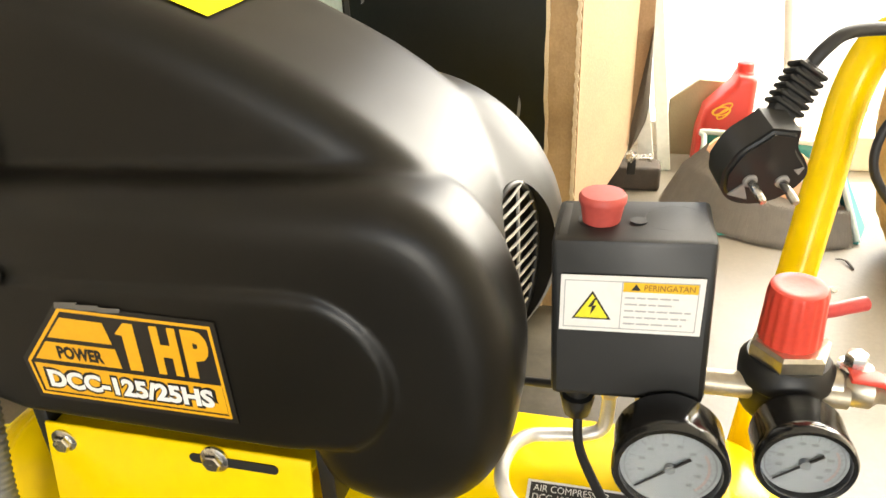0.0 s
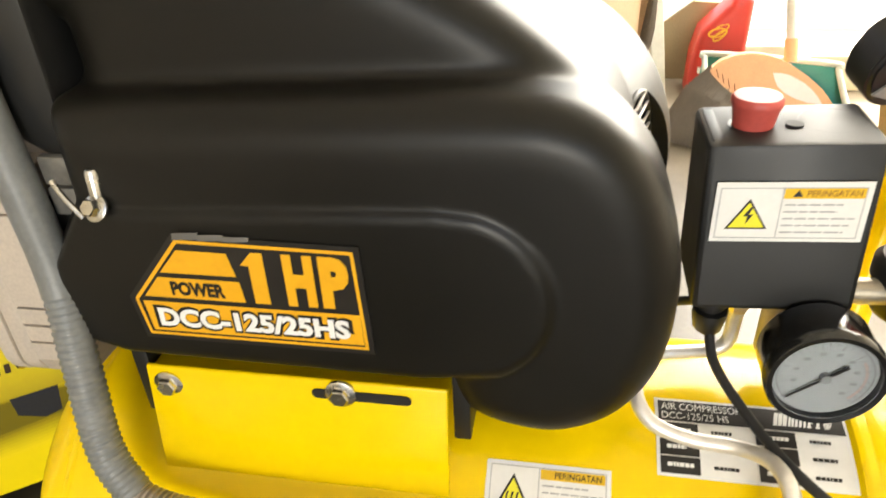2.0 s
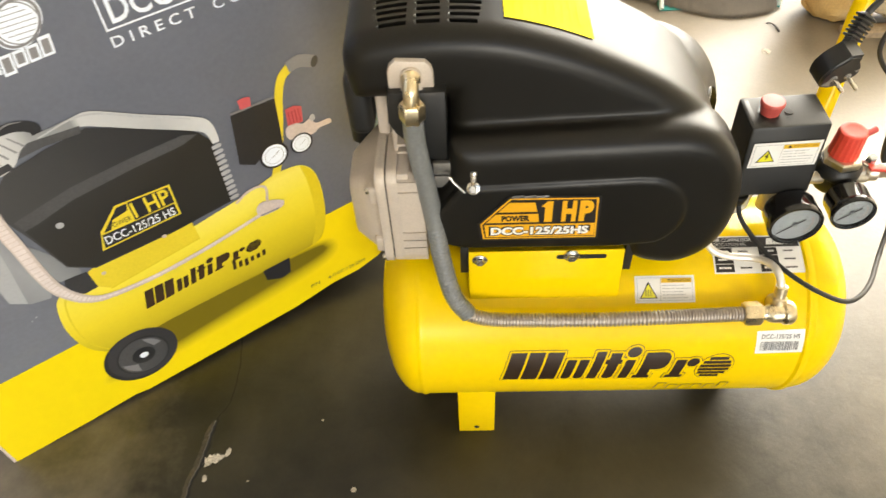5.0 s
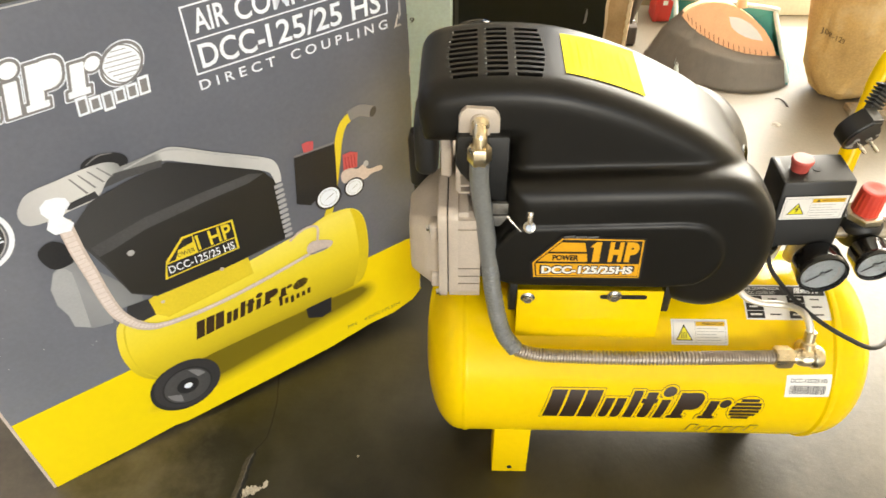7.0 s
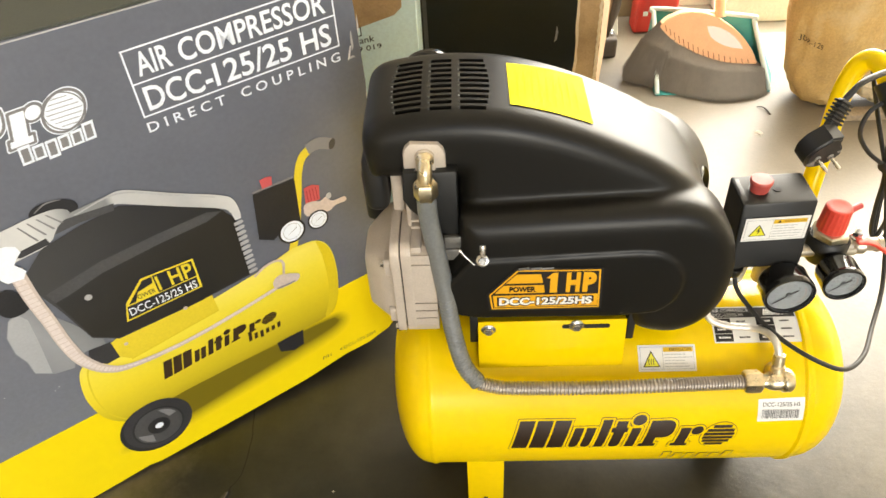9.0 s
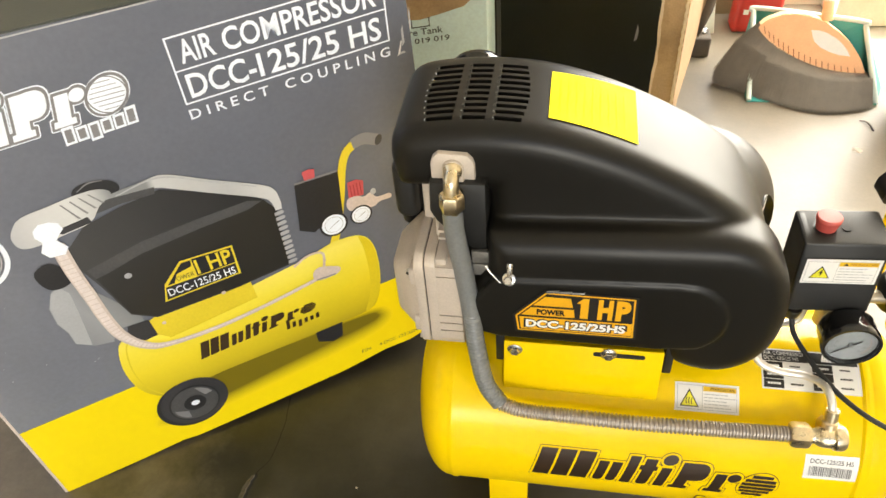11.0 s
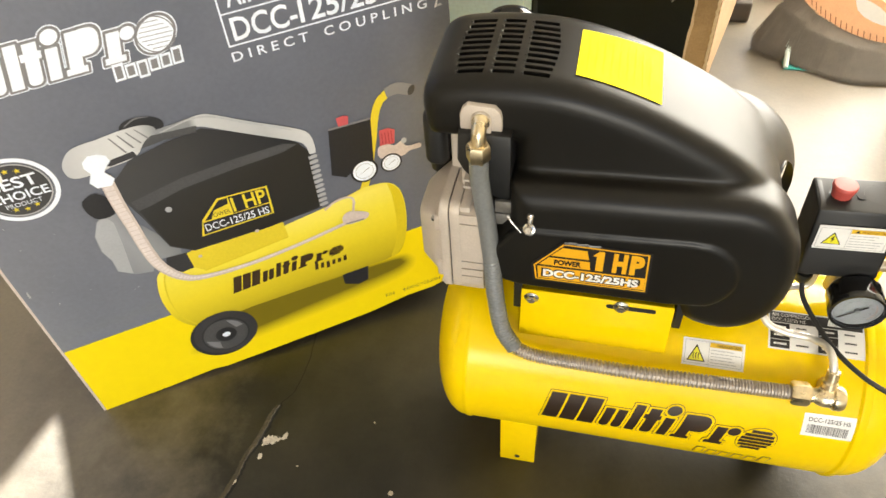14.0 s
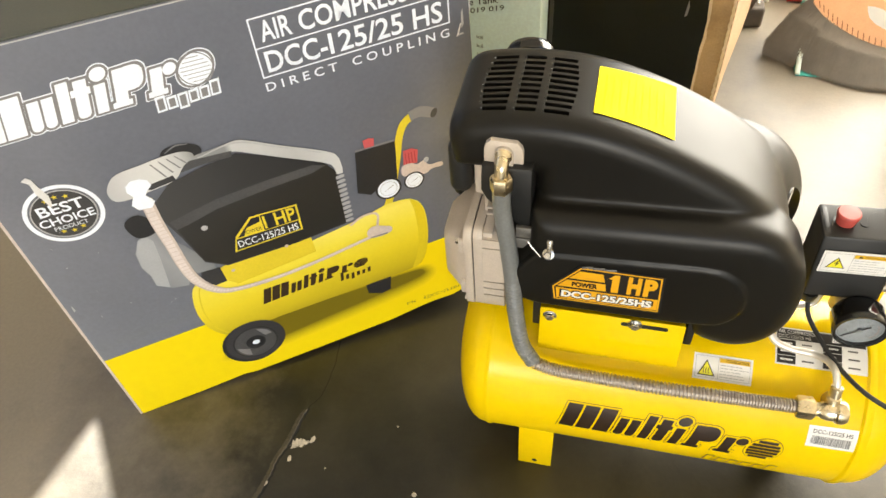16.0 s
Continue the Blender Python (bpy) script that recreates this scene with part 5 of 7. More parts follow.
def cover():
    upper = prism([TOPLINE[0]] + curved(TOPLINE[1:]) + [(0.03, 0.378), (-0.19, 0.393), (-0.196, 0.579)], -0.046, 0.103, 0.024, 6)
    for v in upper.verts:
        if v.co.z > 0.42:
            v.co.z += 0.055 * (v.co.y - 0.045) * min(1.0, (v.co.z - 0.42) / 0.1)
    lower = prism([(-0.196, 0.492), (-0.196, 0.545), (-0.10, 0.549)] + curved([(0.02, 0.553), (0.056, 0.552), (0.086, 0.540), (0.108, 0.514), (0.1205, 0.480), (0.1245, 0.445), (0.1195, 0.403), (0.100, 0.370), (0.068, 0.353), (0.034, 0.356), (0.012, 0.368), (0.002, 0.391)]) + [(-0.19, 0.393)] + curved([(-0.212, 0.403), (-0.222, 0.430), (-0.218, 0.462)]), -0.0912, -0.002, 0.024, 6)
    plate = prism([(-0.186, 0.492), (0.004, 0.500)] + [(0.010 + 0.052 * math.cos(radians(a)), 0.448 + 0.052 * math.sin(radians(a))) for a in range(75, -61, -5)] + [(-0.005, 0.397), (-0.18, 0.399), (-0.204, 0.406), (-0.213, 0.430), (-0.209, 0.458)], -0.0945, -0.05, 0.004, 2)
    for b in (lower, plate):
        for v in b.verts:
            v.co.y += 0.02 * (v.co.z - 0.44) + 0.0075 if v.co.y < -0.04 else 0.0
    cowl = lathe([(0, 0.0), (0.088, 0.0), (0.102, 0.003), (0.111, 0.009), (0.1155, 0.018), (0.1155, 0.036), (0.1115, 0.054), (0.103, 0.082), (0.094, 0.110), (0.08, 0.135), (0, 0.135)], pose(0.017, 0.127, 0.456, 90, 0, 0), seg=120)
    slots = []
    for c, (x0, x1) in enumerate(SLOT_COLUMNS):
        for k in range(10):
            y = -0.0235 + 0.0102 * k
            off = -0.005 * math.sin(math.pi * k / 9)
            a, b = (x0 + off, x1) if c == 0 else ((x0, x1 - off) if c == 2 else (x0, x1))
            slots.append(prism([(a, 0.640), (b, 0.640), (b, 0.68), (a, 0.68)], y - 0.0029, y + 0.0029))
    opening = lathe([(0, -0.024), (0.060, -0.024), (0.060, 0.12), (0, 0.12)], FANM @ Matrix.Diagonal((0.66, 0.96, 1, 1)), seg=64)
    soft = bmesh.new()
    blank = moulded(join(upper, lower, cowl), 0.0026, 14)
    soft.from_mesh(blank)
    bpy.data.meshes.remove(blank)
    me = moulded(join(soft, plate), 0.0018, 6, [join(*slots), opening])
    return part("motor_cover", me, M_COVER, comp, "satin black moulded plastic motor cover")


COVER = cover()
TREE = BVHTree.FromPolygons([v.co for v in COVER.data.vertices], [p.vertices for p in COVER.data.polygons])


def drape(bm, way, lift):
    """Lays a decal onto the cover along the direction way."""
    for v in bm.verts:
        hit = TREE.ray_cast(v.co - Vector(way) * 0.3, Vector(way))
        if hit[0]:
            v.co = hit[0] - Vector(way) * lift
    return bm


def gridded(u0, v0, u1, v1, nu, nv, lay):
    bm = bmesh.new()
    g = [[bm.verts.new(lay(u0 + (u1 - u0) * i / nu, v0 + (v1 - v0) * j / nv)) for j in range(nv + 1)] for i in range(nu + 1)]
    for i in range(nu):
        for j in range(nv):
            bm.faces.new((g[i][j], g[i + 1][j], g[i + 1][j + 1], g[i][j + 1]))
    return bm


def cover_marks():
    def top(u, v):
        f = (u + 0.138) / 0.088
        return Vector((u, v + 0.010 * f * (v + 0.015) / 0.08, 0.66))
    st = part("top_sticker", drape(gridded(-0.138, -0.015, -0.049, 0.066, 14, 14, top), (0, 0, -1), 0.0012), M_FLUO, COVER, "plain fluorescent yellow sticker")
    for k in range(9):
        part("faint_line", drape(gridded(-0.128 + 0.0082 * k, 0.000, -0.1255 + 0.0082 * k, 0.056 - 0.003 * (k % 3), 1, 10, top), (0, 0, -1), 0.0016), M_FLUO2, st, smooth=False)
    # power label, laid on the front face
    face = Matrix(((1, 0, 0, 0), (0, 0.02, -1, -0.0876), (0, 1, 0.02, 0.44), (0, 0, 0, 1)))

    def lab(name, bm, m, parent, label=""):
        return part(name, bm, m, parent, label, smooth=False)

    base = [(-0.1665, 0.0020), (-0.1325, 0.0425), (-0.0335, 0.0410), (-0.0305, -0.0255), (-0.1630, -0.0255)]
    ob = lab("power_label", slab(base, face, 0.0, 0.0006), M_INK, COVER, "black and orange power rating sticker")
    lab("label_rule", ring_strip([(-0.1632, 0.0012), (-0.1310, 0.0396), (-0.0364, 0.0382), (-0.0336, -0.0226), (-0.1602, -0.0226)], [(-0.1612, 0.0006), (-0.1300, 0.0376), (-0.0382, 0.0362), (-0.0354, -0.0208), (-0.1586, -0.0208)], face, 0.0008), M_ORANGE, ob)
    lab("label_flag", flat([(-0.1440, 0.0190), (-0.1315, 0.0335), (-0.1040, 0.0330), (-0.1010, 0.0190)], face, 0.0008), M_ORANGE, ob)
    lab("label_flag", flat([(-0.1570, 0.0030), (-0.1462, 0.0160), (-0.1000, 0.0160), (-0.0985, 0.0030)], face, 0.0008), M_ORANGE, ob)
    pieces("letter", words("POWER", -0.1400, 0.0050, -0.1090, 0.0140, face, 0.0010, bold=0.05), M_INK, ob)
    pieces("letter", flat([(-0.0975, 0.0265), (-0.0905, 0.0345), (-0.0845, 0.0345), (-0.0845, 0.0030), (-0.0930, 0.0030), (-0.0930, 0.0260)], face, 0.0008), M_ORANGE, ob)
    pieces("letter", words("H", -0.0745, 0.003, -0.0585, 0.0345, face, 0.0008, bold=0.062), M_ORANGE, ob)
    pieces("letter", words("P", -0.0555, 0.003, -0.0400, 0.0345, face, 0.0008, bold=0.062), M_ORANGE, ob)
    lab("label_field", flat([(-0.1590, 0.0000), (-0.0366, 0.0000), (-0.0358, -0.0196), (-0.1570, -0.0196)], face, 0.0008), M_ORANGE, ob)
    pieces("letter", words("DCC-125/25HS", -0.1540, -0.0178, -0.0405, -0.0022, face, 0.0010, bold=0.10), M_INK, ob)
    pieces("letter", words("DCC-125/25HS", -0.1517, -0.0162, -0.0428, -0.0038, face, 0.0012, bold=0.045), M_PAPERW, ob)
    # lifted film along the label's upper edge, its small crinkled facets added to glint in the front lamp
    film = bmesh.new()
    rows = []
    for k in range(3):
        u = -0.1305 + 0.0135 * k
        for du, lift in ((0.0, 0.0026 - 0.0004 * k), (0.0132, 0.0006)):
            rows.append([film.verts.new(face @ Vector((u + du, 0.0408, lift + 0.0006))), film.verts.new(face @ Vector((u + du + 0.0006, 0.0446 - 0.0006 * k, lift)))])
    for p, q in zip(rows, rows[1:]):
        film.faces.new((p[0], q[0], q[1], p[1]))
    lab("torn_film", film, mat("glossy_clear_film", (0.10, 0.095, 0.085), 0.16, vary=0.05, spec=1.0), ob, "glossy lifted film edge")


cover_marks()


def slot_glints():
    """A glossy bead added at each vent slot's end to give its glint."""
    gloss = mat("glossy_glint_bead", (0.05, 0.05, 0.048), 0.15, vary=0.05, spec=0.9)
    for c, (x0, x1) in enumerate(SLOT_COLUMNS):
        for k in range(10):
            x = x0 + (-0.005 * math.sin(math.pi * k / 9) if c == 0 else 0.0)
            y = -0.0235 + 0.0102 * k
            hit = TREE.ray_cast(Vector((x - 0.0016, y, 0.70)), Vector((0, 0, -1)))
            if hit[0]:
                part("slot_glint", lathe([(0.0013, -0.0006), (0.0012, 0.0003), (0.0006, 0.0009), (0, 0.0010)], Matrix.Translation(hit[0]), seg=10), gloss, COVER)


slot_glints()


def cover_bolt():
    ob = part("cover_clip", lathe([(0, 0), (0.0036, 0), (0.0036, 0.015), (0.0028, 0.0165), (0, 0.0165)], pose(-0.1700, -0.0830, 0.4985, -6, 0, 0), seg=20), M_STEEL, comp, "zinc plated screw and clip wire")
    bolt("screw", pose(-0.1705, -0.0865, 0.4955, 62, 0, -8), ob, r=0.0048, h=0.006)
    part("clip_wire", tube([(-0.1960, -0.0800, 0.5065), (-0.1890, -0.0835, 0.4985), (-0.1800, -0.0855, 0.4885)], 0.0016, seg=10), M_STEEL, ob)


cover_bolt()


def fan_grille():
    grille = part("fan_grille", tube([FANM @ Vector((0.0380 * math.cos(radians(8 * a)), 0.0560 * math.sin(radians(8 * a)), -0.013)) for a in range(46)], 0.0022, seg=10, smooth=False), M_BLACK, comp, "round fan opening with pale wire grille")
    wire = mat("pale_wire", (0.46, 0.45, 0.42), 0.4, metal=0.3, vary=0.1)
    for k in range(12):
        z = -0.050 + 0.0091 * k
        h = 0.66 * math.sqrt(max(1e-6, 0.054 ** 2 - z * z))
        pts = [FANM @ Vector((-h + 2 * h * t / 8, z + 0.004 * (t / 4 - 1), -0.012 + 0.001 * (1 - (t / 4 - 1) ** 2))) for t in range(9)]
        part("wire", tube(pts, 0.00105, seg=8, smooth=False), wire, grille)
    for u in (-0.020, 0.010):
        h = math.sqrt(0.054 ** 2 - (u / 0.66) ** 2)
        part("stay", tube([FANM @ Vector((u, -h, -0.0132)), FANM @ Vector((u, 0, -0.0122)), FANM @ Vector((u, h, -0.0132))], 0.0012, seg=8), wire, grille)


fan_grille()


def pump():
    turn = Matrix(((0, 1, 0, 0), (1, 0, 0, 0), (0, 0, 1, 0), (0, 0, 0, 1)))

    def block(pts, x0, x1, bevel):
        """An outline of (y, z) pushed along x."""
        bm = prism(pts, x0, x1, bevel, 2)
        bmesh.ops.transform(bm, matrix=turn, verts=bm.verts)
        return bm

    def rounded(y0, y1, z0, z1, top, low):
        pts = []
        for cy, cz, r, a0 in ((y1 - low, z0 + low, low, -90), (y1 - top, z1 - top, top, 0), (y0 + top, z1 - top, top, 90), (y0 + low, z0 + low, low, 180)):
            pts += [(cy + r * math.cos(radians(a0 + 15 * k)), cz + r * math.sin(radians(a0 + 15 * k))) for k in range(7)]
        return pts

    body = part("crankcase", block(rounded(-0.0796, 0.0760, 0.362, 0.5100, 0.014, 0.020), -0.2635, -0.2520, 0.0002), M_CASE, comp, "cast aluminium crankcase")
    # the side of the case, grooved between its ribs
    side = [(0.070, 0.364), (0.070, 0.500), (-0.068, 0.504), (-0.0785, 0.501)]
    for z in (0.5005, 0.4850, 0.4215, 0.4085, 0.3955):
        side += [(-0.0795, z), (-0.0745, z), (-0.0745, z - 0.0018), (-0.0795, z - 0.0018)]
    side += [(-0.0795, 0.381), (-0.074, 0.368), (-0.066, 0.364)]
    part("case_side", block(side[::-1], -0.2520, -0.2250, 0.0), M_CASE, body, "grooved side of the case", smooth=False)
    part("case_ledge", rbox(-0.2519, -0.2395, -0.0770, 0.05, 0.498, 0.5085, 0.002, 2), M_CASE, body)
    # dark slab fills the seam in place of its shade
    part("seam_shade", block(rounded(-0.0775, 0.0740, 0.365, 0.5075, 0.014, 0.020), -0.2650, -0.2630, 0.0), M_HOLE, body, "dark joint line")
    part("flange", block(rounded(-0.0805, 0.0765, 0.361, 0.5105, 0.016, 0.022), -0.2760, -0.2650, 0.0015), M_CASE, body, "cast flange of the end cap")
    part("case_neck", rbox(-0.2740, -0.2600, -0.0100, 0.045, 0.500, 0.580, 0.003, 2), M_CASE, body)
    # end cap, drawn in towards its flat end
    cap, rings = bmesh.new(), []
    for x, half, z0, z1, r in ((-0.2755, 0.0640, 0.3640, 0.4780, 0.022), (-0.2850, 0.0620, 0.3640, 0.4760, 0.022), (-0.2980, 0.0480, 0.3650, 0.4680, 0.018), (-0.3080, 0.0370, 0.3670, 0.4600, 0.014), (-0.3125, 0.0325, 0.3690, 0.4560, 0.012), (-0.3140, 0.0290, 0.3720, 0.4530, 0.010)):
        rings.append([cap.verts.new((x, y, z)) for y, z in rounded(-half, half, z0, z1, r, r)])
    for p, q in zip(rings, rings[1:]):
        for i in range(len(p)):
            j = (i + 1) % len(p)
            cap.faces.new((p[i], p[j], q[j], q[i]))
    cap.faces.new(rings[-1])
    cap.faces.new(rings[0][::-1])
    part("end_cap", cap, M_CASE, body, "cast aluminium end cap")
    part("cap_lug", block(rounded(-0.0680, -0.0460, 0.4540, 0.4800, 0.006, 0.006), -0.2860, -0.2755, 0.0020), M_CASE, body)
    part("cap_lug", block(rounded(-0.0680, -0.0460, 0.3740, 0.4000, 0.006, 0.006), -0.2860, -0.2755, 0.0020), M_CASE, body)
    part("motor_neck", lathe([(0.0, -0.236), (0.072, -0.236), (0.072, -0.18), (0, -0.18)], axis_x(0, -0.002, 0.432), seg=40), M_BLACK, comp, "black motor end behind the crankcase")
    part("upper_block", rbox(-0.2560, -0.2250, -0.040, 0.045, 0.490, 0.548, 0.004, 2), M_CASE, body)
    for zz in (0.522, 0.532):
        part("rib", rbox(-0.2500, -0.2330, -0.0580, -0.038, zz - 0.0016, zz + 0.0016, 0.0008, 1), M_CASE, body)
    lug = mat("dull_grey_steel", (0.20, 0.19, 0.17), 0.5, metal=0.5, vary=0.15, scale=60)
    for z0, z1 in ((0.478, 0.4945), (0.4965, 0.513)):
        part("lug_plate", rbox(-0.213, -0.190, -0.066, -0.060, z0, z1, 0.001, 2), lug, body)
    pod = rbox(-0.3045, -0.2765, -0.022, 0.050, 0.515, 0.592, 0.0115, 5)
    part("intake_housing", pod, M_BLACK, comp, "black plastic intake housing under the cover")
    bolt("bolt", axis_x(-0.286, -0.0570, 0.467) @ pose(0, 0, 0, 180, 0, 0), body, r=0.004)
    bolt("bolt", axis_x(-0.275, -0.070, 0.3700) @ pose(0, 0, 0, 180, 0, 0), body, r=0.004)
    part("cylinder_block", prism([(-0.254, 0.600), (-0.256, 0.562), (-0.250, 0.549), (-0.224, 0.519), (-0.206, 0.508), (-0.196, 0.505), (-0.196, 0.600)], -0.060, 0.07, 0.004, 2), M_BLACK, comp, "dark cylinder block under the cover")
    head = [(-0.2525, 0.599), (-0.2075, 0.599), (-0.2075, 0.6165), (-0.2095, 0.6235), (-0.2150, 0.6295), (-0.2440, 0.6310), (-0.2500, 0.6255), (-0.2525, 0.6175)]
    tab = part("head_outlet", prism(head, -0.052, -0.030, 0.0025, 2), M_CASE, comp, "cast aluminium outlet boss")
    part("outlet_rim", prism([(-0.240, 0.599), (-0.2185, 0.599), (-0.2185, 0.614)] + [(-0.2292 + 0.0107 * math.cos(radians(a)), 0.614 + 0.0107 * math.sin(radians(a))) for a in range(15, 166, 15)] + [(-0.240, 0.614)], -0.056, -0.05, 0.001, 2), M_CASE, tab)
    elb = part("elbow", tube([(-0.229, -0.048, 0.616), (-0.229, -0.059, 0.615), (-0.2292, -0.0675, 0.609), (-0.2294, -0.070, 0.601), (-0.2294, -0.0705, 0.591)], 0.0078, seg=20), M_BRASS, comp, "brass elbow fitting")
    part("elbow_collar", lathe([(0.0098, 0), (0.0098, 0.007), (0.0085, 0.009), (0, 0.009)], axis_front(-0.229, -0.052, 0.614), seg=24), M_BRASS, elb)
    part("hose_nut", lathe([(0.0115, 0), (0.0132, 0.003), (0.0132, 0.018), (0.0115, 0.021), (0, 0.021)], pose(-0.2294, -0.0705, 0.575), seg=6), M_BRASS, elb, "hexagonal brass nut", )
    part("breather", join(lathe([(0, 0), (0.010, 0.0), (0.0135, 0.004), (0.0145, 0.070), (0.011, 0.082), (0, 0.083)], pose(-0.303, 0.052, 0.452), seg=28), rbox(-0.304, -0.288, 0.048, 0.085, 0.52, 0.575, 0.003, 2)), M_BLACK, comp, "black plastic breather filter")
    flt = part("air_filter", lathe([(0, 0), (0.030, 0), (0.035, 0.004), (0.036, 0.030), (0.032, 0.038), (0.016, 0.043), (0, 0.043)], pose(-0.229, 0.150, 0.584, -62, 0, 8) @ Matrix.Scale(0.93, 4), seg=40), M_GLOSS, comp, "round glossy black air filter cap")
    part("filter_rib", tube([Vector((-0.229, 0.150, 0.584)) + Euler((radians(-62), 0, radians(8))).to_matrix() @ Vector((0.0342 * math.cos(radians(12 * a)), 0.0342 * math.sin(radians(12 * a)), 0.018)) for a in range(31)], 0.0018, seg=6, smooth=False), M_GLOSS, flt)


pump()


def hose():
    top = [(-0.2294, -0.0705, 0.577), (-0.2285, -0.0705, 0.545), (-0.2225, -0.0735, 0.50), (-0.2150, -0.0800, 0.445), (-0.2080, -0.0950, 0.392), (-0.1960, -0.1140, 0.346), (-0.178, -0.1240, 0.321)]
    low = [(-0.178, -0.124, 0.321), (-0.150, -0.127, 0.3150), (-0.10, -0.127, 0.3120), (-0.02, -0.127, 0.3105), (0.06, -0.126, 0.3115), (0.150, -0.124, 0.3125)]
    ob = part("delivery_hose", ribbed(top, 0.0102, 0.01095, 0.0036, plain=0.125), M_SLEEVE, comp, "grey sleeved steel delivery hose")
    part("bare_hose", ribbed(low, 0.0072, 0.0092, 0.0034), mat("wound_steel_hose", (0.40, 0.35, 0.30), 0.46, metal=0.6, vary=0.15, scale=60), ob, "bare spiral wound steel hose")
    tee = part("check_valve", lathe([(0.0105, 0), (0.0125, 0.003), (0.0125, 0.017), (0.0105, 0.020), (0.0085, 0.020), (0.0085, 0.024), (0.011, 0.028), (0.0125, 0.034), (0.0125, 0.042), (0.0150, 0.044), (0.0150, 0.052), (0.0125, 0.056), (0.006, 0.058), (0, 0.058)], pose(0.152, -0.124, 0.313, 0, 88, 0), seg=28), M_BRASS, comp, "brass check valve with hexagon nut")
    part("valve_nut", lathe([(0.0125, 0), (0.0145, 0.003), (0.0145, 0.018), (0.0125, 0.021), (0, 0.021)], pose(0.150, -0.124, 0.313, 0, 88, 0), seg=6), M_BRASS, tee)
    part("valve_stem", lathe([(0.009, 0), (0.009, 0.014), (0.0072, 0.016), (0.0072, 0.030), (0, 0.030)], pose(0.190, -0.119, 0.318, -18, 0, 0), seg=20), M_BRASS, tee)
    part("valve_neck", tube([(0.194, -0.124, 0.313), (0.194, -0.080, 0.296)], 0.010, seg=18, smooth=False), M_BRASS, tee)
    part("relief_pipe", tube([(0.190, -0.112, 0.338), (0.1885, -0.106, 0.350), (0.186, -0.095, 0.3565), (0.181, -0.079, 0.3535), (0.168, -0.066, 0.3470), (0.142, -0.062, 0.3465), (0.121, -0.058, 0.353), (0.112, -0.046, 0.3615), (0.114, -0.024, 0.3635), (0.124, -0.008, 0.362), (0.140, -0.002, 0.3605), (0.160, 0.003, 0.3600), (0.170, 0.005, 0.366), (0.172, 0.006, 0.382), (0.172, 0.004, 0.400)], 0.0045, seg=16), mat("bright_aluminium_pipe", (0.76, 0.73, 0.68), 0.42, metal=0.6, vary=0.06), comp, "thin bright aluminium relief pipe")


hose()


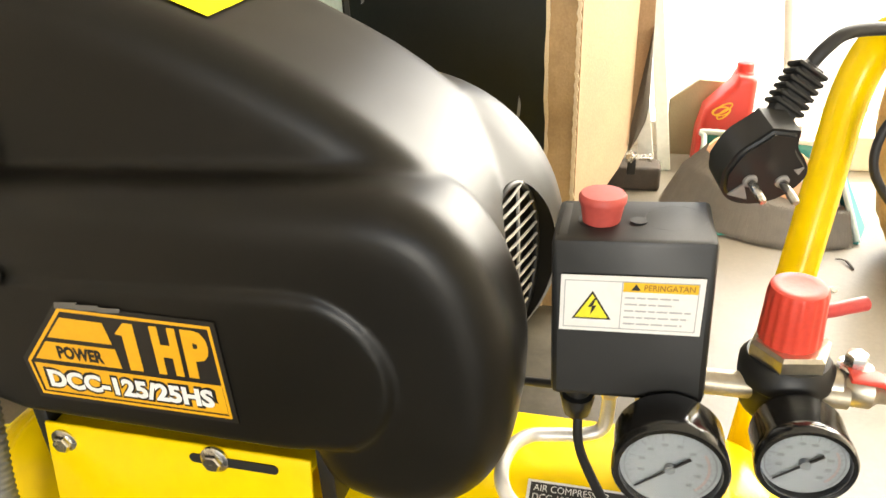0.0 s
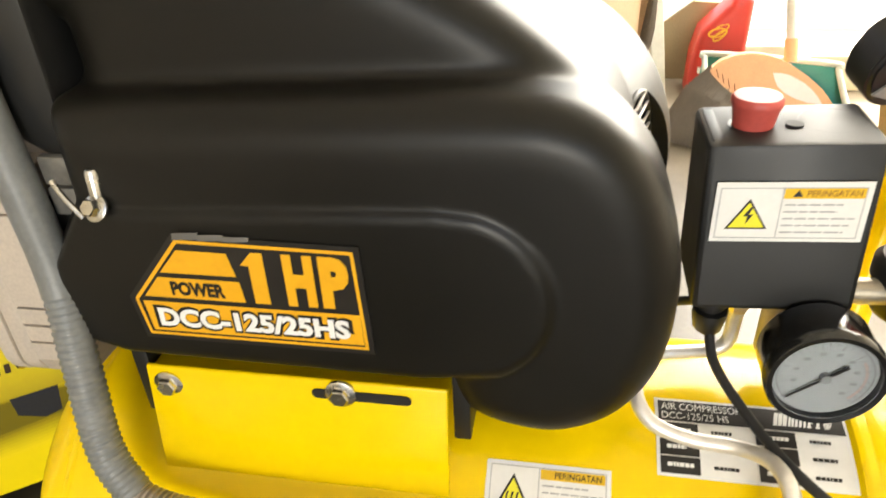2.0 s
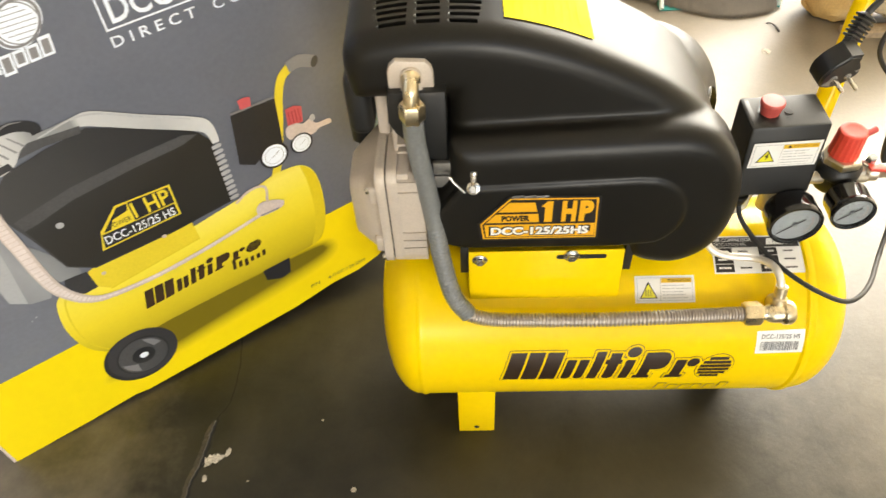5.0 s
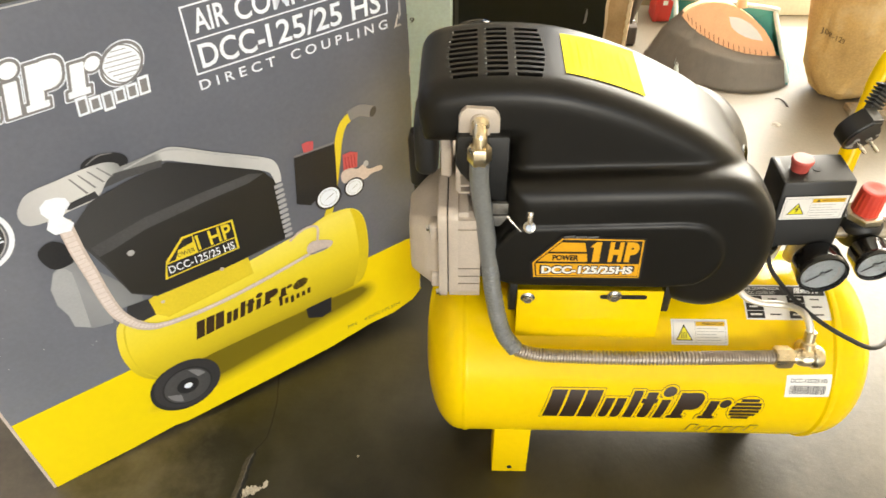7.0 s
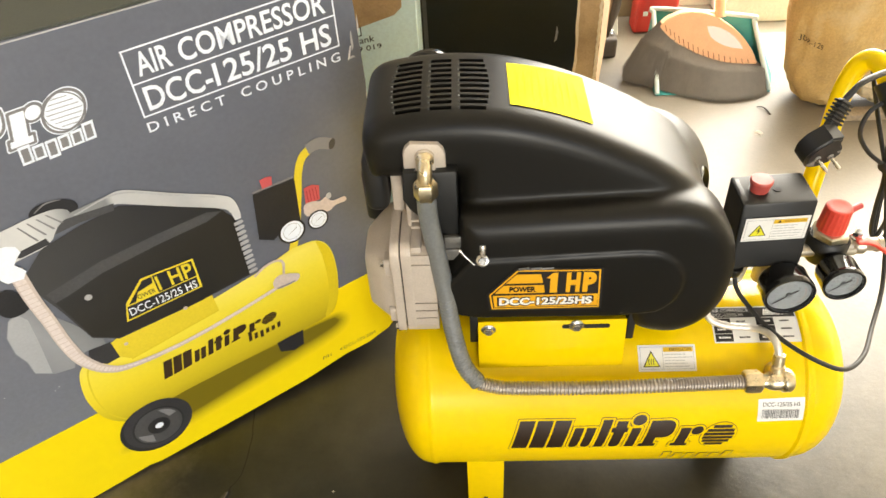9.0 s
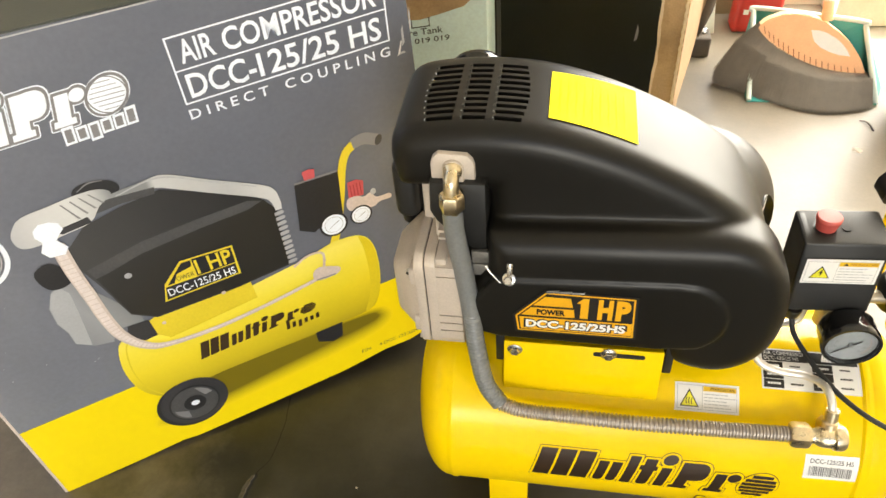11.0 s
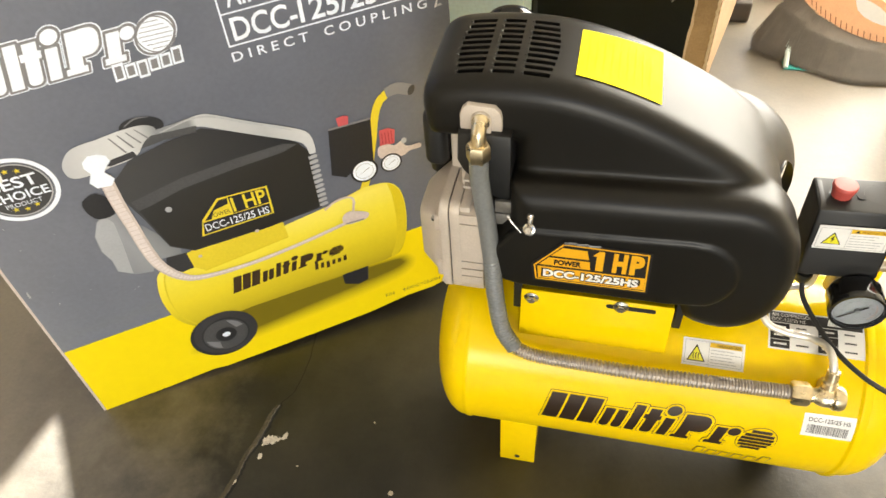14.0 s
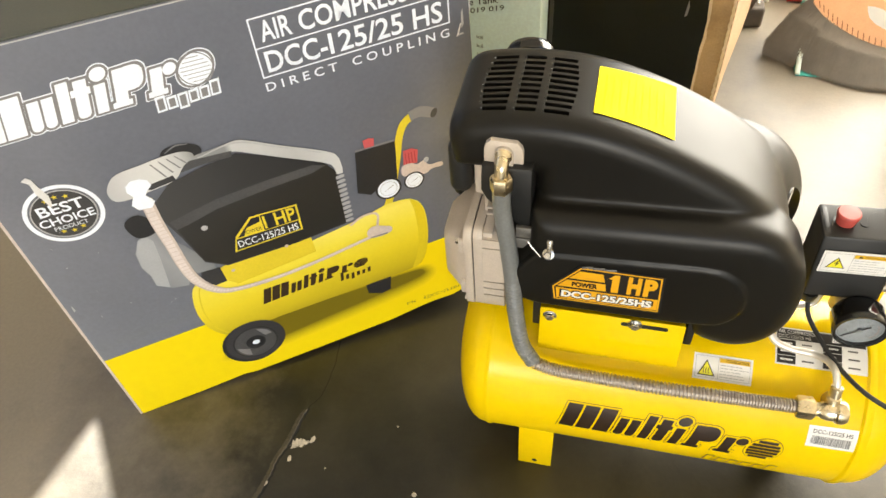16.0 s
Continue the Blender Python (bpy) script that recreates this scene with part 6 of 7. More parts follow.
def pressure_switch():
    bm = rbox(0.132, 0.223, -0.026, 0.036, 0.414, 0.5125, 0.0035, 2)
    for v in bm.verts:
        f = (v.co.z - 0.414) / 0.102
        v.co.y += 0.006 * f if v.co.y < 0.005 else 0
        v.co.x += (0.003 if v.co.x < 0.177 else -0.003) - 0.03 * (v.co.z - 0.5125)
        v.co.z += 0.05 * (v.co.x - 0.177)
    sw = part("pressure_switch", bm, M_BLACK, comp, "black plastic pressure switch box", angle=22)
    part("button", lathe([(0.0100, 0), (0.0106, 0.004), (0.0120, 0.012), (0.0130, 0.014), (0.0130, 0.017), (0.0118, 0.0185), (0, 0.019)], pose(0.160, 0.006, 0.5095), seg=32), mat("dusty_red_plastic", (0.46, 0.075, 0.060), 0.5, vary=0.1, scale=60), sw, "red push button")
    part("button_collar", lathe([(0.0125, 0), (0.0125, 0.001), (0, 0.001)], pose(0.160, 0.006, 0.5105), seg=32), M_BLACK, sw)
    part("screw_hole", lathe([(0.0045, 0), (0.0045, 0.0010), (0, 0.001)], pose(0.180, 0.004, 0.5128), seg=20), M_HOLE, sw)
    part("moulded_ring", tube([(0.200 + 0.0165 * math.cos(radians(10 * a)), 0.010 + 0.0165 * math.sin(radians(10 * a)), 0.5122 + 0.05 * (0.023 + 0.0165 * math.cos(radians(10 * a)))) for a in range(37)], 0.0004, seg=6, smooth=False), M_BLACK, sw)
    part("lid_step", rbox(0.1375, 0.1490, -0.014, 0.030, 0.5080, 0.5108, 0.0008, 2), M_BLACK, sw)
    fm = Matrix(((1, 0, 0, 0), (0, 0.06, -1, -0.0243), (0.05, 1, 0.06, 0.4755), (0, 0, 0, 1)))
    fm = Matrix.Translation((0.1785, 0, 0.0015)) @ fm
    lab = part("warning_label", slab(rect(-0.0372, -0.0172, 0.0370, 0.0165), fm, 0.0, 0.0006), M_PAPERW, sw, "white shock warning sticker", smooth=False)
    part("label_rule", frame_strip(-0.0352, -0.0152, 0.0342, 0.0137, 0.0006, fm, 0.0008), M_GREYINK, lab, smooth=False)
    part("label_rule", flat(rect(-0.0050, -0.0150, -0.0045, 0.0137), fm, 0.0008), M_GREYINK, lab, smooth=False)
    part("warning_triangle", flat([(-0.0305, -0.0098), (-0.0095, -0.0098), (-0.0200, 0.0075)], fm, 0.0008), M_INK, lab, smooth=False)
    part("warning_triangle", flat([(-0.0288, -0.0088), (-0.0112, -0.0088), (-0.0200, 0.0055)], fm, 0.0010), M_WARN, lab, smooth=False)
    part("shock_sign", flat([(-0.0190, 0.0030), (-0.0222, -0.0022), (-0.0200, -0.0022), (-0.0208, -0.0072), (-0.0175, -0.0012), (-0.0196, -0.0012), (-0.0178, 0.0030)], fm, 0.0012), M_INK, lab, smooth=False)
    part("label_heading", flat(rect(-0.0042, 0.0075, 0.0338, 0.0132), fm, 0.0008), M_HEADING, lab, smooth=False)
    part("heading_sign", flat([(-0.0002, 0.0086), (0.0048, 0.0086), (0.0023, 0.0124)], fm, 0.0010), M_INK, lab, smooth=False)
    stuff("heading_words", words("PERINGATAN", 0.0065, 0.0087, 0.0320, 0.0121, fm, 0.0010, bold=0.01), mat("brown_ink", (0.30, 0.13, 0.01), 0.4), lab)
    stuff("small_print", bars(5, -0.003, 0.033, -0.0135, 0.0060, fm, 0.0008, seed=3, fill=0.26), M_GREYINK, lab)
    part("cable_gland", lathe([(0.006, 0), (0.007, 0.003), (0.008, 0.010), (0.0095, 0.011), (0.0095, 0.022), (0, 0.022)], pose(0.153, -0.008, 0.394), seg=12), M_BLACK, sw)
    part("gland_nut", lathe([(0.0065, 0), (0.0085, 0.002), (0.0105, 0.014), (0.0100, 0.0165), (0, 0.0165)], pose(0.153, -0.008, 0.386, 6, 0, 0), seg=10), M_BLACK, sw)
    part("pipe_fitting", lathe([(0.006, 0), (0.007, 0.002), (0.007, 0.012), (0, 0.012)], pose(0.172, 0.005, 0.392), seg=6), M_BRASS, sw)
    part("fitting_collar", lathe([(0.0085, 0), (0.0095, 0.002), (0.0095, 0.014), (0, 0.014)], pose(0.172, 0.005, 0.401), seg=16), M_DULLBRASS, sw)
    part("manifold", join(lathe([(0.012, 0), (0.012, 0.06), (0, 0.06)], pose(0.200, 0.010, 0.36), seg=24), lathe([(0.0075, 0), (0.0075, 0.09), (0, 0.09)], axis_x(0.200, 0.010, 0.408), seg=24)), M_DULLBRASS, sw, "cast metal manifold")


pressure_switch()


def gauge(x, y, z, r, name, tilt):
    m = pose(x, y, z, 90 + tilt, 0, 0)
    ob = part(name, lathe([(0, -0.030), (r * 0.86, -0.030), (r * 0.97, -0.024), (r * 0.97, -0.004), (r, -0.003), (r, 0.004), (r * 0.96, 0.0055), (r * 0.87, 0.005), (r * 0.86, -0.001), (0, -0.001)], m, seg=56), M_GLOSS, comp, "round black pressure gauge with a pale dial")
    part("dial", lathe([(0, -0.0008), (r * 0.855, -0.0008), (r * 0.855, 0.0), (0, 0.0)], m, seg=48), M_DIAL, ob, "pale blue-grey dial face")
    ticks = []
    for k in range(28):
        a = radians(-45 + 270 * k / 27)
        c, s = math.cos(a), math.sin(a)
        ln = 0.13 if k % 3 == 0 else 0.07
        w = 0.0003
        pts = [(r * 0.74 * c - w * s, r * 0.74 * s + w * c), (r * 0.74 * c + w * s, r * 0.74 * s - w * c), (r * (0.74 - ln) * c + w * s, r * (0.74 - ln) * s - w * c), (r * (0.74 - ln) * c - w * s, r * (0.74 - ln) * s + w * c)]
        ticks.append(flat(pts, m, 0.0004))
    stuff("scale_marks", join(*ticks), M_DIALINK, ob)
    arc = [flat([(r * q * math.cos(radians(d)), r * q * math.sin(radians(d))) for q, d in ((0.76, d0), (0.76, d0 + 6.5), (0.79, d0 + 6.5), (0.79, d0))], m, 0.0004) for d0 in range(-45, 220, 6)]
    stuff("scale_arc", join(*arc), M_DIALINK, ob)
    warm = [flat([(r * q * math.cos(radians(d)), r * q * math.sin(radians(d))) for q, d in ((0.63, d0), (0.63, d0 + 6.5), (0.68, d0 + 6.5), (0.68, d0))], m, 0.0004) for d0 in range(-45, 30, 6)]
    stuff("scale_band", join(*warm), mat("faded_red_ink", (0.36, 0.29, 0.28), 0.5), ob)
    for k in range(10):
        d = radians(-45 + 30 * k)
        u, v = r * 0.50 * math.cos(d), r * 0.50 * math.sin(d)
        part("scale_figure", flat(rect(u - 0.0016, v - 0.0010, u + 0.0016, v + 0.0010), m, 0.0004), M_DIALINK, ob, smooth=False)
    a = radians(41)
    c, s = math.cos(a), math.sin(a)
    pts = [(-0.74 * r, -0.0004), (0.42 * r, -0.0009), (0.42 * r, 0.0009), (-0.74 * r, 0.0004)]
    part("needle", slab([(u * c - v * s, u * s + v * c) for u, v in pts], m, 0.0018, 0.0006), M_INK, ob, smooth=False)
    part("needle_hub", lathe([(0.0028, 0), (0.0028, 0.0034), (0, 0.0036)], m, seg=16), M_DIALINK, ob)
    glass = bpy.data.materials.get("gauge_glass")
    if glass is None:
        glass = bpy.data.materials.new("gauge_glass")
        glass.use_nodes = True
        p = glass.node_tree.nodes["Principled BSDF"]
        p.inputs["Transmission Weight"].default_value, p.inputs["Roughness"].default_value, p.inputs["IOR"].default_value = 1.0, 0.05, 1.2
    pane = part("lens", lathe([(0, 0.0040), (r * 0.865, 0.0040), (r * 0.865, 0.0046), (0, 0.0046)], m, seg=40), glass, ob, "clear lens")
    pane.visible_shadow = False
    return ob


gauge(0.2060, -0.0545, 0.3950, 0.0310, "pressure_gauge", 0)
gauge(0.2745, -0.0430, 0.4005, 0.0255, "pressure_gauge", 0)


def regulator():
    x, y = 0.2715, 0.015
    body = part("regulator", lathe([(0.016, 0.388), (0.0215, 0.392), (0.0235, 0.396), (0.0240, 0.412), (0.0262, 0.414), (0.0262, 0.424), (0.0225, 0.429), (0, 0.429)], pose(x, y, 0), seg=40), M_BLACK, comp, "black pressure regulator body")
    part("lock_nut", lathe([(0.0205, 0), (0.0228, 0.002), (0.0228, 0.010), (0.0205, 0.012), (0, 0.012)], pose(x, y, 0.4275, 3, 0, 10), seg=6), mat("brushed_nickel", (0.62, 0.57, 0.46), 0.34, metal=1.0, vary=0.12, scale=90), body, "plated hexagon nut")
    prof = [(0.0168, 0.0), (0.0174, 0.003), (0.0160, 0.033), (0.0150, 0.0362), (0.0130, 0.0372), (0.0095, 0.0366), (0, 0.0358)]
    bm = lathe(prof, None, seg=144)
    for v in bm.verts:
        r = math.hypot(v.co.x, v.co.y)
        if r > 0.0145 and 0.002 < v.co.z < 0.035:
            k = 1 - 0.032 * min(1.0, max(0.0, 0.5 + 1.4 * math.cos(18 * math.atan2(v.co.y, v.co.x))))
            v.co.x, v.co.y = v.co.x * k, v.co.y * k
    bmesh.ops.transform(bm, matrix=pose(x - 0.001, y + 0.002, 0.4385, 3, -1, 0), verts=bm.verts)
    part("knob", bm, M_RED, body, "ribbed red plastic knob")
    part("side_port", lathe([(0.0080, 0), (0.0080, 0.09), (0, 0.09)], axis_x(0.215, 0.008, 0.409), seg=20), M_DULLBRASS, body)
    v = part("outlet_valve", lathe([(0.008, 0), (0.0115, 0.002), (0.0115, 0.010), (0.009, 0.012), (0.012, 0.016), (0.0125, 0.026), (0.009, 0.030), (0.0085, 0.044), (0.0095, 0.044), (0.0095, 0.050), (0, 0.05)], axis_x(0.291, 0.014, 0.412), seg=24), mat("nickel_plated_brass", (0.50, 0.44, 0.34), 0.34, metal=0.8, vary=0.15, scale=80), comp, "nickel plated outlet ball valve")
    bolt("stem_nut", pose(0.308, 0.016, 0.4245), v, r=0.0065, h=0.009)
    part("lever", prism([(0.303, 0.4232), (0.318, 0.4222), (0.326, 0.4180), (0.366, 0.3890), (0.3685, 0.3915), (0.329, 0.4212), (0.319, 0.4255), (0.303, 0.4262)], 0.000, 0.0125, 0.0010, 2), M_RED, v, "red valve lever")
    part("rear_lever", tube([(0.284, 0.028, 0.451), (0.295, 0.034, 0.450), (0.306, 0.041, 0.4495), (0.316, 0.047, 0.449)], lambda d: 0.0042 + 0.01 * d, seg=16), mat("dull_red_plastic", (0.50, 0.045, 0.045), 0.4, vary=0.08), comp, "small red plastic lever")


regulator()


def handle():
    base = Vector((0.2815, 0.106, 0.300))
    d = Vector((0.1716, 0.3398, 1.0))
    pts = [base - d * 0.06, base + d * 0.05, base + d * 0.13, base + d * 0.19, base + d * 0.235, Vector((0.331, 0.190, 0.566)), Vector((0.341, 0.183, 0.581)), Vector((0.350, 0.168, 0.579)), Vector((0.358, 0.150, 0.563))]
    ob = part("handle", tube(pts, 0.0135, seg=24), M_YELLOW, comp, "bent yellow tubular steel handle")
    part("grip", tube([(0.3565, 0.153, 0.566), (0.368, 0.128, 0.541), (0.384, 0.100, 0.509)], 0.0185, seg=20), M_RUBBER, ob, "black foam grip")


handle()


def power_cord():
    cord = thing("power_cord", (0.25, 0.10, 0.40), "black power cord coiled over the handle with a plug", "power cord")
    R = 0.0030
    part("lead", tube([(0.153, -0.008, 0.400), (0.154, -0.014, 0.386), (0.158, -0.030, 0.373), (0.178, -0.062, 0.358), (0.198, -0.098, 0.356), (0.228, -0.124, 0.351), (0.268, -0.122, 0.331), (0.310, -0.088, 0.314), (0.350, -0.030, 0.300), (0.385, 0.030, 0.312), (0.398, 0.080, 0.350), (0.394, 0.110, 0.40), (0.388, 0.126, 0.44), (0.380, 0.140, 0.50)], R, seg=12), M_RUBBER, cord, "black rubber lead")
    part("motor_lead", tube([(0.148, -0.004, 0.404), (0.138, 0.010, 0.392), (0.120, 0.020, 0.384), (0.095, 0.024, 0.382), (0.06, 0.02, 0.39)], R, seg=10), M_RUBBER, cord)
    # the rest hangs in loops from the grip, gathered at one point
    K = (0.3855, 0.130, 0.4466)
    for pts in ([K, (0.3790, 0.130, 0.4515), (0.350, 0.127, 0.4755), (0.3285, 0.125, 0.5060), (0.3315, 0.129, 0.5345), (0.350, 0.134, 0.5450), (0.368, 0.136, 0.5250), (0.380, 0.133, 0.480), K],
                [K, (0.3940, 0.130, 0.4080), (0.4005, 0.127, 0.3640), (0.4080, 0.124, 0.3270), (0.4230, 0.125, 0.3180), (0.4330, 0.130, 0.3560), (0.4120, 0.133, 0.4150), K],
                [K, (0.3990, 0.136, 0.4060), (0.4100, 0.136, 0.3520), (0.4240, 0.136, 0.2950), (0.4400, 0.138, 0.2900), (0.4440, 0.140, 0.3450), (0.4200, 0.138, 0.4200), K],
                [K, (0.4150, 0.140, 0.4150), (0.4500, 0.142, 0.3500), (0.4750, 0.144, 0.2950), (0.4700, 0.146, 0.2700), (0.4480, 0.146, 0.3150), (0.4150, 0.142, 0.4050), K],
                [K, (0.3800, 0.138, 0.4800), (0.3740, 0.150, 0.5250), (0.3690, 0.158, 0.5740), (0.3560, 0.172, 0.5960), (0.3500, 0.190, 0.5740), (0.3640, 0.176, 0.5250), (0.3800, 0.142, 0.4650), K],
                [K, (0.3900, 0.128, 0.4200), (0.3925, 0.124, 0.3800), (0.3985, 0.120, 0.3400), (0.4100, 0.120, 0.3300), (0.4160, 0.126, 0.3800), (0.4000, 0.130, 0.4300), K]):
        part("coil", tube(pts, R, seg=10, per=6), M_RUBBER, cord)
    part("cord_tie", lathe([(0.008, -0.006), (0.0105, -0.003), (0.0105, 0.003), (0.008, 0.006), (0, 0.006)], pose(*K, 0, 18, 0), seg=16), M_RUBBER, cord)
    # angled plug: its pins point along P, the lead leaves along C
    S, C, P = Vector((0.941, 0.325, -0.095)), Vector((0.184, -0.254, 0.950)), Vector((0.284, -0.911, -0.299))
    m = Matrix.Translation((0.2504, 0.0535, 0.5214)) @ Matrix((S, C, P)).transposed().to_4x4()
    neck = Vector((0.0163, 0.0152, 0.0278)).normalized()
    across = (S - neck * S.dot(neck)).normalized()
    slant = Matrix.Translation((0.2545, 0.0720, 0.5530)) @ Matrix((across, neck, across.cross(neck))).transposed().to_4x4() @ pose(0, -0.028, 0.0167)
    root = slant @ Vector((0, 0.060, -0.018))
    part("tail", tube([slant @ Vector((0, 0.05, -0.0165)), root, (0.2775, 0.0910, 0.5895), (0.2915, 0.100, 0.5970), (0.3205, 0.120, 0.5950), (0.345, 0.138, 0.5880), (0.362, 0.152, 0.572)], 0.0040, seg=12), M_RUBBER, cord)
    outline = curved([(-0.0265, 0.003), (-0.0225, -0.010), (-0.012, -0.0185), (0.004, -0.0195), (0.017, -0.013), (0.0245, -0.002), (0.0245, 0.006), (0.019, 0.014), (0.0115, 0.022), (0.0085, 0.033)], 3) + curved([(-0.0085, 0.034), (-0.0135, 0.028), (-0.0225, 0.018), (-0.0265, 0.003)], 3)[:-1]
    bm = slab(outline, Matrix(), -0.026, 0.026)
    bmesh.ops.recalc_face_normals(bm, faces=bm.faces)
    bmesh.ops.bevel(bm, geom=[e for e in bm.edges if abs(e.verts[0].co.z - e.verts[1].co.z) < 1e-6], offset=0.0028, segments=3, affect="EDGES")
    bmesh.ops.transform(bm, matrix=m, verts=bm.verts)
    plug = part("plug", bm, M_BLACK, cord, "black moulded angled plug")
    bm = rbox(-0.0074, 0.0074, 0.018, 0.063, -0.0215, -0.0120, 0.001, 1)
    bmesh.ops.transform(bm, matrix=slant, verts=bm.verts)
    part("strain_relief", bm, M_BLACK, plug)
    for k in range(6):
        bm = rbox(-0.0104, 0.0104, 0.034 + 0.0048 * k, 0.0368 + 0.0048 * k, -0.0235, -0.0100, 0.0007, 1)
        bmesh.ops.transform(bm, matrix=slant, verts=bm.verts)
        part("relief_rib", bm, M_BLACK, plug)
    grey = mat("grey_plug_face", (0.22, 0.21, 0.20), 0.45)
    bm = slab([(-0.0200, -0.0100), (-0.0130, -0.0020), (-0.0070, -0.0130)], m, 0.0002, 0.0014)
    part("earth_clip", bm, grey, plug, "grey three-cornered clip", smooth=False)
    part("earth_clip", slab([(0.0135, 0.0085), (0.0185, 0.0105), (0.0170, 0.0055)], m, 0.0002, 0.0012), grey, plug, smooth=False)
    for sx in (-0.0098, 0.0098):
        part("pin_seat", lathe([(0.0042, 0), (0.0042, 0.0012), (0.0036, 0.0018), (0, 0.0018)], m @ pose(sx, 0, 0), seg=20), grey, plug)
        part("pin", lathe([(0.0, 0.0200), (0.0016, 0.0200), (0.0024, 0.0185), (0.0024, 0.0), (0, 0.0)], m @ pose(sx, 0, 0), seg=16), M_STEEL, plug, "round metal pin")


power_cord()

# ---- things further back ----
def black_carton():
    x0, x1, y, h = -0.29, 0.100, 0.74, 0.80
    box = thing("black_carton", (-0.1, y + 0.15, 0), "tall black printed carton with a torn brown edge", "box")
    part("body", rbox(x0, x1 - 0.002, y + 0.002, y + 0.30, 0, h), M_BOARD, box, smooth=False)
    rnd = random.Random(6)
    n = 40
    edge = [(x1 - 0.052 + 0.003 * noise.noise((0, k * 0.6, 3.1)) + 0.010 * max(0, noise.noise((5.0, k * 0.22, 1.7))), h * k / n) for k in range(n + 1)]
    pts = [(x0, 0.0)] + edge + [(x0, h)]
    part("printed_face", prism(pts, y - 0.001, y + 0.002), M_DARKBOARD, box, "glossy black printed face", smooth=False)
    part("torn_layer", prism([(a - 0.001, b) for a, b in edge] + [(a + 0.004 + 0.003 * rnd.random(), b) for a, b in edge[::-1]], y - 0.0006, y + 0.0025), M_CREAM, box, smooth=False)
    cor = [(x1 + 0.0012 * noise.noise((k * 0.9, 0, 0)) + 0.0008 * (-1) ** k, h * k / 90) for k in range(91)]
    part("corrugated_edge", prism([(a - 0.006, b) for a, b in cor] + [(a, b) for a, b in cor[::-1]], y - 0.001, y + 0.006), M_CREAM, box, "pale corrugated edge", smooth=False)
    flap = bmesh.new()
    d = Vector((0.24, 0.97, 0))
    lay = lambda s, z: Vector((x1 + 0.002, y + 0.004, 0)) + d * s + Vector((0, 0, z))
    outline = [(0.0, 0.05), (0.03, 0.10), (0.10, 0.15), (0.208, 0.160), (0.283, 0.165), (0.345, 0.185), (0.358, 0.247), (0.370, 0.288), (0.370, 0.334), (0.370, 0.373), (0.36, 0.46), (0.28, 0.62), (0.0, h)]
    a = [flap.verts.new(lay(s, z)) for s, z in outline]
    b = [flap.verts.new(lay(s, z) + Vector((-0.005, 0.001, 0))) for s, z in outline]
    flap.faces.new(a)
    flap.faces.new(b[::-1])
    for i in range(len(a)):
        j = (i + 1) % len(a)
        flap.faces.new((a[i], b[i], b[j], a[j]))
    part("side_flap", flap, mat("tan_board_flap", (0.36, 0.24, 0.135), 0.85, vary=0.14, scale=12, fine=200, bump=0.0006), box, "tan torn side flap", smooth=False)
    # its far edge curls outward, away from the light; a darker brown paints the shade
    far, out = lay(0.352, 0), Vector((0.80, 0.60, 0))
    hem = [(0.0, 0.006, 0.182), (0.0, 0.022, 0.203), (0.002, 0.038, 0.234), (0.008, 0.043, 0.263), (0.016, 0.0425, 0.310), (0.023, 0.041, 0.345), (0.031, 0.0395, 0.385), (0.038, 0.0388, 0.425)]
    curl, lip = bmesh.new(), bmesh.new()
    for bm, rows in ((curl, [[far + out * (u0 + (u1 - u0) * f) + Vector((0, -0.012 * math.sin(math.pi * f), z)) for f in (0, 0.25, 0.5, 0.75, 1)] for u0, u1, z in hem]),
                     (lip, [[far + out * (u0 * f) + Vector((0, 0, z)) for f in (0, 0.5, 1)] for u0, z in [(h0[0] + 0.0002, h0[2]) for h0 in hem] + [(0.036, 0.50), (0.030, 0.60)]])):
        grid = [[bm.verts.new(q) for q in row] for row in rows]
        for r, q in zip(grid, grid[1:]):
            for i in range(len(r) - 1):
                bm.faces.new((r[i], r[i + 1], q[i + 1], q[i]))
        bmesh.ops.solidify(bm, geom=bm.faces[:], thickness=0.003)
    part("flap_lip", lip, MATS["tan_board_flap"], box)
    part("curled_edge", curl, mat("shaded_tan_board", (0.13, 0.105, 0.08), 0.85, vary=0.15, scale=20), box, "curled edge of the flap, its shade painted dull brown")
    for u, v in ((0.005, 0.345), (-0.24, 0.52)):
        part("tape_scrap", prism([(u, v), (u + 0.005, v + 0.004), (u + 0.007, v + 0.022), (u + 0.004, v + 0.036), (u + 0.002, v + 0.020)], y - 0.0022, y - 0.0008), M_PMID, box, smooth=False)
    part("strap", rbox(x0 + 0.022, x0 + 0.030, y - 0.003, y - 0.0008, 0, h), M_PDARK2, box, "dark glossy strap")


black_carton()


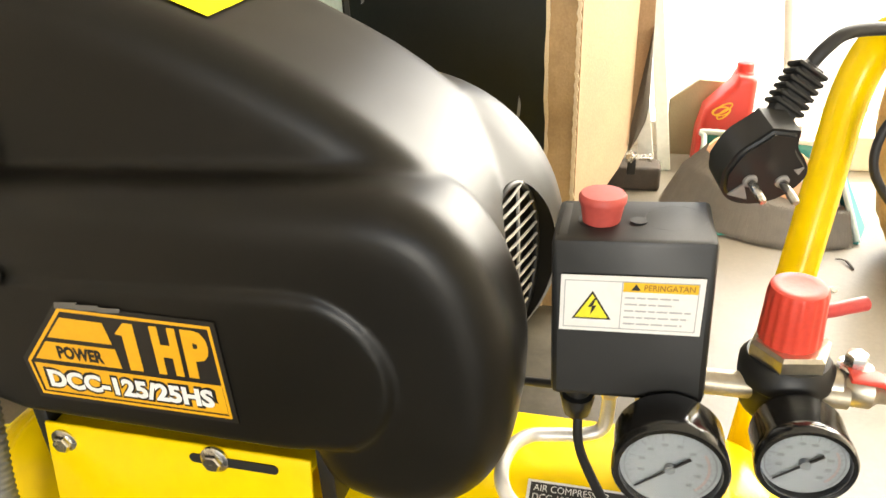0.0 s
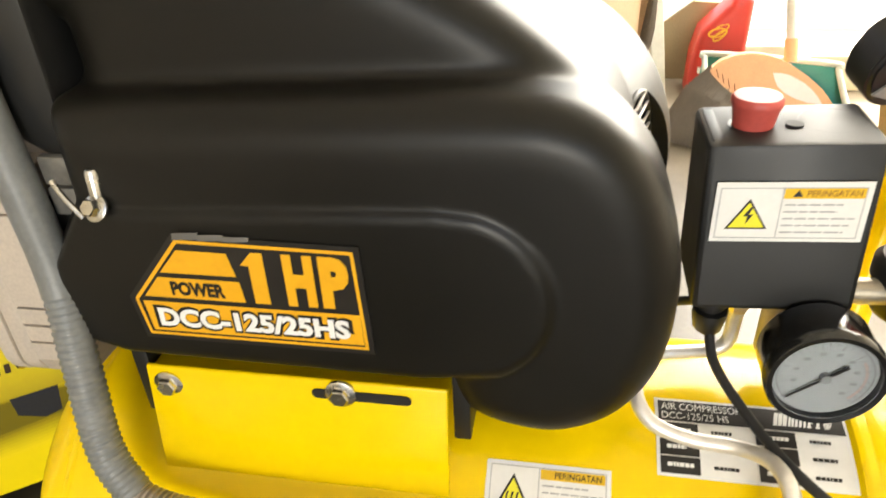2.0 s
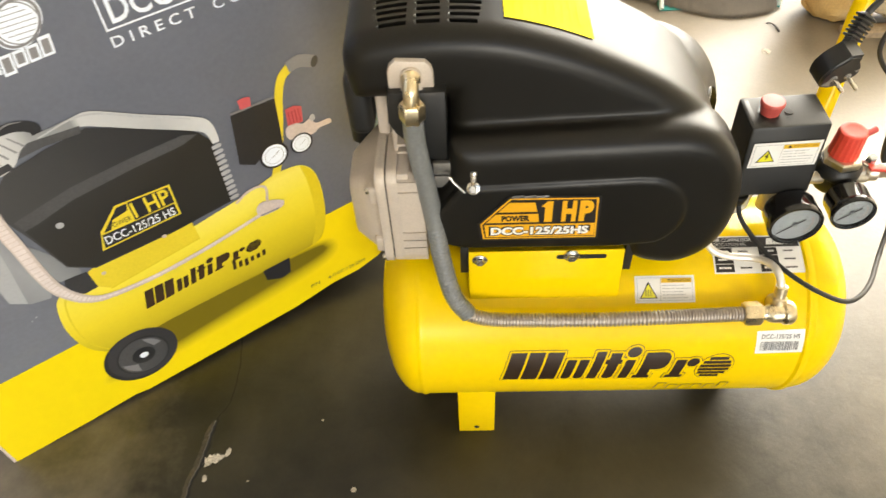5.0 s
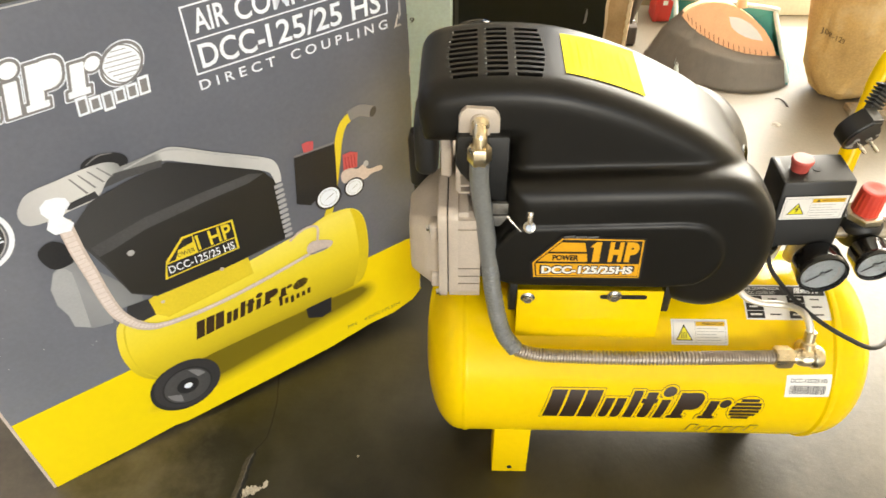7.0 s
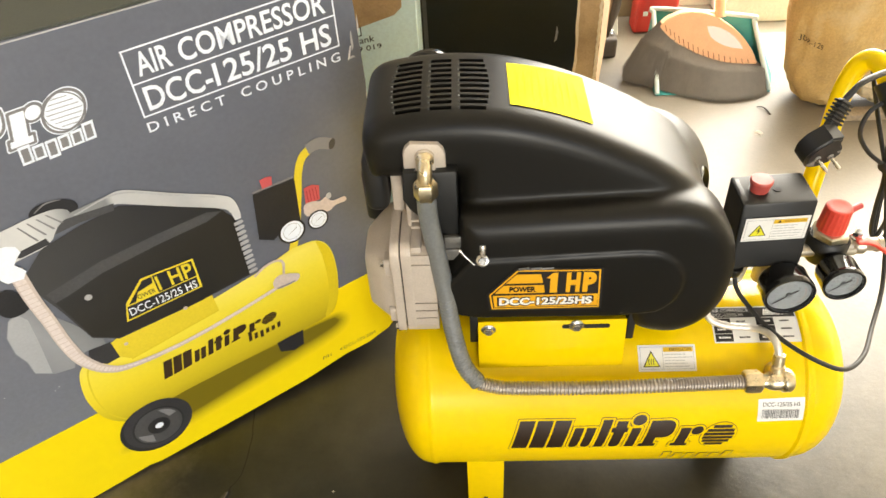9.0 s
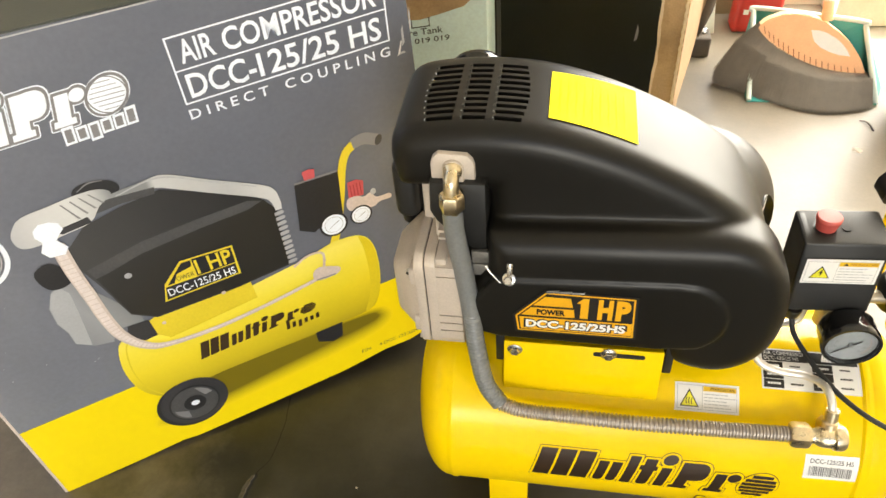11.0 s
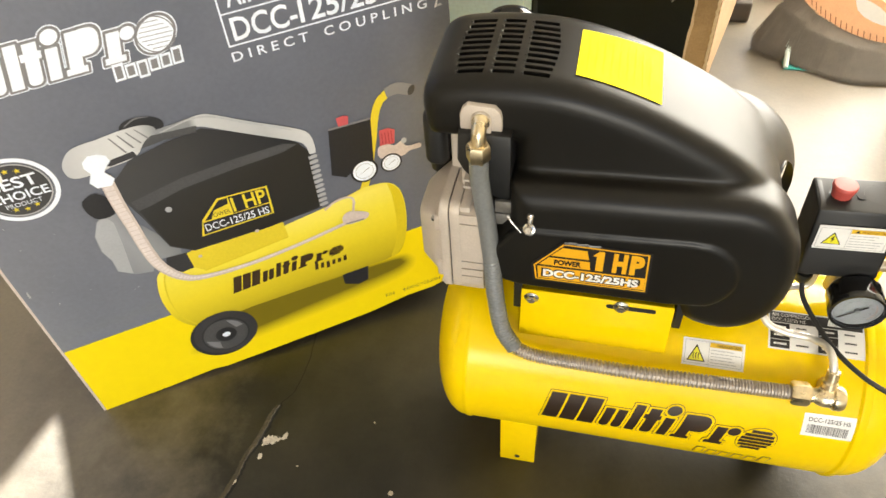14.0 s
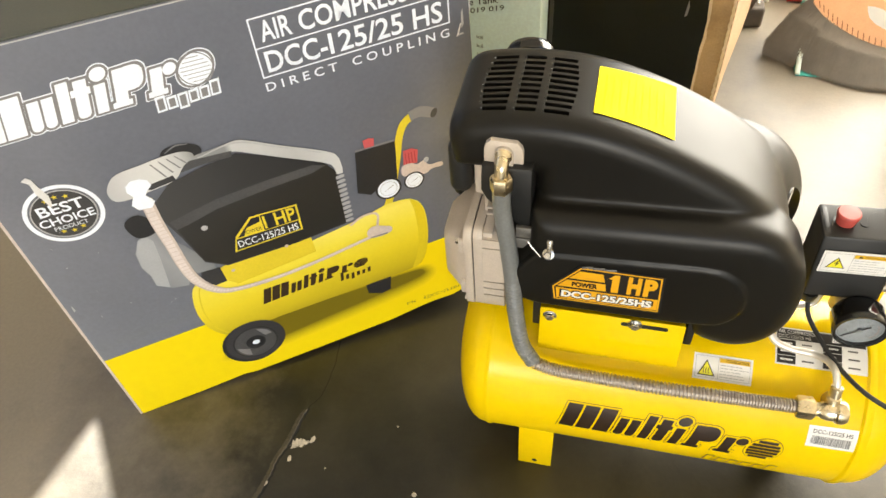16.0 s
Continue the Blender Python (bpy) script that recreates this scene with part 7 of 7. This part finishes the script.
def teal_carton():
    y, x0, x1, h = 0.62, -0.62, -0.272, 0.62
    box = thing("teal_carton", (-0.45, y + 0.1, 0), "pale teal printed carton standing behind the others", "box")
    part("body", rbox(x0, x1, y, y + 0.22, 0, h, 0.002, 1), M_TEAL, box, smooth=False)
    m = Matrix(((1, 0, 0, 0), (0, 0, -1, y), (0, 1, 0, 0), (0, 0, 0, 1)))
    m = m @ Matrix(((1, 0, 0, 0), (0.16, 1, 0, 0.064), (0, 0, 1, 0), (0, 0, 0, 1)))
    part("torn_patch", slab([(-0.47, 0.440), (-0.44, 0.448), (-0.40, 0.444), (-0.36, 0.450), (-0.315, 0.458), (-0.300, 0.470), (-0.296, 0.56), (-0.48, 0.58)], m, 0.0004, 0.0014), M_BOARD, box, "torn brown patch", smooth=False)
    pieces("letter", words("Pressure Tank", -0.478, 0.413, -0.357, 0.426, m, 0.0008, bold=0.008), M_INK, box)
    pieces("letter", words("00 019 019", -0.440, 0.396, -0.345, 0.407, m, 0.0008, bold=0.006), M_INK, box)
    for k in range(3):
        pieces("letter", words("kg", -0.402, 0.336 - 0.020 * k, -0.388, 0.346 - 0.020 * k, m, 0.0008), M_INK, box)
    for u in (-0.42, -0.372):
        part("print_frame", frame_strip(u - 0.045, 0.428, u - 0.009, 0.447, 0.002, m, 0.0003), M_INK, box, smooth=False)


teal_carton()


def broom():
    ob = thing("broom", (0.46, 1.12, 0), "dusty fan-shaped broom with an orange plastic head", "broom")
    U = Vector((0.919, -0.145, -0.365)).normalized()
    V = Vector((0.30, 0.15, 0.94))
    V = (V - U * V.dot(U)).normalized()
    W = U.cross(V)
    m = Matrix.Translation((0.488, 1.178, 0.098)) @ Matrix((U, V, W)).transposed().to_4x4()

    def arc(f):
        return (-0.150 + 0.300 * f, -0.034 + 0.034 * (2 * f - 1) ** 2)

    def foot(f):
        """Where the splayed tips touch the floor."""
        x = 0.272 + 0.355 * f
        return Vector((x, 1.042 + 0.131 * (1 - f) ** 2.6 + 0.010 * math.sin(7 * f) + 0.02 * f ** 4, 0.0))

    rnd = random.Random(12)
    bm = bmesh.new()
    for k in range(15000):
        f = rnd.random()
        u, v = arc(f)
        a = m @ Vector((u, v + 0.01, rnd.uniform(-0.010, 0.014)))
        g = min(1.0, max(0.0, f + rnd.uniform(-0.05, 0.05)))
        b = foot(g) + Vector((rnd.uniform(-0.01, 0.01), rnd.uniform(-0.008, 0.016), rnd.uniform(0.0005, 0.014 if f > 0.2 else 0.04)))
        mid = a.lerp(b, 0.55) + Vector((0, 0, 0.026 + rnd.uniform(-0.004, 0.005)))
        w = U * 0.00045
        for p, q in ((a, mid), (mid, b)):
            bm.faces.new([bm.verts.new(p - w), bm.verts.new(p + w), bm.verts.new(q + w), bm.verts.new(q - w)])
    tagged(part("bristles", bm, M_BRISTLE, ob, "dusty dark splayed bristles", smooth=False), kind="stuff")
    core = bmesh.new()
    rows = []
    for k in range(21):
        f = k / 20
        u, v = arc(f)
        a, b = m @ Vector((u, v + 0.01, 0.0)), foot(f) + Vector((0, 0.006, 0.002))
        rows.append([core.verts.new(a.lerp(b, t) + Vector((0, 0.004, 0.025 * math.sin(math.pi * t)))) for t in (0, 0.25, 0.5, 0.75, 1.0)])
    for p, q in zip(rows, rows[1:]):
        for i in range(4):
            core.faces.new((p[i], q[i], q[i + 1], p[i + 1]))
    part("bristle_core", core, M_BRISTLE, ob)
    top = [(0.142, 0.012), (0.1159, 0.0335), (0.092, 0.047), (0.0691, 0.0584), (0.034, 0.069), (-0.0042, 0.0755), (-0.036, 0.0775), (-0.0657, 0.0745), (-0.091, 0.066), (-0.1132, 0.054), (-0.1400, 0.0264)]
    bm = slab([arc(k / 16) for k in range(17)] + top, m, -0.018, 0.036)
    bmesh.ops.bevel(bm, geom=bm.edges[:], offset=0.003, segments=2, affect="EDGES")
    head = part("broom_head", bm, M_BROOM, ob, "ribbed orange plastic head")
    for k in range(17):
        f = 0.08 + 0.84 * k / 16
        u, v = arc(f)
        # slots are flat strips whose darker orange paints their shade
        part("rib_slot", slab([(u - 0.0012, v + 0.006), (u + 0.0012, v + 0.006), (u - 0.0108, v + 0.024 - 0.006 * (2 * f - 1) ** 2), (u - 0.0132, v + 0.024 - 0.006 * (2 * f - 1) ** 2)], m, 0.0182, 0.0006), mat("shadowed_orange", (0.33, 0.09, 0.03), 0.6), head, smooth=False)
    part("white_label", slab([(-0.0334, 0.0481), (-0.018, 0.0545), (0.0006, 0.0571), (0.030, 0.055), (0.0525, 0.0490), (0.072, 0.0400), (0.0865, 0.0304), (0.060, 0.0225), (0.0349, 0.0197), (0.010, 0.0210), (-0.0111, 0.0272), (-0.024, 0.038)], m, 0.0182, 0.0006), M_PAPERW, head, smooth=False)
    a = m @ Vector((-0.01, 0.08, 0.0))
    part("stick_socket", tube([a, a + Vector((-0.004, 0.014, 0.045))], 0.0135, seg=16, smooth=False), M_BROOM, ob)
    part("broom_stick", tube([a, a + Vector((-0.10, 0.34, 1.05))], 0.0105, seg=16, smooth=False), M_WHITEWOOD, ob, "pale broom stick")


broom()


def dustpan():
    ob = thing("dustpan", (0.50, 1.16, 0), "teal plastic dustpan on the floor with the broom in it", "dustpan")
    bl, br = Vector((0.345, 1.085, 0.0)), Vector((0.650, 1.085, 0.0))
    bkl, bkr = Vector((0.338, 1.262, 0.0)), Vector((0.684, 1.172, 0.0))
    tl, tr = Vector((0.354, 1.285, 0.160)), Vector((0.603, 1.196, 0.166))

    def sheet(name, pts, away):
        bm = bmesh.new()
        a, b = [bm.verts.new(p) for p in pts], [bm.verts.new(p + Vector(away)) for p in pts]
        bm.faces.new(a)
        bm.faces.new(b[::-1])
        for i in range(len(a)):
            j = (i + 1) % len(a)
            bm.faces.new((a[i], b[i], b[j], a[j]))
        return part(name, bm, M_PAN, ob, smooth=False)

    up = Vector((0, 0, 0.0008))
    sheet("pan_floor", [bl + up, br + up, bkr + up, bkl + up], (0, 0, 0.002))
    sheet("back_wall", [bkl, bkr, tr, tl], (0, 0.003, 0))
    sheet("side_wall", [br, bkr, tr], (0.003, 0, 0))
    sheet("side_wall", [bl, bkl, tl], (-0.003, 0, 0))
    part("rim", tube([bl + Vector((0, 0, 0.006)), tl.lerp(bl, 0.15), tl.lerp(bl, 0.04), tl.lerp(tr, 0.05) + up * 4, tl.lerp(tr, 0.95) + up * 4, tr.lerp(br, 0.04), tr.lerp(br, 0.15), br + Vector((0, 0, 0.006))], 0.0065, seg=10, per=6), M_PANRIM, ob, "pale teal rim")


dustpan()


def sack():
    ob = thing("paper_sack", (0.82, 1.10, 0), "ochre paper sack standing on a timber offcut", "sack")
    rnd = random.Random(5)
    bm = lathe([(0, 0.004), (0.060, 0.004), (0.085, 0.03), (0.108, 0.08), (0.135, 0.16), (0.142, 0.25), (0.140, 0.34), (0.120, 0.41), (0.08, 0.45), (0, 0.46)], None, seg=40)
    for v in bm.verts:
        k = 1 + 0.16 * noise.noise(v.co * 8) + 0.08 * noise.noise(v.co * 21)
        v.co.x, v.co.y = v.co.x * k * 1.05, v.co.y * k * 0.8
    bmesh.ops.subdivide_edges(bm, edges=bm.edges[:], cuts=1, use_grid_fill=True)
    for v in bm.verts:
        v.co += Vector((1, 1, 0.3)) * (0.009 * abs(noise.noise(v.co * 30)) + 0.004 * noise.noise(v.co * 70))
    bmesh.ops.transform(bm, matrix=pose(0.772, 1.045, 0.0), verts=bm.verts)
    bag = part("bag", bm, M_SACK, ob, "creased ochre paper bag")
    skin = BVHTree.FromPolygons([v.co for v in bag.data.vertices], [q.vertices for q in bag.data.polygons])
    ink = words("JDR-129", 0.0, 0.0, 0.058, 0.018, Matrix(), 0, bold=0.004)
    for v in ink.verts:
        th = radians(-160) + v.co.x / 0.125
        out = Vector((math.cos(th), math.sin(th), 0))
        at = Vector((0.772, 1.045, 0.196 + v.co.y - 0.30 * v.co.x)) + out * 0.4
        hit = skin.ray_cast(at, -out)
        v.co = (hit[0] if hit[0] else at - out * 0.26) + out * 0.0015
    pieces("letter", ink, mat("dull_brown_ink", (0.10, 0.07, 0.03), 0.7), ob)
    bm = lathe([(0, 0.0), (0.085, 0.0), (0.11, 0.03), (0.115, 0.12), (0.105, 0.22), (0.07, 0.27), (0, 0.28)], None, seg=48)
    bmesh.ops.subdivide_edges(bm, edges=bm.edges[:], cuts=2, use_grid_fill=True)
    for v in bm.verts:
        k = 1 + 0.30 * noise.noise(v.co * 11) + 0.14 * noise.noise(v.co * 30) + 0.05 * noise.noise(v.co * 70)
        v.co.x, v.co.y, v.co.z = v.co.x * k, v.co.y * k * 0.7, max(0.0, v.co.z * (1 + 0.15 * noise.noise(v.co * 14)))
    bmesh.ops.transform(bm, matrix=pose(0.945, 1.005, 0.020), verts=bm.verts)
    part("plastic_wrap", bm, mat("crumpled_plastic_film", (0.66, 0.56, 0.38), 0.3, vary=0.2, scale=30, fine=140, bump=0.002), ob, "crumpled pale plastic film")
    part("timber", rbox(0.76, 1.15, 0.925, 0.968, 0.0, 0.018, 0.003, 2), M_PALLET, ob, "weathered timber offcut")


sack()


def jug():
    ob = thing("red_jug", (0.42, 1.50, 0), "red plastic oil jug with a yellow emblem", "jug")
    pts = [(0.352, 0.0), (0.478, 0.0), (0.481, 0.16), (0.481, 0.232), (0.470, 0.244), (0.436, 0.247), (0.428, 0.225), (0.402, 0.196), (0.368, 0.160), (0.355, 0.10)]
    part("body", prism(pts, 1.46, 1.56, 0.016, 4), M_JUG, ob, "red moulded plastic body")
    m = Matrix(((1, 0, 0, 0), (0, 0, -1, 1.46), (0, 1, 0, 0), (0, 0, 0, 1)))
    for k, (u, v, ru, rv, turn) in enumerate(((0.408, 0.166, 0.026, 0.010, 0.55), (0.405, 0.160, 0.022, 0.012, 0.2), (0.412, 0.154, 0.020, 0.009, 0.75))):
        part("emblem", ring_strip(disc(u, v, ru, rv, turn=turn), disc(u, v, ru - 0.0034, rv - 0.0034, turn=turn), m, 0.0010 + 0.0003 * k), M_ORANGE, ob, smooth=False)
    part("small_sticker", flat(rect(0.371, 0.060, 0.386, 0.075), m, 0.0012), M_PAPERW, ob, smooth=False)
    part("cap", lathe([(0.022, 0), (0.022, 0.006), (0.020, 0.008), (0.020, 0.026), (0.018, 0.028), (0, 0.028)], pose(0.454, 1.51, 0.241), seg=24), M_JUG, ob)


jug()


def leaning_things():
    solo("white_board", prism([(0.225, 0.0), (0.262, 0.0), (0.172, 0.60), (0.142, 0.60)], 1.40, 1.425, 0.002, 2), M_WHITEWOOD, "narrow white painted board leaning on the wall", "board", smooth=False)
    solo("white_board", prism([(0.270, 0.0), (0.302, 0.0), (0.219, 0.62), (0.189, 0.62)], 1.46, 1.485, 0.002, 2), M_WHITEWOOD, "narrow white painted board leaning on the wall", "board", smooth=False)
    solo("olive_panel", prism([(0.29, 0.0), (0.44, 0.0), (0.44, 0.20), (0.36, 0.205), (0.29, 0.150)], 1.59, 1.605, 0.002, 2), M_OLIVE, "olive brown board against the wall", "board", smooth=False)
    fit = thing("chrome_fitting", (0.22, 1.28, 0), "chromed metal fitting on a dark base", "fitting")
    # brown instead of black paints haze into the base
    part("base", rbox(0.14, 0.27, 1.31, 1.38, 0.0, 0.06, 0.008, 3), mat("hazy_brown_iron", (0.06, 0.046, 0.034), 0.7, vary=0.3, scale=40), fit)
    part("spindle", lathe([(0.012, 0), (0.014, 0.006), (0.014, 0.016), (0.007, 0.020), (0.007, 0.05), (0.010, 0.052), (0.010, 0.06), (0, 0.06)], axis_x(0.185, 1.285, 0.095), seg=20), M_STEEL, fit)
    part("support", rbox(0.19, 0.21, 1.285, 1.31, 0.05, 0.10, 0.002, 2), M_BLACK, fit)


leaning_things()
